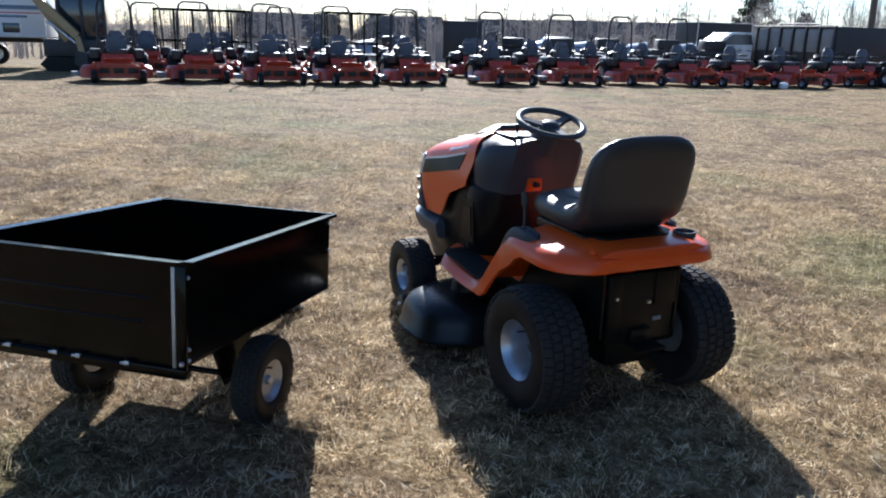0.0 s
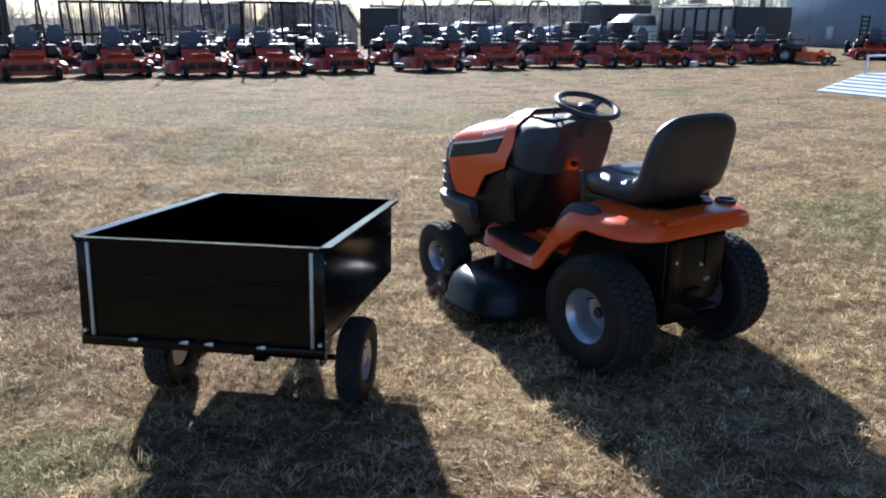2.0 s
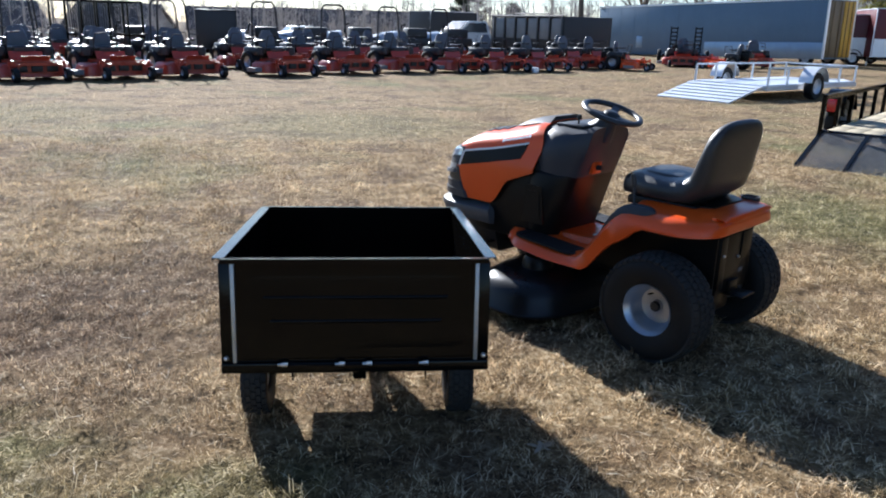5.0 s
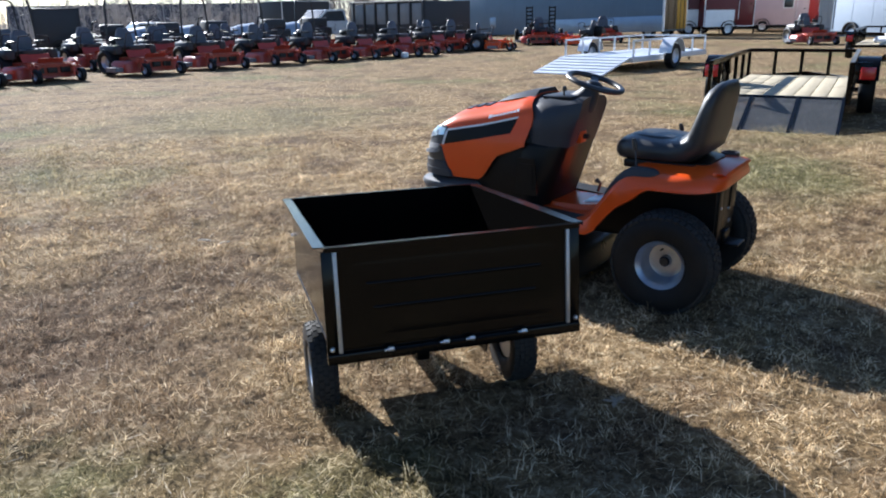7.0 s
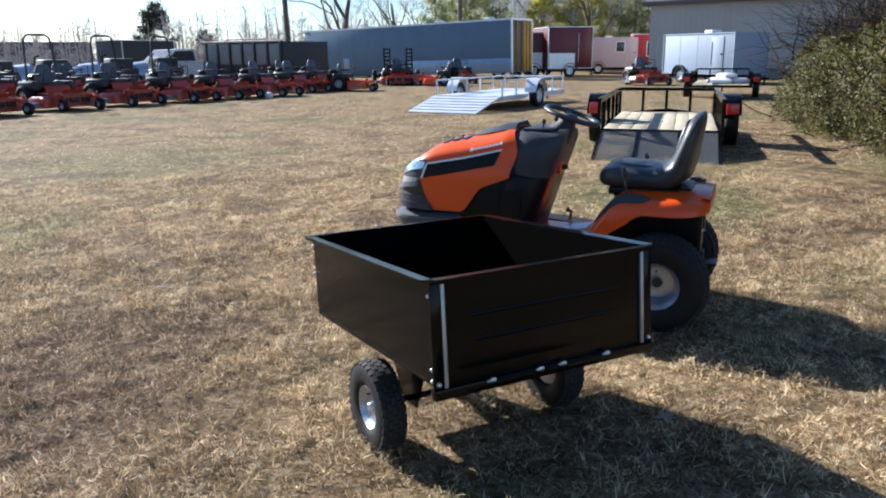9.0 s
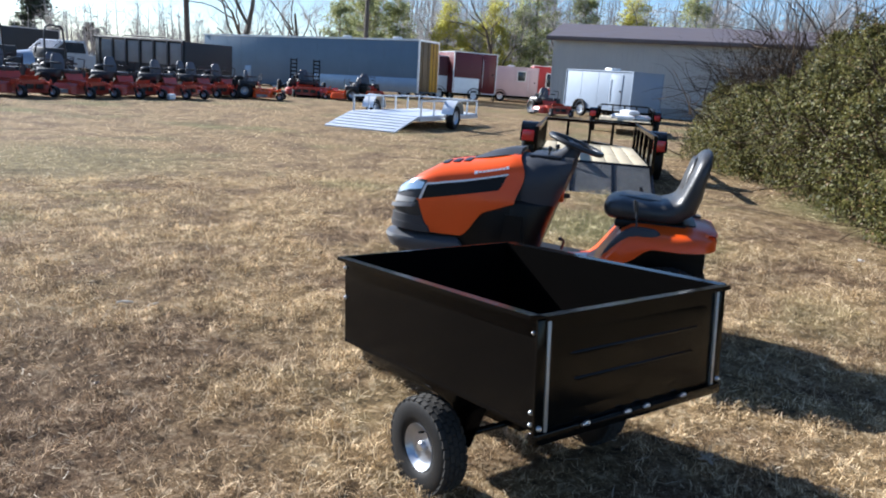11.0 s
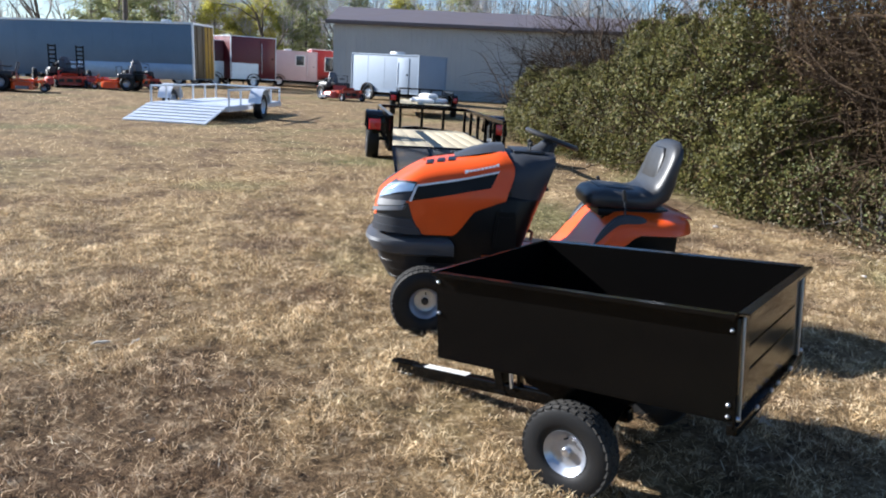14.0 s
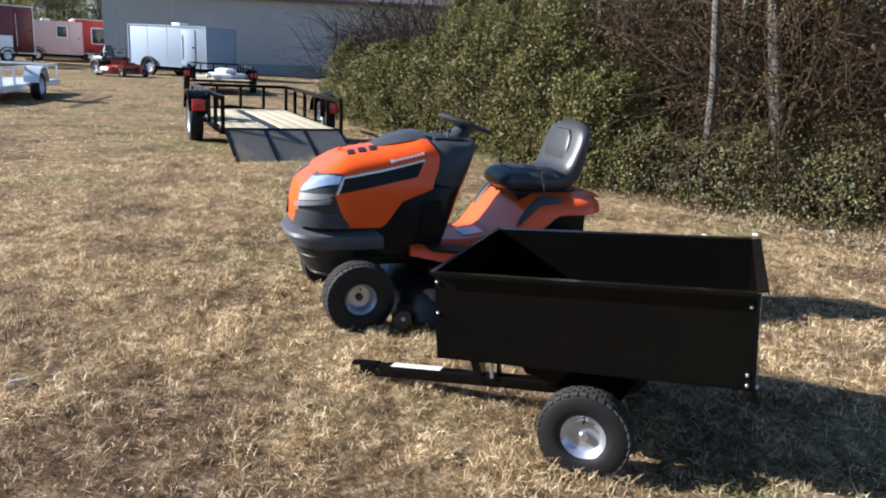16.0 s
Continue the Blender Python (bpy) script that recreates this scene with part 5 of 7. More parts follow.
    loft(bm, [[(x, -1.44 - 0.10 * (zz - 0.65) + y, zz) for x, y in round_rect(w, d, 0.05, 4)] for zz, w, d in ((0.64, 0.40, 0.10), (0.72, 0.46, 0.14), (0.90, 0.44, 0.13), (1.04, 0.34, 0.11), (1.11, 0.24, 0.07))])
    part("backrest", bm, MAT["seat_grey"], z, "grey-faced vinyl backrest")
    for s in (-1, 1):
        bm = bmesh.new()
        box(bm, s * 0.31 - 0.035, s * 0.31 + 0.035, -1.42, -1.10, 0.83, 0.88, 0.015)
        part("armrest", bm, MAT["grille"], z)
    # engine
    bm = bmesh.new()
    box(bm, -0.28, 0.28, -1.98, -1.56, 0.40, 0.72, 0.03)
    lathe(bm, [(0.001, 0.16), (0.14, 0.15), (0.20, 0.10), (0.21, 0.0), (0.001, 0.0)], 18, "Z", pose(0, -1.74, 0.72))
    part("engine", bm, MAT["engine"], z, "black engine with a round fan cover")
    bm = bmesh.new()
    tube(bm, [(-0.36, -2.0, 0.35), (-0.36, -2.06, 0.5), (0.36, -2.06, 0.5), (0.36, -2.0, 0.35)], 0.03, 8)
    part("rear_guard", bm, P, z)
    if rops:
        bm = bmesh.new()
        w, y = 0.36, -1.52
        pts = [(-w - 0.06, y, 0.42), (-w - 0.03, y, 1.1), (-w, y - 0.02, 1.62), (-w + 0.04, y - 0.02, 1.76), (-w + 0.13, y - 0.02, 1.82), (w - 0.13, y - 0.02, 1.82), (w - 0.04, y - 0.02, 1.76), (w, y - 0.02, 1.62), (w + 0.03, y, 1.1), (w + 0.06, y, 0.42)]
        tube(bm, pts, 0.026, 8)
        part("roll_bar", bm, MAT["grille"], z, "black roll-over hoop")
    return z


def mower_row():
    face = -143.0
    kinds = {True: build_zero_turn(True), False: build_zero_turn(False, label="red zero-turn mower with no roll bar, parked in a row")}
    used = {True: False, False: False}
    front = [(-12.82, 16.93, 1), (-11.21, 18.22, 1), (-9.29, 18.85, 1), (-7.6, 19.85, 1), (-6.07, 21.17, 1), (-3.69, 22.52, 1), (-1.96, 23.93, 1), (-0.08, 25.22, 1), (1.83, 26.16, 1), (3.48, 27.02, 0), (5.19, 27.84, 0)]
    back = [(-14.0, 19.6, 1), (-12.3, 20.6, 0), (-10.6, 21.8, 1), (-9.0, 23.0, 0), (-7.2, 24.4, 1), (-5.4, 25.6, 0), (-3.4, 27.2, 0), (-1.4, 28.6, 0), (0.6, 30.0, 0), (2.4, 31.4, 0)]
    side = [(7.0, 29.9, 0, -140), (8.3, 31.0, 0, -150), (7.8, 33.4, 0, -130), (12.2, 33.9, 0, 160), (14.2, 34.6, 0, -120), (15.9, 34.2, 0, 170), (-15.6, 21.4, 0), (-13.6, 23.4, 0), (-11.0, 25.4, 0), (-8.4, 27.4, 0), (-5.8, 29.4, 0), (-3.4, 31.4, 0), (-0.8, 33.6, 0)]
    rng = random.Random(5)
    for x, y, r, *a in front + back + side:
        m = pose(x, y, ground_z(x, y), 0, 0, (a[0] if a else face) + rng.uniform(-5, 5))
        r = bool(r)
        if used[r]:
            copy_thing(kinds[r], m)
        else:
            kinds[r].matrix_world, used[r] = m @ Matrix.Scale(1.14, 4), True
    o = build_zero_turn(False, "orange", "orange zero-turn mower parked beside the trailers")
    o.matrix_world = pose(9.4, 30.2, ground_z(9.4, 30.2), 0, 0, -120)
    copy_thing(kinds[False], pose(21.6, 26.6, ground_z(21.6, 26.6), 0, 0, 170))
    copy_thing(o, pose(13.2, 33.6, ground_z(13.2, 33.6), 0, 0, 40))


mower_row()


# ---------------------------------------------------------------- trailers
def road_wheel(parent, m, r=0.34, w=0.2):
    wh = new("wheel")
    wh.empty_display_size = 0.05
    wh.parent = parent
    wh.matrix_basis = m
    bm = bmesh.new()
    h = w / 2
    lathe(bm, [(r * 0.56, -h * 0.8), (r * 0.72, -h), (r * 0.93, -h * 0.92), (r, -h * 0.6), (r, h * 0.6), (r * 0.93, h * 0.92), (r * 0.72, h), (r * 0.56, h * 0.8)], 28, "X", closed=True)
    part("tyre", bm, MAT["rubber"], wh)
    bm = bmesh.new()
    lathe(bm, [(0.001, -h * 0.5), (r * 0.15, -h * 0.5), (r * 0.2, -h * 0.2), (r * 0.45, -h * 0.25), (r * 0.57, -h * 0.85), (r * 0.57, h * 0.85), (r * 0.45, h * 0.25), (r * 0.2, h * 0.2), (r * 0.15, h * 0.5), (0.001, h * 0.5)], 24, "X")
    part("rim", bm, MAT["alu"], wh, "bright spoked-look steel rim")
    return wh


def bar(bm, a, b, w=0.05):
    """A square steel bar."""
    a, b = Vector(a), Vector(b)
    d = (b - a).normalized()
    up = Vector((0, 0, 1)) if abs(d.z) < 0.9 else Vector((0, 1, 0))
    s = d.cross(up).normalized() * w / 2
    u = s.cross(d).normalized() * w / 2
    q = [[bm.verts.new(p + i * s + j * u) for i, j in ((-1, -1), (1, -1), (1, 1), (-1, 1))] for p in (a, b)]
    bridge(bm, q[0], q[1])
    bm.faces.new(q[0][::-1])
    bm.faces.new(q[1])
    return bm


def build_utility_trailer(m, width=1.62, length=3.5, bed=0.36, gate=True, label="black steel utility trailer with pine deck and lowered mesh ramp"):
    """Y ahead from the ramp's foot, X to its right."""
    t = thing("utility_trailer", label, "trailer", m)
    W, y0 = width / 2, 1.0
    y1 = y0 + length
    n = 8
    for k in range(n):
        bm = bmesh.new()
        x0, x1 = -W + 0.04 + (2 * W - 0.08) * k / n, -W + 0.04 + (2 * W - 0.08) * (k + 1) / n
        box(bm, x0 + 0.004, x1 - 0.004, y0 + 0.02, y1 - 0.04, bed - 0.04, bed + random.uniform(-0.002, 0.002), 0.004)
        part("plank", bm, MAT["wood"], t)
    bm = bmesh.new()
    for a, b in (((-W, y0, bed - 0.04), (W, y0, bed - 0.04)), ((-W, y1, bed - 0.04), (W, y1, bed - 0.04)), ((-W, y0, bed - 0.04), (-W, y1, bed - 0.04)), ((W, y0, bed - 0.04), (W, y1, bed - 0.04)), ((-W, 1.9, bed - 0.08), (W, 1.9, bed - 0.08)), ((-W, 2.9, bed - 0.08), (W, 2.9, bed - 0.08))):
        bar(bm, a, b, 0.07)
    bar(bm, (-W, y1, bed - 0.05), (0, y1 + 1.2, bed - 0.05), 0.07)
    bar(bm, (W, y1, bed - 0.05), (0, y1 + 1.2, bed - 0.05), 0.07)
    part("frame", bm, MAT["black"], t, "black angle-iron frame")
    zr = bed + 0.40
    bm = bmesh.new()
    bar(bm, (-W, y0, zr), (-W, y1, zr), 0.055)
    bar(bm, (W, y0, zr), (W, y1, zr), 0.055)
    bar(bm, (-W, y1, zr), (W, y1, zr), 0.055)
    part("top_rail", bm, MAT["black"], t)
    posts = [(-W, y0), (W, y0), (-W, y1), (W, y1)] + [(s * W, y0 + length * k / 5) for s in (-1, 1) for k in (1, 2, 3, 4)] + [(-W + width * k / 4, y1) for k in (1, 2, 3)]
    for x, y in posts:
        bm = bmesh.new()
        bar(bm, (x, y, bed - 0.04), (x, y, zr), 0.05)
        part("post", bm, MAT["black"], t)
    for s in (-1, 1):
        road_wheel(t, pose(s * (W + 0.19), 2.55, 0.33), 0.33, 0.2)
        bm = bmesh.new()
        prof = [(0.42 * math.cos(a), 0.42 * math.sin(a)) for a in np.linspace(radians(18), radians(162), 12)]
        inner = [(0.40 * math.cos(a), 0.40 * math.sin(a)) for a in np.linspace(radians(162), radians(18), 12)]
        loft(bm, [[(s * (W + 0.04 + dx), 2.55 + y, 0.36 + z) for y, z in prof + inner] for dx in (0.0, 0.27)])
        part("mudguard", bm, MAT["black"], t, "black steel mudguard")
        bm = bmesh.new()
        box(bm, s * (W + 0.18) - 0.09, s * (W + 0.18) + 0.09, 2.08, 2.16, 0.50, 0.66, 0.01)
        part("tail_light", bm, MAT["tail_red"], t, "red tail light")
        bm = bmesh.new()
        box(bm, s * (W + 0.12) - 0.10, s * (W + 0.12) + 0.10, 2.16, 2.22, 0.44, 0.72, 0.005)
        part("light_bracket", bm, MAT["black"], t)
    bm = bmesh.new()
    tube(bm, [(-W - 0.2, 2.55, 0.33), (W + 0.2, 2.55, 0.33)], 0.03, 8)
    part("axle", bm, MAT["black"], t)
    bm = bmesh.new()
    tube(bm, [(0, y1 + 1.15, bed - 0.05), (0, y1 + 1.15, 0.0)], 0.03, 8)
    part("jack", bm, MAT["black"], t)
    if not gate:
        return t
    # ramp gate
    g = new("ramp_gate")
    g.empty_display_size = 0.05
    g.parent = t
    L = math.hypot(y0 - 0.03, bed)
    g.matrix_basis = Matrix.Translation((0, y0 - 0.03, bed - 0.01)) @ pose(0, 0, 0, math.degrees(math.atan2(bed - 0.03, y0 - 0.03)))
    bm = bmesh.new()
    for a, b in (((-W + 0.03, 0, 0), (W - 0.03, 0, 0)), ((-W + 0.03, -L, 0), (W - 0.03, -L, 0)), ((-W + 0.03, 0, 0), (-W + 0.03, -L, 0)), ((W - 0.03, 0, 0), (W - 0.03, -L, 0)), ((-0.27, 0, 0), (-0.27, -L, 0)), ((0.27, 0, 0), (0.27, -L, 0))):
        bar(bm, a, b, 0.04)
    part("gate_frame", bm, MAT["black"], g)
    bm = bmesh.new()
    step = 0.05
    k = -W
    while k < W + L:
        for sgn in (-1, 1):
            x0, x1 = k, k - L
            ya, yb = 0.0, -L
            xa, xb = (x0, x1) if sgn > 0 else (-x0, -x1)
            # clip to the gate
            ta, tb = 0.0, 1.0
            d = xb - xa
            ts = sorted(((-W + 0.03 - xa) / d, (W - 0.03 - xa) / d))
            ta, tb = max(ta, ts[0]), min(tb, ts[1])
            if tb - ta > 0.01:
                bar(bm, (xa + d * ta, ya + (yb - ya) * ta, 0.012 * sgn * 0.3), (xa + d * tb, ya + (yb - ya) * tb, 0.012 * sgn * 0.3), 0.008)
        k += step
    part("mesh", bm, MAT["panel_grey"], g, "grey expanded-metal mesh")
    return t


UT_M = pose(3.75, 7.55, ground_z(3.75, 7.55) - 0.045, 0, 0, -45)
build_utility_trailer(UT_M)
build_utility_trailer(pose(14.9, 16.9, ground_z(14.9, 16.9), 0, 0, -48), 1.75, 4.2, 0.45, False, "black steel utility trailer with a pine deck")
for k, (sx, sy, sz) in enumerate(((0.0, 1.9, 0.0), (0.5, 2.3, 0.0), (-0.2, 2.6, 0.0), (0.15, 2.2, 0.16))):
    bm = bmesh.new()
    loft(bm, [[(x, y, z) for x, y in round_rect(w, d, 0.08, 4)] for z, w, d in ((0.0, 0.55, 0.36), (0.06, 0.66, 0.46), (0.12, 0.64, 0.44), (0.17, 0.48, 0.30))])
    sack = mesh_ob("sack", bm, MAT["white"])
    sack.matrix_world = pose(14.9, 16.9, ground_z(14.9, 16.9), 0, 0, -48) @ pose(sx, sy, 0.452 + sz, 0, 0, 40 * k)
    tagged(sack, "white plastic sack lying on the trailer deck", "sack", "sacks on the trailer")


def build_hauler():
    """A silver car trailer; Y ahead from the foot of its ramp."""
    t = thing("car_trailer", "bright aluminium car trailer with its slatted ramp lowered", "trailer", pose(5.819, 17.378, ground_z(5.8, 17.4), 0, 0, -57))
    W, z = 0.98, 0.37
    for k in range(6):
        bm = bmesh.new()
        f0, f1 = k / 6, (k + 1) / 6
        y0, y1 = 0.02 + 1.35 * f0, 0.02 + 1.35 * f1 - 0.075
        loft(bm, [[(x, y, 0.03 + (z - 0.03) * y / 1.37 + dz) for y, dz in ((y0, 0), (y1, 0), (y1, -0.03), (y0, -0.03))] for x in (-W, W)])
        part("ramp_slat", bm, MAT["alu"], t)
    for s in (-1, 1):
        bm = bmesh.new()
        loft(bm, [[(s * (W - 0.05) + dx, y, zz + dz) for dx, dz in ((-0.03, -0.05), (0.03, -0.05), (0.03, -0.012), (-0.03, -0.012))] for y, zz in ((0.0, 0.035), (1.37, z))])
        part("ramp_rail", bm, MAT["alu"], t)
    for k in range(9):
        bm = bmesh.new()
        x0 = -W + 2 * W * k / 9
        box(bm, x0 + 0.003, x0 + 2 * W / 9 - 0.003, 1.40, 5.9, z - 0.03, z, 0.004)
        part("deck_plank", bm, MAT["alu"], t)
    bm = bmesh.new()
    for a, b in (((-W, 1.4, z - 0.08), (-W, 5.9, z - 0.08)), ((W, 1.4, z - 0.08), (W, 5.9, z - 0.08)), ((-W, 1.42, z - 0.08), (W, 1.42, z - 0.08)), ((-W, 5.9, z - 0.08), (W, 5.9, z - 0.08)), ((-W, 5.9, z - 0.08), (0, 7.2, z - 0.08)), ((W, 5.9, z - 0.08), (0, 7.2, z - 0.08))):
        bar(bm, a, b, 0.10)
    part("frame", bm, MAT["alu"], t)
    for s in (-1, 1):
        bm = bmesh.new()
        bar(bm, (s * W, 1.5, z + 0.39), (s * W, 5.9, z + 0.39), 0.045)
        part("side_rail", bm, MAT["alu"], t)
        for k in range(6):
            bm = bmesh.new()
            y = 1.52 + 4.36 * k / 5
            bar(bm, (s * W, y, z - 0.05), (s * W, y, z + 0.39), 0.04)
            part("post", bm, MAT["alu"], t)
        road_wheel(t, pose(s * (W + 0.26), 3.2, 0.33), 0.33, 0.21)
        bm = bmesh.new()
        prof = [(0.43 * math.cos(a), 0.43 * math.sin(a)) for a in np.linspace(radians(8), radians(172), 14)]
        inner = [(0.41 * math.cos(a), 0.41 * math.sin(a)) for a in np.linspace(radians(172), radians(8), 14)]
        loft(bm, [[(s * (W + 0.07 + dx), 3.2 + y, 0.36 + zz) for y, zz in prof + inner] for dx in (0.0, 0.34)])
        part("mudguard", bm, MAT["alu"], t, "bright aluminium mudguard")
    bm = bmesh.new()
    bar(bm, (-W, 5.9, z + 0.39), (W, 5.9, z + 0.39), 0.045)
    part("front_rail", bm, MAT["alu"], t)
    bm = bmesh.new()
    tube(bm, [(-W - 0.2, 3.2, 0.33), (W + 0.2, 3.2, 0.33)], 0.03, 8)
    part("axle", bm, MAT["black"], t)
    bm = bmesh.new()
    tube(bm, [(0, 7.1, z), (0, 7.1, 0.0)], 0.035, 8)
    part("jack", bm, MAT["black"], t)
    return t


build_hauler()


def build_box_trailer(name, label, m, length, width, z0, z1, paint, wheels=(0.5,), trim=None, skirt=None, door=None, window=None, vent=False, rear=None, category="trailer"):
    """A closed trailer: X along its length from the corner, Y towards its far side."""
    t = thing(name, label, category, m)
    bm = bmesh.new()
    box(bm, 0, length, 0, width, z0, z1, 0.04)
    part("body", bm, MAT[paint], t)
    for x in np.arange(1.2, length - 0.4, 1.2):
        bm = bmesh.new()
        box(bm, x - 0.008, x + 0.008, -0.006, 0.002, z0 + 0.1, z1 - 0.1)
        part("panel_joint", bm, MAT[paint], t)
    tm = MAT[trim or "alu"]
    for a, b in (((0, -0.01, z1 - 0.03), (length, -0.01, z1 - 0.03)), ((0, -0.01, z0 + 0.04), (length, -0.01, z0 + 0.04)), ((0.02, -0.01, z0), (0.02, -0.01, z1)), ((length - 0.02, -0.01, z0), (length - 0.02, -0.01, z1)), ((-0.01, width - 0.02, z0), (-0.01, width - 0.02, z1)), ((-0.01, 0, z1 - 0.03), (-0.01, width, z1 - 0.03)), ((length + 0.01, 0, z1 - 0.03), (length + 0.01, width, z1 - 0.03)), ((length + 0.01, width - 0.02, z0), (length + 0.01, width - 0.02, z1))):
        bm = bmesh.new()
        bar(bm, a, b, 0.045)
        part("corner_trim", bm, tm, t)
    if skirt:
        bm = bmesh.new()
        box(bm, skirt[0], skirt[1], -0.02, -0.002, z0, skirt[2])
        part("skirt", bm, MAT["alu"], t, "bright kick panel")
    for w in wheels:
        for y, s in ((0.08, -1), (width - 0.08, 1)):
            road_wheel(t, pose(w * length, y, 0.36) @ pose(0, 0, 0, 0, 0, 90), 0.36, 0.22)
        bm = bmesh.new()
        prof = [(0.46 * math.cos(a), 0.46 * math.sin(a)) for a in np.linspace(0, math.pi, 14)]
        inner = [(0.42 * math.cos(a), 0.42 * math.sin(a)) for a in np.linspace(math.pi, 0, 14)]
        loft(bm, [[(w * length + x, y, 0.40 + zz) for x, zz in prof + inner] for y in (-0.14, 0.0)])
        part("mudguard", bm, MAT["black_faded"], t)
    if door:
        x0, x1 = door
        bm = bmesh.new()
        box(bm, x0, x1, -0.03, -0.004, z0 + 0.12, z1 - 0.18, 0.01)
        d = part("door", bm, MAT[paint], t)
        bm = bmesh.new()
        tube(bm, [(x0 + 0.06, -0.05, z0 + 0.4), (x0 + 0.06, -0.05, z1 - 0.4)], 0.015, 6)
        part("door_bar", bm, MAT["alu"], d, "bright latch bar")
        bm = bmesh.new()
        box(bm, x1 - 0.15, x1 - 0.05, -0.05, -0.03, (z0 + z1) / 2 - 0.05, (z0 + z1) / 2 + 0.02, 0.005)
        part("handle", bm, MAT["black"], d)
    if window:
        x0, x1, a, b, fr = window
        bm = bmesh.new()
        box(bm, x0, x1, -0.02, -0.003, a, b, 0.01)
        w = part("window", bm, MAT["dark_glass"], t, "dark window")
        for q in (((x0, -0.02, a), (x1, -0.02, a)), ((x0, -0.02, b), (x1, -0.02, b)), ((x0, -0.02, a), (x0, -0.02, b)), ((x1, -0.02, a), (x1, -0.02, b))):
            bm = bmesh.new()
            bar(bm, *q, 0.07)
            part("window_frame", bm, MAT[fr], w)
    if vent:
        bm = bmesh.new()
        box(bm, length * 0.45, length * 0.45 + 0.5, width * 0.3, width * 0.6, z1, z1 + 0.14, 0.04)
        part("roof_vent", bm, MAT["white"], t, "white roof vent")
    if rear:
        for k, (a, b, mt) in enumerate(rear):
            bm = bmesh.new()
            box(bm, -0.05, -0.012, a, b, z0 + 0.1, z1 - 0.12, 0.008)
            part("rear_door", bm, MAT[mt], t, "closed rear door")
    for y in (0.25, width - 0.25):
        bm = bmesh.new()
        bar(bm, (0.1, y, z0 - 0.08), (length - 0.1, y, z0 - 0.08), 0.14)
        part("chassis_rail", bm, MAT["black"], t)
    bm = bmesh.new()
    bar(bm, (length - 0.5, width / 2, z0 - 0.08), (length + 1.1, width / 2, z0 - 0.15), 0.12)
    part("drawbar", bm, MAT["black"], t)
    bm = bmesh.new()
    tube(bm, [(length + 0.9, width / 2, z0), (length + 0.9, width / 2, 0.0)], 0.04, 8)
    part("jack", bm, MAT["black"], t)
    return t


def corner(x, y, tx, ty):
    """A pose at x, y whose X axis runs towards tx, ty."""
    return pose(x, y, ground_z(x, y), 0, 0, math.degrees(math.atan2(ty - y, tx - x)))


def build_semi():
    m = corner(21.7, 38.9, 13.8, 53.3) @ pose(0, 0, 0, 0, 1.3, 0)
    t = thing("semi_trailer", "long blue-grey enclosed trailer with bright kick panels", "trailer", m)
    L, W, z0, z1 = 16.4, 2.5, 0.35, 3.4
    bm = bmesh.new()
    box(bm, 0, L, -W, 0, z0, z1, 0.04)
    part("body", bm, MAT["blue_grey"], t)
    for x in np.arange(1.2, L, 1.2):
        bm = bmesh.new()
        box(bm, x - 0.012, x + 0.012, -0.002, 0.008, 1.2, z1 - 0.1)
        part("panel_joint", bm, MAT["blue_grey"], t)
    bm = bmesh.new()
    box(bm, 0.05, 7.5, 0.004, 0.03, z0, 1.2, 0.005)
    part("kick_panel", bm, MAT["kick_sheet"], t, "bright aluminium kick panel")
    for a, b in (((0, 0.01, z1), (L, 0.01, z1)), ((0, 0.01, z0), (0, 0.01, z1)), ((0, -W, z0), (0, -W, z1)), ((0, 0, z1), (0, -W, z1))):
        bm = bmesh.new()
        bar(bm, a, b, 0.10)
        part("corner_trim", bm, MAT["alu"], t)
    for y0, y1, mt in ((-1.35, -0.08, "brown_panel"), (-2.42, -1.40, "yellow")):
        bm = bmesh.new()
        box(bm, -0.05, -0.004, y0, y1, z0 + 0.1, z1 - 0.1, 0.01)
        d = part("rear_door", bm, MAT[mt], t, "closed rear door, yellow or brown")
        bm = bmesh.new()
        for y in (y0 + 0.3, y1 - 0.3):
            tube(bm, [(-0.07, y, z0 + 0.1), (-0.07, y, z1 - 0.1)], 0.02, 6)
        part("lock_rod", bm, MAT["brown_panel"], d)
    bm = bmesh.new()
    box(bm, 12.4, 12.9, 0.004, 0.03, 0.8, 1.5, 0.01)
    part("side_door", bm, MAT["kick_sheet"], t)
    for x in (9.6, 10.6, 1.0):
        for y in (-0.2, -W + 0.2):
            road_wheel(t, pose(x, y, 0.40, 0, 0, 90), 0.40, 0.25)
    for x in (1.8, 5.4):
        bm = bmesh.new()
        box(bm, x, x + 0.5, -1.2, -0.8, z1, z1 + 0.22, 0.05)
        part("roof_vent", bm, MAT["white"], t, "white roof vent")
    return t


build_semi()
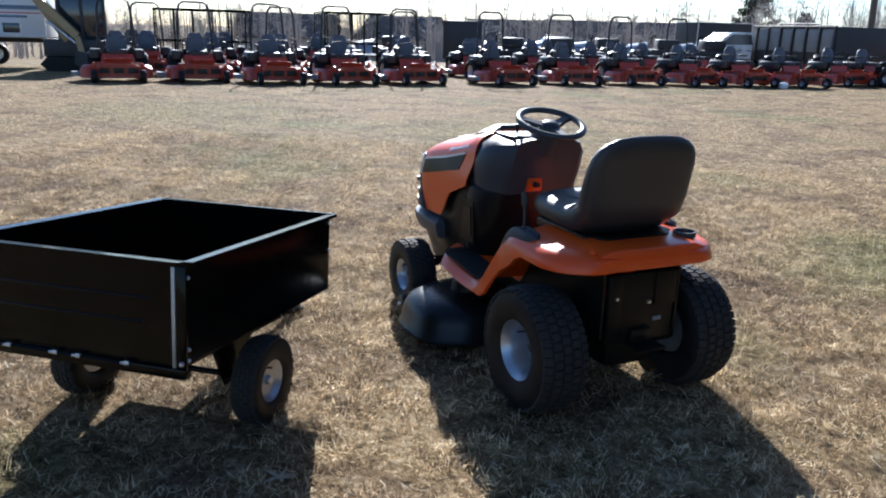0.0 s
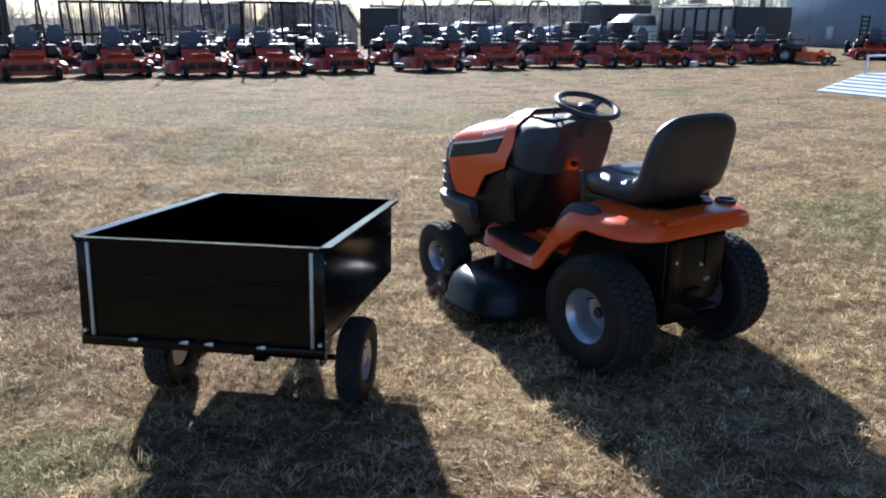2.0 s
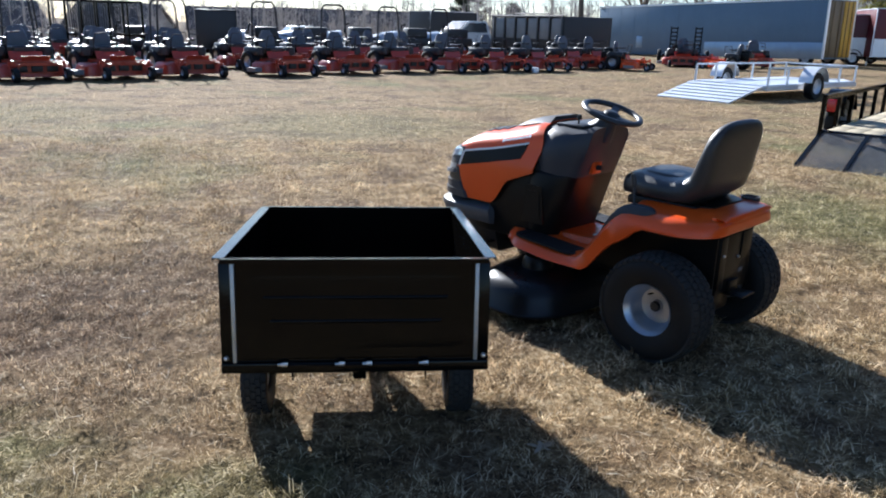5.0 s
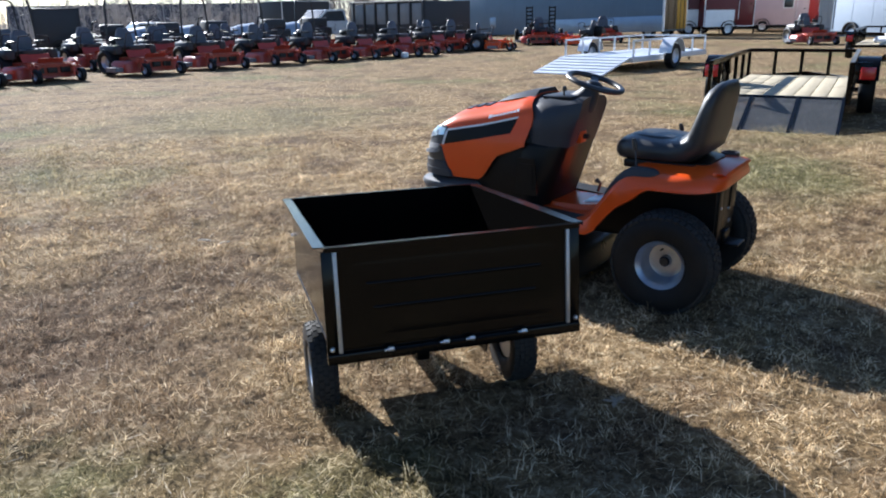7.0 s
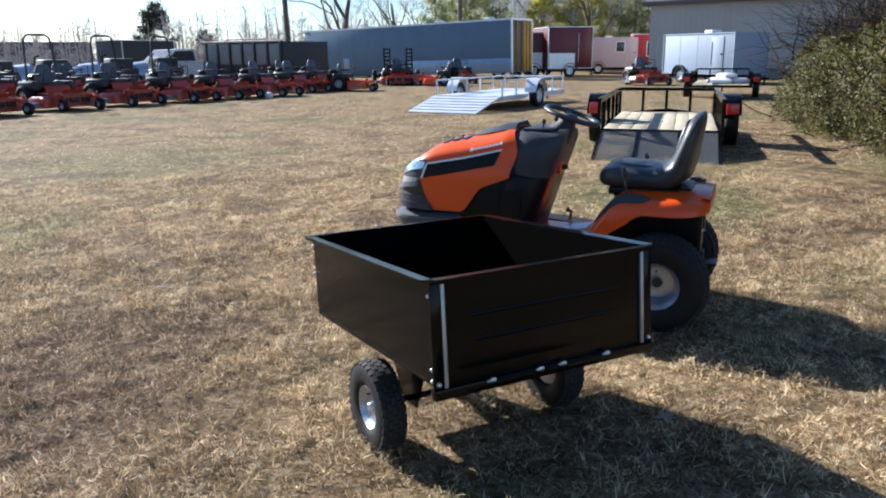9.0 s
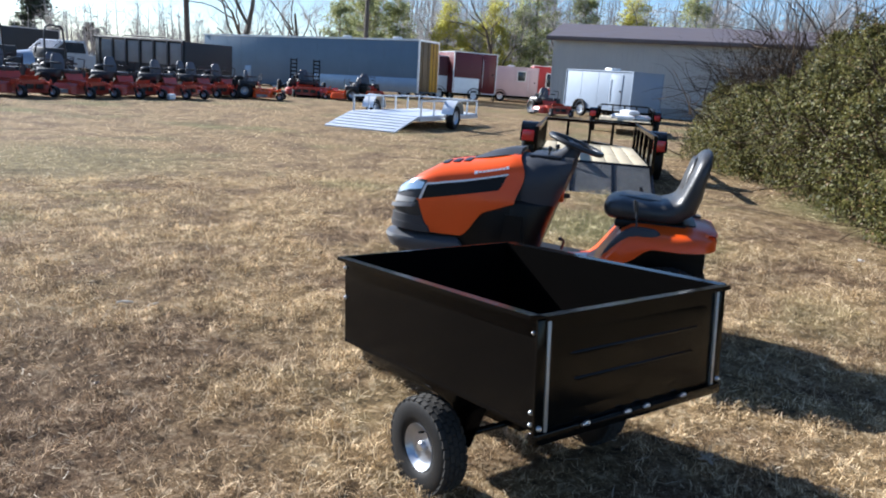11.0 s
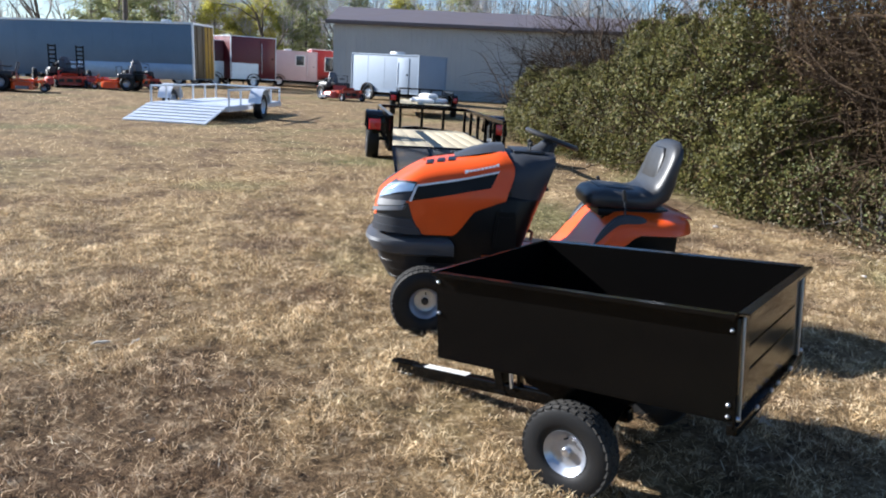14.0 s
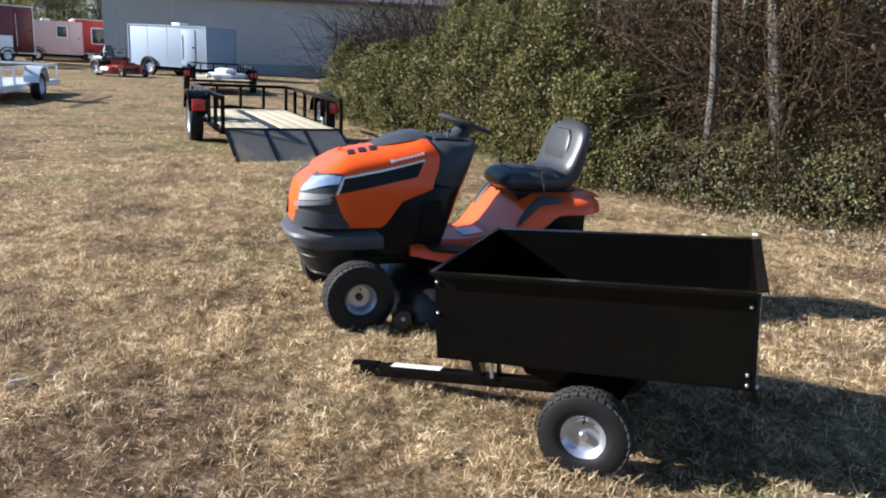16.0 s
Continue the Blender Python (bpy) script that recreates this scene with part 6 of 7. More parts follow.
# red trailers, pink camper, white cargo trailer
RED_M = corner(25.2, 40.3, 28.6, 39.2)
red_trailer = build_box_trailer("red_trailer", "maroon enclosed trailer with a white front corner", RED_M, 2.9, 5.0, 0.5, 3.05, "maroon", (0.5,), trim="alu", door=(1.9, 2.75), skirt=(0.08, 1.75, 1.45))
bm = bmesh.new()
loft(bm, [[(x, y, z) for y, z in ((0.01, 2.70), (1.0, 2.28), (1.0, 2.23), (0.01, 2.63))] for x in (0.10, 1.75)])
awning = part("awning", bm, MAT["maroon"], red_trailer, "dark red awning on two posts")
for x in (0.16, 1.69):
    bm = bmesh.new()
    bar(bm, (x, 0.95, 0.02), (x, 0.95, 2.25), 0.05)
    part("awning_post", bm, MAT["alu"], awning)
build_box_trailer("porch_trailer", "dark red trailer with a white lower band", corner(24.1, 42.2, 26.0, 41.2), 2.3, 4.0, 0.5, 2.75, "maroon", (0.5,), trim="white", skirt=(0.05, 2.2, 1.5))
build_box_trailer("pink_camper", "pale pink camper trailer with a dark window", corner(31.15, 45.03, 34.3, 42.4), 4.1, 5.0, 0.45, 2.5, "pink", (0.35,), trim="pink", window=(2.6, 3.2, 1.5, 2.2, "white"), vent=True, door=(3.35, 3.95))
build_box_trailer("red_concession_trailer", "red concession trailer with a white-framed hatch", corner(35.2, 44.0, 36.9, 42.6), 2.3, 4.6, 0.5, 2.75, "red_sheet", (0.4,), trim="white", window=(1.0, 1.9, 1.2, 2.2, "white"))
build_box_trailer("cargo_trailer", "white enclosed cargo trailer with a side door", corner(24.94, 29.97, 24.63, 25.0), 4.75, 2.0, 0.42, 2.3, "cargo_white", (0.27,), trim="cargo_white", door=(3.3, 4.1), vent=True)


# ---------------------------------------------------------------- metal shed
def build_shed():
    m = corner(28.75, 35.16, 36.3, 25.6) @ pose(0, 0, 0, 0, -1.0, 0)
    t = thing("metal_shed", "large cream sheet-metal shed with a brown roof", "building", m)
    L, D, E, R = 24.0, 12.5, 4.2, 5.4
    bm = bmesh.new()
    for y0, y1 in ((0, 0.2), (D - 0.2, D)):
        box(bm, 0, L, y0, y1, -1.4, E)
    for x0, x1 in ((0, 0.2), (L - 0.2, L)):
        loft(bm, [[(x, y, z) for y, z in ((0.2, -1.4), (D - 0.2, -1.4), (D - 0.2, E), (D / 2, R), (0.2, E))] for x in (x0, x1)])
    part("wall", bm, MAT["cream"], t)
    for k in range(86):
        bm = bmesh.new()
        x = 0.15 + k * 0.3
        loft(bm, [[(x + dx, -dy, z) for dx, dy in ((-0.03, 0), (-0.015, 0.02), (0.015, 0.02), (0.03, 0))] for z in (0.0, E)])
        part("wall_rib", bm, MAT["cream"], t)
    for s in (0, 1):
        bm = bmesh.new()
        y0, y1 = (-0.35, D / 2) if not s else (D + 0.35, D / 2)
        z0 = E - 0.35 * (R - E) / (D / 2)
        loft(bm, [[(x, y0, z0), (x, y1, R), (x, y1, R + 0.1), (x, y0, z0 + 0.1)] for x in (-0.4, L + 0.4)])
        part("roof", bm, MAT["roof"], t, "brown ribbed metal roof")
    bm = bmesh.new()
    box(bm, -0.42, L + 0.42, -0.42, -0.33, E - 0.18, E + 0.06, 0.02)
    part("gutter", bm, MAT["roof"], t, "dark brown gutter")
    bm = bmesh.new()
    box(bm, -0.03, L, -0.03, -0.004, -1.2, 0.45, 0.01)
    part("base_band", bm, MAT["block_grey"], t, "grey block base")
    return t


build_shed()


# ---------------------------------------------------------------- machines behind the mowers
def build_dump_trailer():
    m = corner(6.95, 35.16, 4.46, 40.05)
    t = thing("dump_trailer", "tall black dump trailer with upright ribs", "trailer", m)
    L, W, z0, z1 = 5.7, 2.95, 0.55, 2.08
    bm = bmesh.new()
    for b in ((0, L, -0.06, 0), (0, L, -W, -W + 0.06), (0, 0.06, -W, 0), (L - 0.06, L, -W, 0)):
        box(bm, *b, z0, z1, 0.01)
    box(bm, 0, L, -W, 0, z0, z0 + 0.06)
    part("body", bm, MAT["black_faded"], t)
    for k in range(7):
        bm = bmesh.new()
        box(bm, k * 0.88 + 0.02, k * 0.88 + 0.12, 0.0, 0.08, z0, z1, 0.01)
        part("side_rib", bm, MAT["black_faded"], t)
        if k < 6:
            bm = bmesh.new()
            box(bm, k * 0.88 + 0.16, k * 0.88 + 0.84, 0.004, 0.03, z0 + 0.5, z1 - 0.1, 0.02)
            part("side_panel", bm, MAT["panel_grey"], t, "faded grey side panel")
    bm = bmesh.new()
    tube(bm, [(0, 0.02, z1), (L, 0.02, z1)], 0.05, 8)
    tube(bm, [(1.2, -0.1, z1), (1.3, -0.2, z1 + 0.12), (4.0, -0.2, z1 + 0.12), (4.1, -0.1, z1)], 0.03, 8)
    part("top_rail", bm, MAT["black_faded"], t)
    for x in (2.3, 3.2):
        for y in (0.16, -W - 0.16):
            road_wheel(t, pose(x, y, 0.36, 0, 0, 90), 0.36, 0.22)
    bm = bmesh.new()
    bar(bm, (0.2, -0.6, 0.45), (L + 1.4, -0.6, 0.45), 0.16)
    bar(bm, (0.2, -W + 0.6, 0.45), (L + 1.4, -W + 0.6, 0.45), 0.16)
    tube(bm, [(2.3, -W - 0.1, 0.36), (2.3, 0.1, 0.36)], 0.05, 8)
    tube(bm, [(L + 1.3, -W / 2, 0.5), (L + 1.3, -W / 2, 0.0)], 0.05, 8)
    part("chassis", bm, MAT["black"], t)
    return t


build_dump_trailer()


def build_cage_trailer(x, y, rz, L=3.4, H=1.75, label="black cage-sided landscaping trailer"):
    t = thing("cage_trailer", label, "trailer", pose(x, y, ground_z(x, y), 0, 0, rz), group="cage trailers behind the mowers")
    W = 0.95
    bm = bmesh.new()
    box(bm, -L / 2, L / 2, -W, W, 0.5, 0.56)
    part("deck", bm, MAT["black"], t)
    for s in (-1, 1):
        bm = bmesh.new()
        bar(bm, (-L / 2, s * W, H), (L / 2, s * W, H), 0.06)
        part("cage_rail", bm, MAT["black"], t)
        bm = bmesh.new()
        bar(bm, (-L / 2, s * W, 0.95), (L / 2, s * W, 0.95), 0.05)
        part("cage_rail", bm, MAT["black"], t)
        for k in range(6):
            bm = bmesh.new()
            bar(bm, (-L / 2 + L * k / 5, s * W, 0.5), (-L / 2 + L * k / 5, s * W, H), 0.05)
            part("cage_post", bm, MAT["black"], t)
        bm = bmesh.new()
        for k in range(34):
            bar(bm, (-L / 2 + L * (k + 0.5) / 34, s * W, 0.56), (-L / 2 + L * (k + 0.5) / 34, s * W, H), 0.012)
        tagged(part("cage_wire", bm, MAT["black"], t), kind="stuff")
        road_wheel(t, pose(0, s * (W + 0.14), 0.33, 0, 0, 90), 0.33, 0.2)
    for e in (-1, 1):
        bm = bmesh.new()
        bar(bm, (e * L / 2, -W, H), (e * L / 2, W, H), 0.06)
        part("end_rail", bm, MAT["black"], t)
    bm = bmesh.new()
    tube(bm, [(0, -W - 0.1, 0.33), (0, W + 0.1, 0.33)], 0.04, 8)
    bar(bm, (0, -0.5, 0.44), (0, 0.5, 0.44), 0.14)
    part("axle", bm, MAT["black"], t)
    return t


build_cage_trailer(-14.9, 24.0, 34, 3.0, 1.95)
build_cage_trailer(-11.2, 28.3, 36, 2.5, 2.05)


def build_pickup(x, y, rz, paint, label):
    t = thing("pickup_truck", label, "truck", pose(x, y, ground_z(x, y), 0, 0, rz) @ Matrix.Scale(1.12, 4), group="trucks behind the mowers")
    bm = bmesh.new()
    side = [(-2.6, 0.55), (2.55, 0.5), (2.65, 0.85), (2.55, 1.05), (1.25, 1.15), (-0.75, 1.12), (-2.65, 1.12)]
    loft(bm, [[(px, s * w, pz) for px, pz in side] for s, w in ((-1, 0.95), (-1, 0.98), (1, 0.98), (1, 0.95))])
    part("body", bm, MAT[paint], t)
    bm = bmesh.new()
    loft(bm, [[(px, yy, pz) for px, pz in ((-0.75, 1.1), (1.3, 1.1), (0.55, 1.72), (-0.55, 1.75))] for yy in (-0.86, 0.86)])
    cab = part("cab", bm, MAT[paint], t)
    bm = bmesh.new()
    loft(bm, [[(px, yy, pz) for px, pz in ((1.24, 1.16), (1.26, 1.17), (0.60, 1.70), (0.58, 1.69))] for yy in (-0.78, 0.78)])
    part("windscreen", bm, MAT["dark_glass"], cab, "glass windscreen")
    for s in (-1, 1):
        bm = bmesh.new()
        loft(bm, [[(px, s * yy, pz) for px, pz in ((-0.6, 1.18), (1.05, 1.18), (0.5, 1.64), (-0.48, 1.66))] for yy in (0.861, 0.868)])
        part("side_window", bm, MAT["dark_glass"], cab)
        for wx in (-1.7, 1.75):
            road_wheel(t, pose(wx, s * 0.86, 0.37, 0, 0, 90), 0.37, 0.24)
        bm = bmesh.new()
        box(bm, 2.6, 2.68, s * 0.75 - 0.15, s * 0.75 + 0.15, 0.78, 0.98, 0.02)
        part("headlight", bm, MAT["lens"], t)
    bm = bmesh.new()
    box(bm, 2.62, 2.70, -0.5, 0.5, 0.66, 0.98, 0.02)
    part("grille", bm, MAT["steel"], t)
    bm = bmesh.new()
    box(bm, 2.6, 2.78, -0.95, 0.95, 0.45, 0.62, 0.04)
    part("bumper", bm, MAT["steel"], t, "chrome bumper")
    return t


build_pickup(3.9, 46.0, 205, "silver_paint", "silver pickup truck parked behind the mowers")
build_pickup(-6.5, 52.0, 200, "white", "white pickup truck parked behind the mowers")
build_box_trailer("dark_box_trailer", "dark grey enclosed box trailer", corner(-8.95, 33.2, -7.35, 33.5), 1.65, 3.4, 0.4, 2.0, "black_faded", (0.5,), trim="black_faded")
van = build_box_trailer("van_trailer", "white box trailer with a dark window", corner(-22.0, 18.9, -18.6, 21.0), 4.0, 2.3, 0.95, 3.0, "white", (0.5,), trim="white", window=(2.75, 3.3, 1.06, 1.42, "white"))
for x0, x1, z0, z1, mt in ((2.1, 2.35, 1.66, 1.98, "tail_red"), (2.5, 3.9, 1.80, 1.92, "blue_grey"), (2.4, 3.9, 1.68, 1.71, "tail_red"), (2.5, 3.5, 1.55, 1.62, "blue_grey")):
    bm = bmesh.new()
    box(bm, x0, x1, -0.012, -0.002, z0, z1)
    part("print_bar", bm, MAT[mt], van)
build_box_trailer("office_trailer", "dark trailer with a pale roof edge", corner(2.7, 62.5, 6.6, 64.9), 4.8, 3.0, 0.6, 3.4, "black_faded", (0.5,), trim="white", window=(2.8, 3.8, 1.5, 2.2, "white"))


def build_utility_cart(x, y, rz):
    """A small work vehicle: pale rounded hood, black cab box, four wheels."""
    t = thing("utility_vehicle", "small utility vehicle with a pale hood and black rear box", "utility vehicle", pose(x, y, ground_z(x, y), 0, 0, rz) @ Matrix.Scale(1.28, 4), group="utility vehicles behind the mowers")
    bm = bmesh.new()
    loft(bm, [[(px, py, pz) for py, pz in [(w * math.cos(a), z0 + h * math.sin(a)) for a in [math.pi * k / 10 for k in range(11)]]] for px, w, z0, h in ((-1.25, 0.40, 0.55, 0.12), (-1.2, 0.50, 0.5, 0.30), (-0.8, 0.55, 0.5, 0.42), (-0.2, 0.55, 0.5, 0.5))])
    part("hood", bm, MAT["silver_paint"], t, "pale rounded hood")
    bm = bmesh.new()
    box(bm, -0.2, 1.1, -0.62, 0.62, 0.45, 0.75, 0.04)
    box(bm, 0.15, 0.95, -0.52, 0.52, 0.75, 1.12, 0.06)
    part("rear_box", bm, MAT["black_faded"], t, "black rear box")
    bm = bmesh.new()
    tube(bm, [(-0.1, -0.3, 0.9), (-0.05, -0.3, 1.2), (0.1, -0.3, 1.25)], 0.03, 8)
    part("exhaust", bm, MAT["black"], t)
    for wx in (-0.8, 0.65):
        for sy in (-0.55, 0.55):
            road_wheel(t, pose(wx, sy, 0.28, 0, 0, 90), 0.28, 0.2)
    return t


for ux, uy, ur in ((-12.7, 35.4, 12), (-7.45, 37.8, 8), (-5.15, 38.4, 5), (-3.05, 39.0, 12), (-0.25, 40.0, 8), (1.9, 41.0, 15)):
    build_utility_cart(ux, uy, ur)


def build_digger():
    """A mini excavator; X to the side that its boom points to."""
    x, y = -17.4, 20.8
    t = thing("mini_excavator", "tan mini excavator with a glazed cab and its boom folded", "excavator", pose(x, y, ground_z(x, y), 0, 0, 32))
    for s in (-1, 1):
        bm = bmesh.new()
        loft(bm, [[(x, s * 0.55 + dy, z) for x, z in ((-0.9, 0.2), (-0.7, 0.0), (0.7, 0.0), (0.9, 0.2), (0.7, 0.42), (-0.7, 0.42))] for dy in (-0.15, 0.15)])
        part("track", bm, MAT["rubber"], t, "black rubber track")
    bm = bmesh.new()
    box(bm, -0.8, 1.0, -0.55, 0.55, 0.42, 0.95, 0.06)
    part("body", bm, MAT["black_faded"], t)
    bm = bmesh.new()
    box(bm, -0.35, 0.95, -0.2, 0.7, 0.95, 2.40, 0.05)
    cab = part("cab", bm, MAT["dark_glass"], t, "dark glazed cab")
    for cx in (-0.35, 0.30, 0.95):
        bm = bmesh.new()
        bar(bm, (cx, -0.22, 0.95), (cx, -0.22, 2.42), 0.09)
        part("cab_post", bm, MAT["black_faded"], cab)
    bm = bmesh.new()
    box(bm, -0.42, 1.02, -0.26, 0.75, 2.38, 2.48, 0.03)
    part("cab_roof", bm, MAT["black_faded"], cab)
    bm = bmesh.new()
    for a, b, w in (((-0.1, -0.5, 0.9), (-0.95, -0.6, 2.25), 0.20), ((-0.95, -0.6, 2.25), (0.2, -0.7, 1.05), 0.22), ((0.2, -0.7, 1.05), (0.3, -0.72, 0.55), 0.16)):
        bar(bm, a, b, w)
    boom = part("boom", bm, MAT["tan_paint"], t)
    bm = bmesh.new()
    tube(bm, [(-0.55, -0.78, 1.45), (0.15, -0.82, 0.85)], 0.04, 10)
    part("ram", bm, MAT["steel"], boom, "bright hydraulic ram")
    bm = bmesh.new()
    loft(bm, [[(px, py, pz) for px, pz in ((0.15, 0.62), (0.5, 0.55), (0.55, 0.2), (0.3, 0.08), (0.1, 0.25))] for py in (-0.98, -0.46)])
    part("bucket", bm, MAT["black_faded"], boom)
    return t


build_digger()


def build_ladder_ramps():
    """A small trailer whose two ladder ramps stand upright."""
    t = thing("ramp_trailer", "low black trailer with two upright ladder ramps", "trailer", pose(12.9, 35.6, 0, 0, 0, -20))
    bm = bmesh.new()
    box(bm, -1.0, 1.0, 0.0, 3.2, 0.42, 0.50, 0.01)
    part("deck", bm, MAT["black"], t)
    for s in (-1, 1):
        road_wheel(t, pose(s * 1.12, 1.8, 0.33), 0.33, 0.2)
        r = new("ladder_ramp")
        r.empty_display_size = 0.05
        r.parent = t
        r.matrix_basis = pose(s * 0.55, 0.0, 0.48, -6)
        bm = bmesh.new()
        for x in (-0.14, 0.14):
            bar(bm, (x, 0, 0), (x, 0, 1.25), 0.06)
        part("stile", bm, MAT["black"], r)
        for k in range(7):
            bm = bmesh.new()
            bar(bm, (-0.14, 0, 0.1 + 0.18 * k), (0.14, 0, 0.1 + 0.18 * k), 0.06)
            part("rung", bm, MAT["black"], r)
    bm = bmesh.new()
    tube(bm, [(-1.1, 1.8, 0.33), (1.1, 1.8, 0.33)], 0.04, 8)
    bar(bm, (0, 0.2, 0.40), (0, 4.2, 0.40), 0.10)
    part("axle", bm, MAT["black"], t)


build_ladder_ramps()


# ---------------------------------------------------------------- poles and houses
def build_pole(x, y, h, lean=0.0):
    t = thing("utility_pole", "weathered wooden utility pole", "pole", pose(x, y, ground_z(x, y) - 0.2, 0, lean, 0), group="utility poles")
    bm = bmesh.new()
    tube(bm, [(0, 0, 0), (0, 0, h * 0.5), (0, 0, h)], [0.19, 0.16, 0.12], 12)
    part("post", bm, MAT["bark"], t)
    bm = bmesh.new()
    bar(bm, (-1.1, 0.15, h - 0.5), (1.1, 0.15, h - 0.5), 0.12)
    part("crossarm", bm, MAT["bark"], t)


build_pole(11.3, 48.6, 11.0, -2.0)
build_pole(25.2, 51.6, 11.0)


def build_house(x, y, rz, w, d, e, r, base):
    t = thing("house", "distant grey house with a dark gabled roof", "house", pose(x, y, base, 0, 0, rz), group="distant houses")
    bm = bmesh.new()
    loft(bm, [[(px, py, z) for py, z in ((-d / 2, 0), (d / 2, 0), (d / 2, e), (0, r), (-d / 2, e))] for px in (-w / 2, w / 2)])
    part("wall", bm, MAT["house_wall"], t)
    for s in (-1, 1):
        bm = bmesh.new()
        loft(bm, [[(px, s * (d / 2 + 0.4), e - 0.25), (px, 0, r + 0.05), (px, 0, r + 0.25), (px, s * (d / 2 + 0.4), e - 0.05)] for px in (-w / 2 - 0.4, w / 2 + 0.4)])
        part("roof", bm, MAT["house_roof"], t, "dark shingle roof")
    for k in range(3):
        bm = bmesh.new()
        px = -w / 2 + w * (k + 0.5) / 3
        box(bm, px - 0.5, px + 0.5, -d / 2 - 0.05, -d / 2 - 0.003, e * 0.35, e * 0.75, 0.02)
        part("window", bm, MAT["dark_glass"], t)


for hx, hy, hr, hw in ((-21.0, 109.0, 10, 11), (-11.0, 112.0, 30, 10), (-46.0, 92.0, 35, 12), (-33.0, 100.0, -10, 10), (-2.0, 118.0, 0, 11)):
    build_house(hx, hy, hr, hw, 8.0, 3.0, 5.6, ground_z(hx, hy))
# ---------------------------------------------------------------- plants
class Build:
    """Gathers verts and faces for one large mesh."""

    def __init__(self):
        self.v, self.f = [], []

    def rod(self, pts, radii, n=4):
        base = len(self.v)
        for i, p in enumerate(pts):
            d = (pts[min(i + 1, len(pts) - 1)] - pts[max(i - 1, 0)]).normalized()
            s = d.orthogonal().normalized()
            u = d.cross(s)
            for j in range(n):
                a = 2 * math.pi * j / n
                self.v.append(p + radii[i] * (math.cos(a) * s + math.sin(a) * u))
        for i in range(len(pts) - 1):
            for j in range(n):
                a, b = base + i * n + j, base + i * n + (j + 1) % n
                self.f.append((a, b, b + n, a + n))

    def leaf(self, p, d, nrm, l, w):
        base = len(self.v)
        s = d.cross(nrm).normalized() * w
        self.v += [p, p + d * l * 0.45 + s + nrm * l * 0.06, p + d * l, p + d * l * 0.45 - s + nrm * l * 0.06]
        self.f.append((base, base + 1, base + 2, base + 3))

    def mesh(self, name, material):
        me = bpy.data.meshes.new(name)
        me.from_pydata([tuple(v) for v in self.v], [], self.f)
        me.materials.append(material)
        me.update()
        return me


def rand_dir(rng):
    while True:
        v = Vector((rng.uniform(-1, 1), rng.uniform(-1, 1), rng.uniform(-1, 1)))
        if 0.05 < v.length < 1:
            return v.normalized()


def tree_meshes(seed, height, spread, levels=4, twigs=3, bark="bark", leaves=0, leaf_mat="leaf", leaf_size=0.25):
    rng = random.Random(seed)
    wood, fine, green = Build(), Build(), Build()

    def grow(p, d, length, r, level):
        n = 4 if level < 3 else 2
        pts, rad = [p], [r]
        for k in range(n):
            d = (d + 0.26 * rand_dir(rng) + Vector((0, 0, 0.05 if level else 0.02))).normalized()
            p = p + d * length / n
            pts.append(p)
            rad.append(r * (1 - 0.45 * (k + 1) / n))
        (wood if level < 2 else fine).rod(pts, rad, 6 if level < 2 else 3)
        if level >= levels:
            for _ in range(leaves):
                q = pts[rng.randrange(1, len(pts))] + rand_dir(rng) * leaf_size * rng.uniform(0.2, 2.2)
                green.leaf(q, rand_dir(rng), rand_dir(rng), leaf_size * rng.uniform(0.6, 1.3), leaf_size * rng.uniform(0.25, 0.45))
            return
        m = rng.randint(twigs, twigs + 2) + (2 if level == 0 else 0)
        for k in range(m):
            f = rng.uniform(0.35 if level else 0.3, 1.0)
            i = min(len(pts) - 2, int(f * (len(pts) - 1)))
            q = pts[i].lerp(pts[i + 1], rng.random())
            side = rand_dir(rng)
            side.z = abs(side.z) * 0.6
            nd = (d * 0.55 + side * spread).normalized()
            grow(q, nd, length * rng.uniform(0.5, 0.75), rad[i] * 0.5, level + 1)

    grow(Vector((0, 0, -0.3)), Vector((0, 0, 1)), height * 0.5, height * 0.014, 0)
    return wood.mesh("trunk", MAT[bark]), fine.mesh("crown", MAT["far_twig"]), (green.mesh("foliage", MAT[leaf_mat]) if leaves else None)


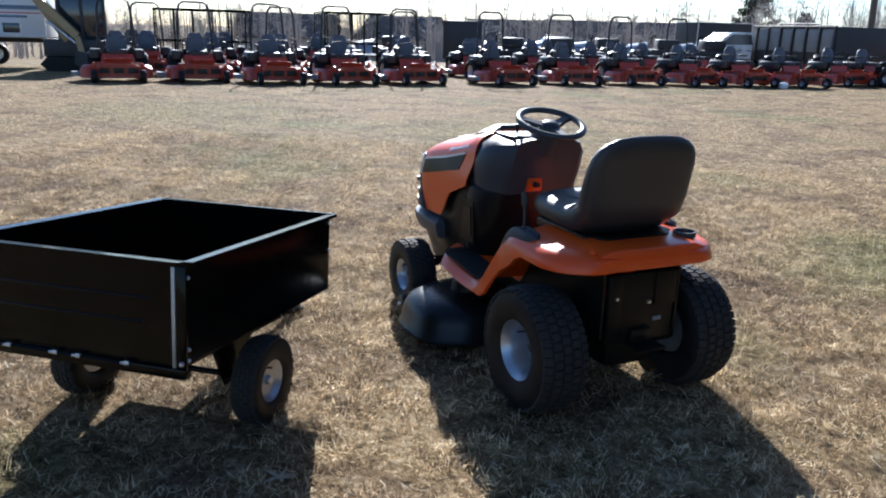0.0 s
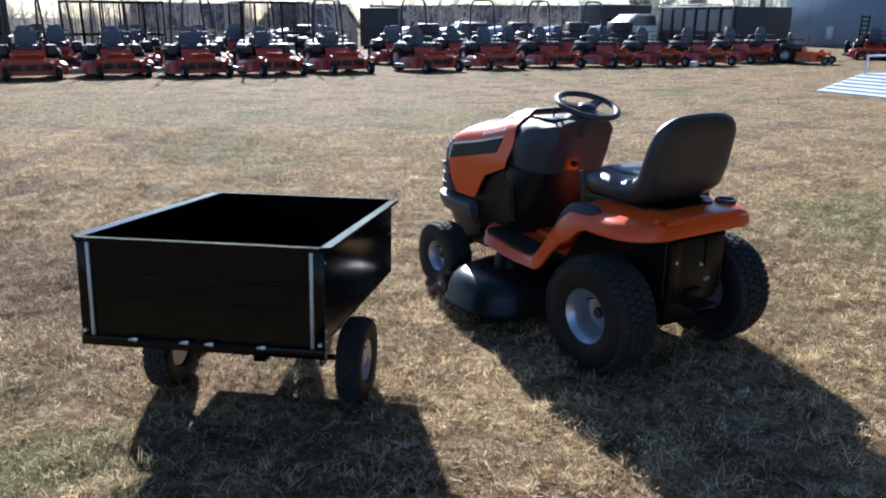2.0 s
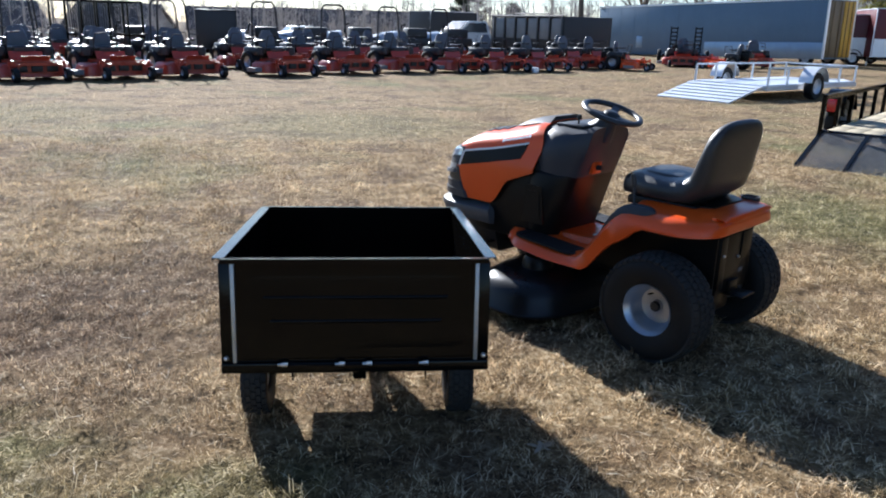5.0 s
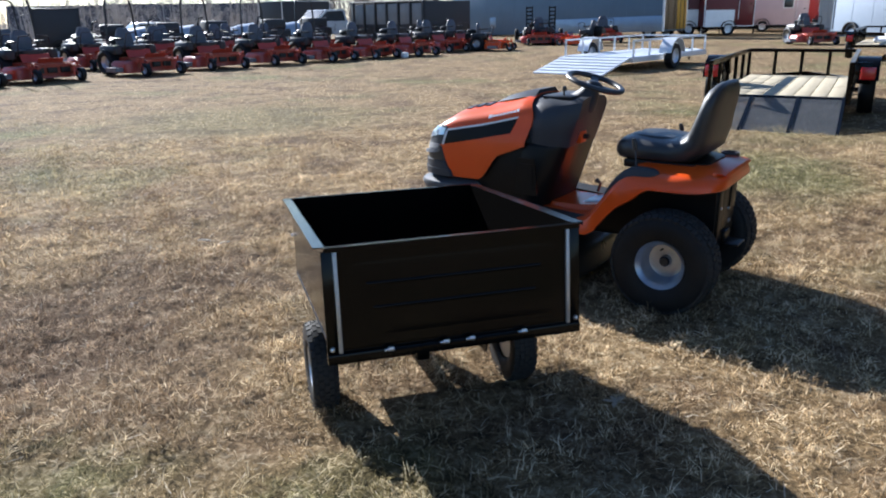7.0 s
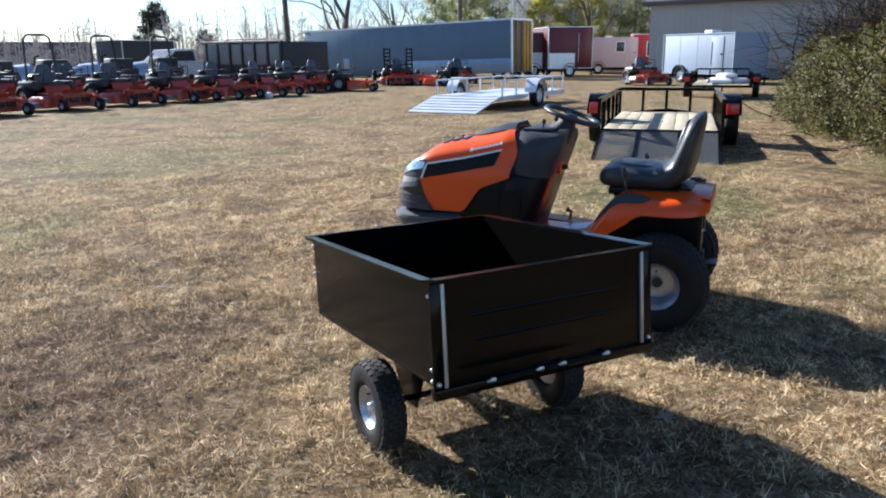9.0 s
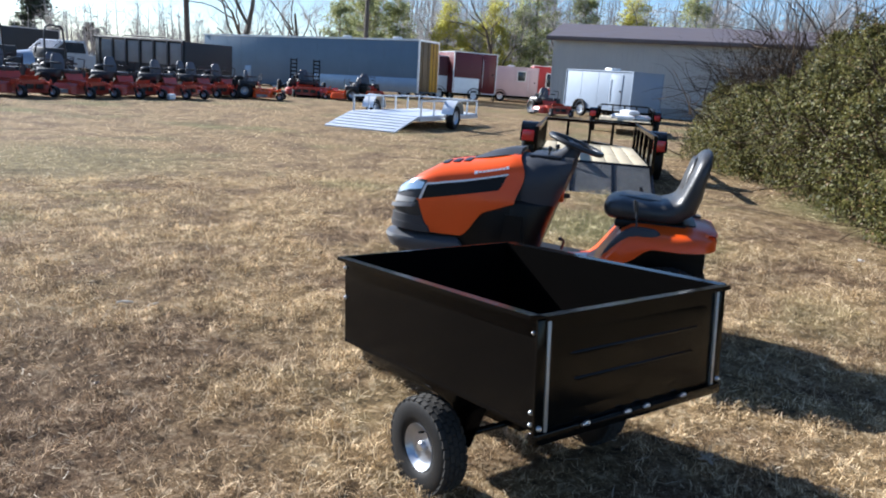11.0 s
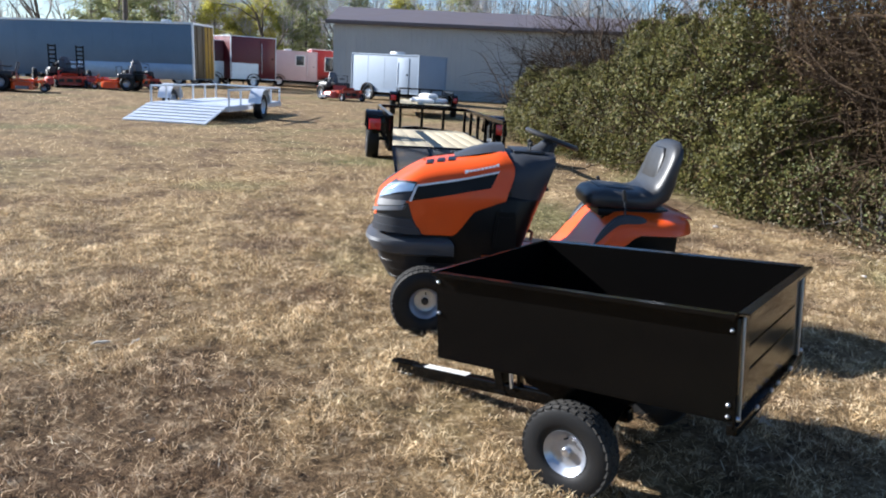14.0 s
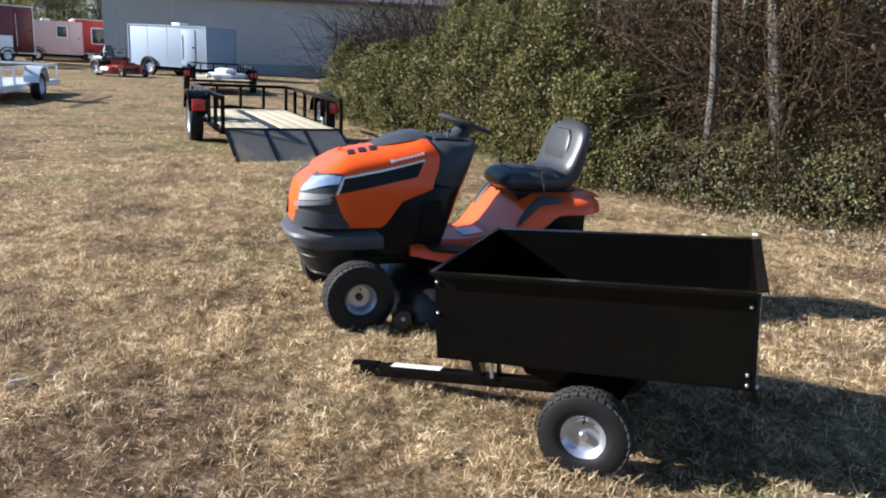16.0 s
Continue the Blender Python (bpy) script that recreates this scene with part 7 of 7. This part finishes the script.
def leafy_tree(seed, height, rx, clumps, per, size, mat, base=0.25):
    """A straight trunk with side limbs that end in loose clumps of small leaves."""
    rng = random.Random(seed)
    wood, fine, green = Build(), Build(), Build()
    pts = [Vector((0, 0, -0.3))]
    for k in range(6):
        pts.append(pts[-1] + Vector((rng.uniform(-0.12, 0.12), rng.uniform(-0.12, 0.12), height * 0.95 / 6)))
    wood.rod(pts, [height * 0.014 * (1 - 0.13 * k) for k in range(7)], 7)
    for _ in range(clumps):
        f = base + (1 - base) * rng.random() ** 0.9
        q = pts[0].lerp(pts[-1], f * 0.92)
        a = rng.uniform(0, 2 * math.pi)
        reach = rx * (1.05 - 0.75 * (f - base) / (1 - base)) * rng.uniform(0.35, 1.1)
        c = q + Vector((reach * math.cos(a), reach * math.sin(a), height * rng.uniform(0.0, 0.09)))
        fine.rod([q, q.lerp(c, 0.5) + Vector((0, 0, -0.1)), c], [0.05, 0.03, 0.012], 3)
        s = rng.uniform(0.45, 1.0) * rx * 0.34
        for _ in range(per):
            d = rand_dir(rng)
            p = c + Vector((d.x, d.y, d.z * 0.6)) * s * rng.random() ** 0.5
            green.leaf(p, rand_dir(rng), rand_dir(rng), size * rng.uniform(0.6, 1.4), size * rng.uniform(0.2, 0.4))
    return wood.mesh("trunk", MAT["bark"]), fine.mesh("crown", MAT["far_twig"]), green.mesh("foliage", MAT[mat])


def tree_thing(meshes, m, label, group):
    t = thing("tree", label, "tree", m, group)
    for nm, me in zip(("trunk", "crown", "foliage"), meshes):
        if me:
            ob = new(nm, me)
            ob.parent = t
    return t


def leaf_shell(seed, rx, ry, h, count, size, mat, density=0.35):
    """Leaves over and under the skin of an uneven shrub that reaches the ground."""
    rng = random.Random(seed)
    b = Build()
    off = Vector((seed * 3.1, seed * 1.7, 0))
    for _ in range(count):
        a, f = rng.uniform(0, 2 * math.pi), rng.random() ** 0.85
        prof = (1 - f ** 2.6) ** 0.5 * (0.86 + 0.14 * min(1.0, f * 4))
        d = Vector((math.cos(a), math.sin(a), f * h / rx))
        k = 1 + 0.30 * noise.noise(d * 1.5 + off) + 0.22 * noise.noise(d * 4.0 + off) + 0.12 * noise.noise(d * 10 + off)
        r = k * prof * (1 - density * rng.random() ** 1.6)
        p = Vector((d.x * rx * r, d.y * ry * r, max(0.02, h * f * (0.9 + 0.25 * noise.noise(d * 2.2 - off)))))
        out = (Vector((d.x, d.y, 0.4 + f)) + 0.9 * rand_dir(rng)).normalized()
        dr = (rand_dir(rng) + Vector((0, 0, -0.3))).normalized()
        if abs(dr.dot(out)) > 0.95:
            continue
        b.leaf(p, dr, out, size * rng.uniform(0.6, 1.4), size * rng.uniform(0.22, 0.4))
    return b.mesh("leaves", MAT[mat])


def twig_mass(seed, rx, ry, h, count, mat="twig", r0=0.008):
    rng = random.Random(seed)
    b = Build()
    for _ in range(count):
        a = rng.uniform(0, 2 * math.pi)
        q = rng.random() ** 0.5
        p = Vector((rx * q * math.cos(a), ry * q * math.sin(a), rng.uniform(0, h * 0.55)))
        d = (Vector((math.cos(a) * 0.35, math.sin(a) * 0.35, rng.uniform(0.1, 1.0))) + 0.7 * rand_dir(rng)).normalized()
        l = h * rng.uniform(0.2, 0.55)
        pts = [p]
        for k in range(4):
            d = (d + 0.35 * rand_dir(rng) + Vector((0, 0, -0.06 * k))).normalized()
            pts.append(pts[-1] + d * l / 4)
        r = r0 * rng.uniform(0.4, 1.3)
        b.rod(pts, [r, r * 0.85, r * 0.7, r * 0.5, r * 0.25], 3)
    return b.mesh("branches", MAT[mat])


def bush(kind, label, category, x, y, group, pieces, rng):
    t = thing(kind, label, category, pose(x, y, ground_z(x, y), 0, 0, rng.uniform(0, 360)), group)
    for nm, me in pieces:
        ob = new(nm, me)
        ob.parent = t
        tagged(ob, kind="stuff" if nm != "foliage" else "")
    return t


def build_hedge():
    green = [leaf_shell(s, 1.15, 1.0, h, 27000, 0.047, "leaf", 0.6) for s, h in ((11, 1.75), (12, 2.5), (13, 2.9))]
    wood = [twig_mass(s, 0.95, 0.85, h, 260, "twig", 0.010) for s, h in ((21, 1.7), (22, 2.4), (23, 2.8))]
    low = [leaf_shell(s, 0.9, 0.7, 1.0, 9000, 0.035, "leaf_mixed", 0.85) for s in (31, 32)]
    low_wood = twig_mass(33, 0.8, 0.6, 1.3, 120, "twig", 0.007)
    brown = [leaf_shell(s, 1.1, 1.0, h, 14000, 0.045, "leaf_brown", 0.9) for s, h in ((41, 3.6), (42, 4.6))]
    scrub = [twig_mass(s, 1.2, 1.1, h, 700, "twig", 0.006) for s, h in ((51, 3.6), (52, 4.6))]
    rng = random.Random(3)
    for x, y, k in ((10.7, 10.2, 0), (9.6, 9.1, 0), (8.8, 8.0, 0), (8.1, 6.9, 1), (7.2, 5.9, 1), (6.4, 4.9, 1), (5.6, 4.0, 0)):
        bush("shrub", "dense evergreen shrub with olive-green leaves, part of the hedge", "shrub", x, y, "hedge shrubs", (("foliage", green[k]), ("twig_growth", wood[k])), rng)
    for k, (x, y) in enumerate(((5.05, 3.25), (4.5, 2.3), (4.2, 1.3), (4.1, 0.3), (4.3, -0.7), (5.55, 3.8))):
        bush("low_shrub", "low straggling shrub with olive and dead brown leaves", "shrub", x, y, "thicket undergrowth", (("foliage", low[k % 2]), ("twig_growth", low_wood)), rng)
    thick = [(5.1, 1.9, 0), (4.9, 0.8, 0), (4.8, -0.4, 0), (5.8, 2.7, 0), (6.4, 3.6, 0), (5.9, 1.4, 1), (5.9, 0.0, 1), (7.3, 4.4, 0), (8.3, 5.4, 0), (9.3, 6.6, 0), (10.0, 8.0, 0), (10.9, 9.2, 0), (11.8, 10.4, 0), (7.2, 2.6, 1), (7.4, 0.6, 1), (8.8, 3.8, 1), (4.7, -1.6, 0), (6.0, -1.4, 1)]
    for x, y, k in thick:
        bush("thicket_bush", "leafless brown thicket bush with a few dead leaves", "bush", x, y, "brown thicket", (("twig_growth", scrub[k]), ("dead_growth", brown[k])) if y < 6 else (("twig_growth", scrub[k]),), rng)
    # leafless shrubs that arch over the hedge's far end
    limbs = [twig_mass(s, 1.0, 0.9, h, n, "twig", 0.013) for s, h, n in ((61, 3.2, 42), (62, 4.6, 60))]
    for x, y, k in ((10.6, 10.5, 0), (10.2, 8.7, 1), (9.2, 7.4, 1)):
        bush("bare_bush", "leafless shrub with long arching grey-brown limbs", "bush", x, y, "bare shrubs over the hedge", (("twig_growth", limbs[k]),), rng)
    # fallen limbs leaning out of the thicket
    for x, y, rz, seed in ((4.1, 2.5, 120, 71), (3.95, 1.9, 60, 72), (3.9, 1.2, 100, 73), (4.5, 3.0, 150, 74)):
        rg = random.Random(seed)
        b = Build()
        pts = [Vector((0, 0, 0.02))]
        d = Vector((1, 0, 0.45)).normalized()
        for k in range(6):
            d = (d + 0.28 * rand_dir(rg)).normalized()
            pts.append(pts[-1] + d * 0.15)
        b.rod(pts, [0.010, 0.009, 0.008, 0.007, 0.006, 0.005, 0.003], 5)
        for k in (2, 3, 4):
            q, dd = pts[k], (d + 0.9 * rand_dir(rg)).normalized()
            b.rod([q, q + dd * 0.16, q + dd * 0.3 + Vector((0, 0, 0.03))], [0.007, 0.005, 0.002], 4)
        ob = new("fallen_branch", b.mesh("fallen_branch", MAT["pale_bark"]))
        ob.matrix_world = pose(x, y, ground_z(x, y), 0, 0, rz)
        tagged(ob, "dead pale branch leaning out of the thicket", "branch", "fallen branches")
    # dry leaf litter along the foot
    rg = random.Random(81)
    b = Build()
    foot = [Vector((2.7, 0.2, 0)), Vector((3.35, 1.5, 0)), Vector((4.45, 2.95, 0)), Vector((6.2, 5.0, 0)), Vector((8.2, 7.9, 0))]
    for _ in range(4200):
        f = rg.random() ** 1.3 * 3.999
        p = foot[int(f)].lerp(foot[int(f) + 1], f % 1) + Vector((rg.gauss(0, 0.28), rg.gauss(0, 0.28), 0))
        p.z = ground_z(p.x, p.y) + rg.uniform(0.012, 0.04)
        b.leaf(p, rand_dir(rg), Vector((rg.uniform(-0.5, 0.5), rg.uniform(-0.5, 0.5), 1)).normalized(), rg.uniform(0.025, 0.06), rg.uniform(0.010, 0.02))
    tagged(new("leaf_litter", b.mesh("leaf_litter", MAT["litter_leaf"])), "pale dry leaf litter along the thicket's foot", "leaf litter", kind="stuff")
    # pale trunks inside the thicket
    for x, y, r, seed in ((4.6, 2.75, 0.058, 1), (4.38, 1.87, 0.092, 2), (5.3, 2.45, 0.05, 5), (5.2, 0.2, 0.06, 3), (7.0, 4.7, 0.06, 4)):
        rg = random.Random(seed)
        b = Build()
        p, d = Vector((0, 0, -0.2)), Vector((rg.uniform(-0.08, 0.08), rg.uniform(-0.08, 0.08), 1)).normalized()
        pts = [p]
        for k in range(9):
            d = (d + 0.10 * rand_dir(rg)).normalized()
            pts.append(pts[-1] + d * 0.8)
        b.rod(pts, [r * (1 - 0.07 * k) for k in range(10)], 10)
        t = thing("slender_tree", "slender pale-barked tree standing in the thicket", "tree", pose(x, y, ground_z(x, y)), "thicket trees")
        ob = new("trunk", b.mesh("trunk", MAT["pale_bark"]))
        ob.parent = t
        c = Build()
        for k in range(14):
            q = pts[rg.randint(2, 9)]
            dd = (rand_dir(rg) + Vector((0, 0, 0.3))).normalized()
            pp = [q]
            for j in range(4):
                dd = (dd + 0.3 * rand_dir(rg)).normalized()
                pp.append(pp[-1] + dd * 0.35)
            c.rod(pp, [0.016, 0.013, 0.01, 0.007, 0.004], 4)
        ob = tagged(new("twig_growth", c.mesh("twig_growth", MAT["twig"])), kind="stuff")
        ob.parent = t


build_hedge()


def build_trees():
    bare = [tree_meshes(s, h, sp, 5, 3) for s, h, sp in ((1, 13, 0.75), (2, 15, 0.6), (3, 12, 0.9), (4, 14, 0.7))]
    leafy = [leafy_tree(7, 9.5, 2.8, 95, 75, 0.20, "leaf_far", 0.12), leafy_tree(8, 9.0, 2.5, 110, 80, 0.18, "leaf_yellow", 0.10), leafy_tree(9, 12.0, 2.6, 95, 70, 0.20, "leaf_far", 0.2)]
    low = [tree_meshes(s, 8, 0.95, 3, 4) for s in (9, 10)]
    conifer = leafy_tree(12, 8.0, 2.4, 60, 90, 0.26, "leaf_dark", 0.15)
    rng = random.Random(8)

    def place(kind, x, y, s, label, group, sink=0.0):
        tree_thing(kind, pose(x, y, ground_z(x, y) - sink, 0, 0, rng.uniform(0, 360)) @ Matrix.Diagonal((s, s, s, 1)), label, group)

    bl = "tall leafless deciduous tree with fine twigs coloured pale for haze"
    # behind the long trailer and the shed
    for k in range(13):
        f = k / 12
        a = radians(68 - 54 * f)
        d = rng.uniform(66, 92)
        place(bare[k % 4], -4 + d * math.cos(a), 1.3 + d * math.sin(a), rng.uniform(0.75, 1.1), bl, "bare trees behind the lot")
    place(bare[1], 18.1, 59.2, 1.1, bl, "bare trees behind the lot")
    place(bare[3], 26.6, 66.0, 1.0, bl, "bare trees behind the lot")
    fl = "tree with thin yellow-green foliage behind the trailers"
    for x, y, s, k in ((29.2, 63.0, 0.85, 0), (32.2, 64.0, 1.0, 2), (34.0, 67.0, 1.1, 2), (36.5, 66.0, 0.95, 0), (39.5, 61.0, 1.0, 1), (41.6, 60.0, 0.8, 1), (43.2, 59.0, 1.05, 1), (45.6, 58.0, 0.95, 0), (48.0, 58.5, 1.15, 2), (51.5, 55.0, 1.2, 0), (55.0, 52.0, 1.2, 1), (59.0, 48.0, 1.2, 0)):
        place(leafy[k], x, y, s, fl, "leafy trees behind the lot")
    # low growth beyond the mower rows
    for k in range(30):
        a = radians(74 + 62 * (k + rng.random()) / 30)
        d = rng.uniform(95, 135)
        place(low[k % 2], d * math.cos(a), d * math.sin(a), rng.uniform(0.7, 1.2), "low leafless tree on the far slope", "far slope trees")

    # closed woods: small trees whose twigs run into one another
    def woods(name, a0, a1, d0, d1, h0, h1, count, label, wide):
        b = Build()
        for _ in range(count):
            a, d = radians(rng.uniform(a0, a1)), rng.uniform(d0, d1)
            x, y = -2 + d * math.cos(a), 1 + d * math.sin(a)
            h = rng.uniform(h0, h1) * (1 + 0.4 * noise.noise((x * 0.07, y * 0.07, 3.0)))
            foot = Vector((x, y, ground_z(x, y) - 0.2))
            lean = Vector((rng.uniform(-0.08, 0.08), rng.uniform(-0.08, 0.08), 1)) * h
            b.rod([foot, foot + lean * 0.55, foot + lean], [wide * 1.6, wide, wide * 0.3], 3)
            for _ in range(13):
                f = rng.uniform(0.2, 0.95)
                p = foot + lean * f
                dd = (Vector((0, 0, rng.uniform(0.3, 1.0))) + 0.9 * rand_dir(rng)).normalized()
                q = p + dd * h * 0.32 * (1.15 - f)
                b.rod([p, q], [wide * 0.5, wide * 0.22], 3)
                for _ in range(2):
                    w = p.lerp(q, rng.uniform(0.3, 1.0))
                    b.rod([w, w + (dd + 0.9 * rand_dir(rng)).normalized() * h * 0.14], [wide * 0.28, wide * 0.14], 3)
        # the pale twig colour carries the haze over the woods
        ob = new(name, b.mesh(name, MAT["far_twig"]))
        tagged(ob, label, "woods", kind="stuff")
    woods("far_woods", 66, 146, 78, 150, 5.0, 8.0, 900, "leafless woods closing the far slope, coloured pale grey for haze", 0.065)
    woods("near_woods", 8, 62, 82, 112, 9.0, 15.0, 600, "leafless woods behind the trailers, coloured pale grey for haze", 0.07)
    place(conifer, 12.0, 117.0, 1.5, "dark evergreen tree beyond the dump trailer", "evergreens")
    place(conifer, 17.5, 108.0, 0.9, "dark evergreen tree beyond the dump trailer", "evergreens")


build_trees()


# ---------------------------------------------------------------- grass and litter
def blade_mesh(name, xs, ys, lens, wids, seed, material, up=(8, 38), lift=0.0):
    rng = np.random.default_rng(seed)
    n = len(xs)
    zs = np.array([ground_z(x, y) for x, y in zip(xs, ys)]) if n < 60000 else None
    if zs is None:
        zz = {}
        zs = np.empty(n)
        gx, gy = np.round(xs * 4).astype(int), np.round(ys * 4).astype(int)
        for i in range(n):
            k = (gx[i], gy[i])
            if k not in zz:
                zz[k] = ground_z(k[0] / 4, k[1] / 4)
            zs[i] = zz[k]
    az = rng.uniform(0, 2 * np.pi, n)
    el = np.radians(rng.uniform(*up, n))
    d = np.stack([np.cos(az) * np.cos(el), np.sin(az) * np.cos(el), np.sin(el)], 1)
    side = np.stack([-np.sin(az), np.cos(az), rng.uniform(-0.5, 0.5, n)], 1)
    side /= np.linalg.norm(side, axis=1, keepdims=True)
    p = np.stack([xs, ys, zs + lift + rng.uniform(-0.004, 0.006, n)], 1)
    w = wids[:, None] * 0.5
    mid = p + d * lens[:, None] * 0.55
    tip = p + d * lens[:, None] + np.stack([rng.normal(0, 0.15, n), rng.normal(0, 0.15, n), -rng.uniform(0.0, 0.5, n) * np.sin(el)], 1) * lens[:, None]
    tip[:, 2] = np.maximum(tip[:, 2], zs + 0.002)
    v = np.stack([p - side * w, p + side * w, mid + side * w * 0.8, mid - side * w * 0.8, tip], 1).reshape(-1, 3)
    me = bpy.data.meshes.new(name)
    me.vertices.add(5 * n)
    me.vertices.foreach_set("co", v.astype(np.float32).ravel())
    me.loops.add(7 * n)
    base = (np.arange(n) * 5)[:, None]
    me.loops.foreach_set("vertex_index", (base + np.array([0, 1, 2, 3, 3, 2, 4])).astype(np.int32).ravel())
    me.polygons.add(2 * n)
    st = (np.arange(n) * 7)[:, None] + np.array([0, 4])
    me.polygons.foreach_set("loop_start", st.astype(np.int32).ravel())
    me.update(calc_edges=True)
    me.validate()
    me.materials.append(material)
    return new(name, me)


def build_grass():
    rng = np.random.default_rng(4)
    # thick near the walk, thinner with distance
    n = 800000
    x = rng.uniform(-6.5, 4.2, n)
    y = rng.uniform(0.2, 9.5, n)
    clump = np.zeros(n)
    for f in (7, 11, 17, 26, 39, 55, 70):
        for _ in range(3):
            a, ph = rng.uniform(0, np.pi), rng.uniform(0, 6.3)
            clump += np.sin(f * (x * np.cos(a) + y * np.sin(a)) + ph) / 3.2
    d = np.maximum(0.0, np.hypot(x + 2.4, y - 2.9) - 0.6)
    keep = rng.random(n) < np.clip(1.25 - d / 8.0, 0.25, 1.0) * np.clip(0.66 + 0.36 * clump, 0.12, 1.0)
    x, y, clump = x[keep], y[keep], clump[keep]
    L = rng.uniform(0.014, 0.056, len(x)) * np.clip(1 + 0.32 * clump, 0.55, 1.7)
    ob = blade_mesh("dry_grass", x, y, L, rng.uniform(0.0012, 0.0036, len(x)), 5, MAT["blade"], (4, 64), np.clip(0.007 + 0.011 * clump, 0.0, 0.026))
    tagged(ob, "short dry straw-coloured grass blades matted on the lot", "grass", kind="stuff")
    n = 100000
    a = rng.uniform(radians(15), radians(135), n)
    r = 8 + 22 * rng.random(n) ** 0.8
    x, y = -1.5 + r * np.cos(a), 1.0 + r * np.sin(a)
    ob = blade_mesh("far_dry_grass", x, y, rng.uniform(0.03, 0.07, n), rng.uniform(0.004, 0.009, n), 6, MAT["blade"], (10, 40))
    tagged(ob, "short dry grass farther across the lot", "grass", kind="stuff")
    # loose stems lying flat on the mat
    n = 9000
    x, y = rng.uniform(-6.5, 4.2, n), rng.uniform(0.4, 8.0, n)
    ob = blade_mesh("loose_straw", x, y, rng.uniform(0.03, 0.085, n), rng.uniform(0.0020, 0.0040, n), 8, MAT["straw"], (2, 22), 0.014)
    tagged(ob, "loose bleached straw stems scattered on the grass", "straw", kind="stuff")
    # tufts standing at the thicket's foot
    n = 2600
    k = np.round(rng.random(n) * 26) / 26 + rng.normal(0, 0.008, n)
    off = 0.45 * np.sin(k * 41.0) + rng.normal(0, 0.14, n)
    x, y = 3.5 + 4.8 * k + off * 0.79, 1.0 + 6.2 * k - off * 0.61
    ob = blade_mesh("tall_dry_grass", x, y, rng.uniform(0.05, 0.24, n) * (0.55 + 0.6 * np.sin(k * 67.0) ** 2), rng.uniform(0.003, 0.005, n), 7, MAT["blade"], (35, 85))
    tagged(ob, "taller dry grass along the thicket's foot", "grass", kind="stuff")


build_grass()


def dead_leaf(x, y, size, rz, mat, label):
    b = Build()
    z = ground_z(x, y) + 0.028
    pts = []
    for k in range(22):
        a = 2 * math.pi * k / 22
        r = size * (0.62 + 0.38 * math.cos(5 * a)) * (1.0 if abs(math.sin(a)) < 0.6 else 0.7)
        pts.append(Vector((r * math.cos(a), r * math.sin(a), 0.003 * math.sin(3 * a) + 0.06 * r)))
    bm = bmesh.new()
    c = bm.verts.new((0, 0, 0))
    c2 = bm.verts.new((0, 0, -0.0015))
    vs = [bm.verts.new(p) for p in pts]
    lo = [bm.verts.new(p - Vector((0, 0, 0.0015))) for p in pts]
    for i in range(22):
        j = (i + 1) % 22
        bm.faces.new((c, vs[i], vs[j]))
        bm.faces.new((c2, lo[j], lo[i]))
        bm.faces.new((vs[i], lo[i], lo[j], vs[j]))
    ob = mesh_ob("dead_leaf", bm, MAT[mat])
    ob.matrix_world = pose(x, y, z, 0, 0, rz)
    return tagged(ob, label, "leaf", "fallen leaves")


dead_leaf(-0.89, 2.45, 0.06, 20, "leaf_dead", "curled pale brown oak leaf on the grass")
rng_l = random.Random(12)
for k in range(36):
    dead_leaf(rng_l.uniform(-5.5, 2.5), rng_l.uniform(1.2, 8.5), rng_l.uniform(0.012, 0.026), rng_l.uniform(0, 360), "leaf_dead", "small fallen leaf lying on the grass")
for lx, ly, lr in ((-2.33, 5.03, 30), (-2.46, 5.12, -20)):
    bm = bmesh.new()
    tube(bm, [(-0.042, 0, 0.0), (-0.014, 0.008, 0.004), (0.02, -0.003, 0.004), (0.045, 0.006, 0.0)], [0.003, 0.005, 0.006, 0.003], 6)
    s = mesh_ob("twig", bm, MAT["bleached"])
    s.matrix_world = pose(lx, ly, ground_z(lx, ly) + 0.016, 0, 0, lr)
    tagged(s, "short bleached twig lying on the grass", "twig", "twigs")
for lx, ly, sz in ((3.05, 2.15, 0.035), (2.75, 2.6, 0.022), (3.9, 4.2, 0.03)):
    bm = bmesh.new()
    bmesh.ops.create_icosphere(bm, subdivisions=3, radius=sz)
    for v in bm.verts:
        v.co += v.co.normalized() * sz * 0.5 * noise.noise(v.co * 25)
        v.co.z *= 0.4
    s = mesh_ob("plastic_scrap", bm, MAT["white"], 20)
    s.matrix_world = pose(lx, ly, ground_z(lx, ly) + sz * 0.3)
    tagged(s, "crumpled white plastic scrap on the grass", "litter", "litter")
bm = bmesh.new()
box(bm, -0.12, 0.12, -0.10, 0.10, 0.0, 0.20, 0.05)
s = mesh_ob("white_jug", bm, MAT["white"])
s.matrix_world = pose(4.1, 27.15, ground_z(4.1, 27.15), 0, 0, 20)
tagged(s, "small white plastic jug standing on the grass", "jug")
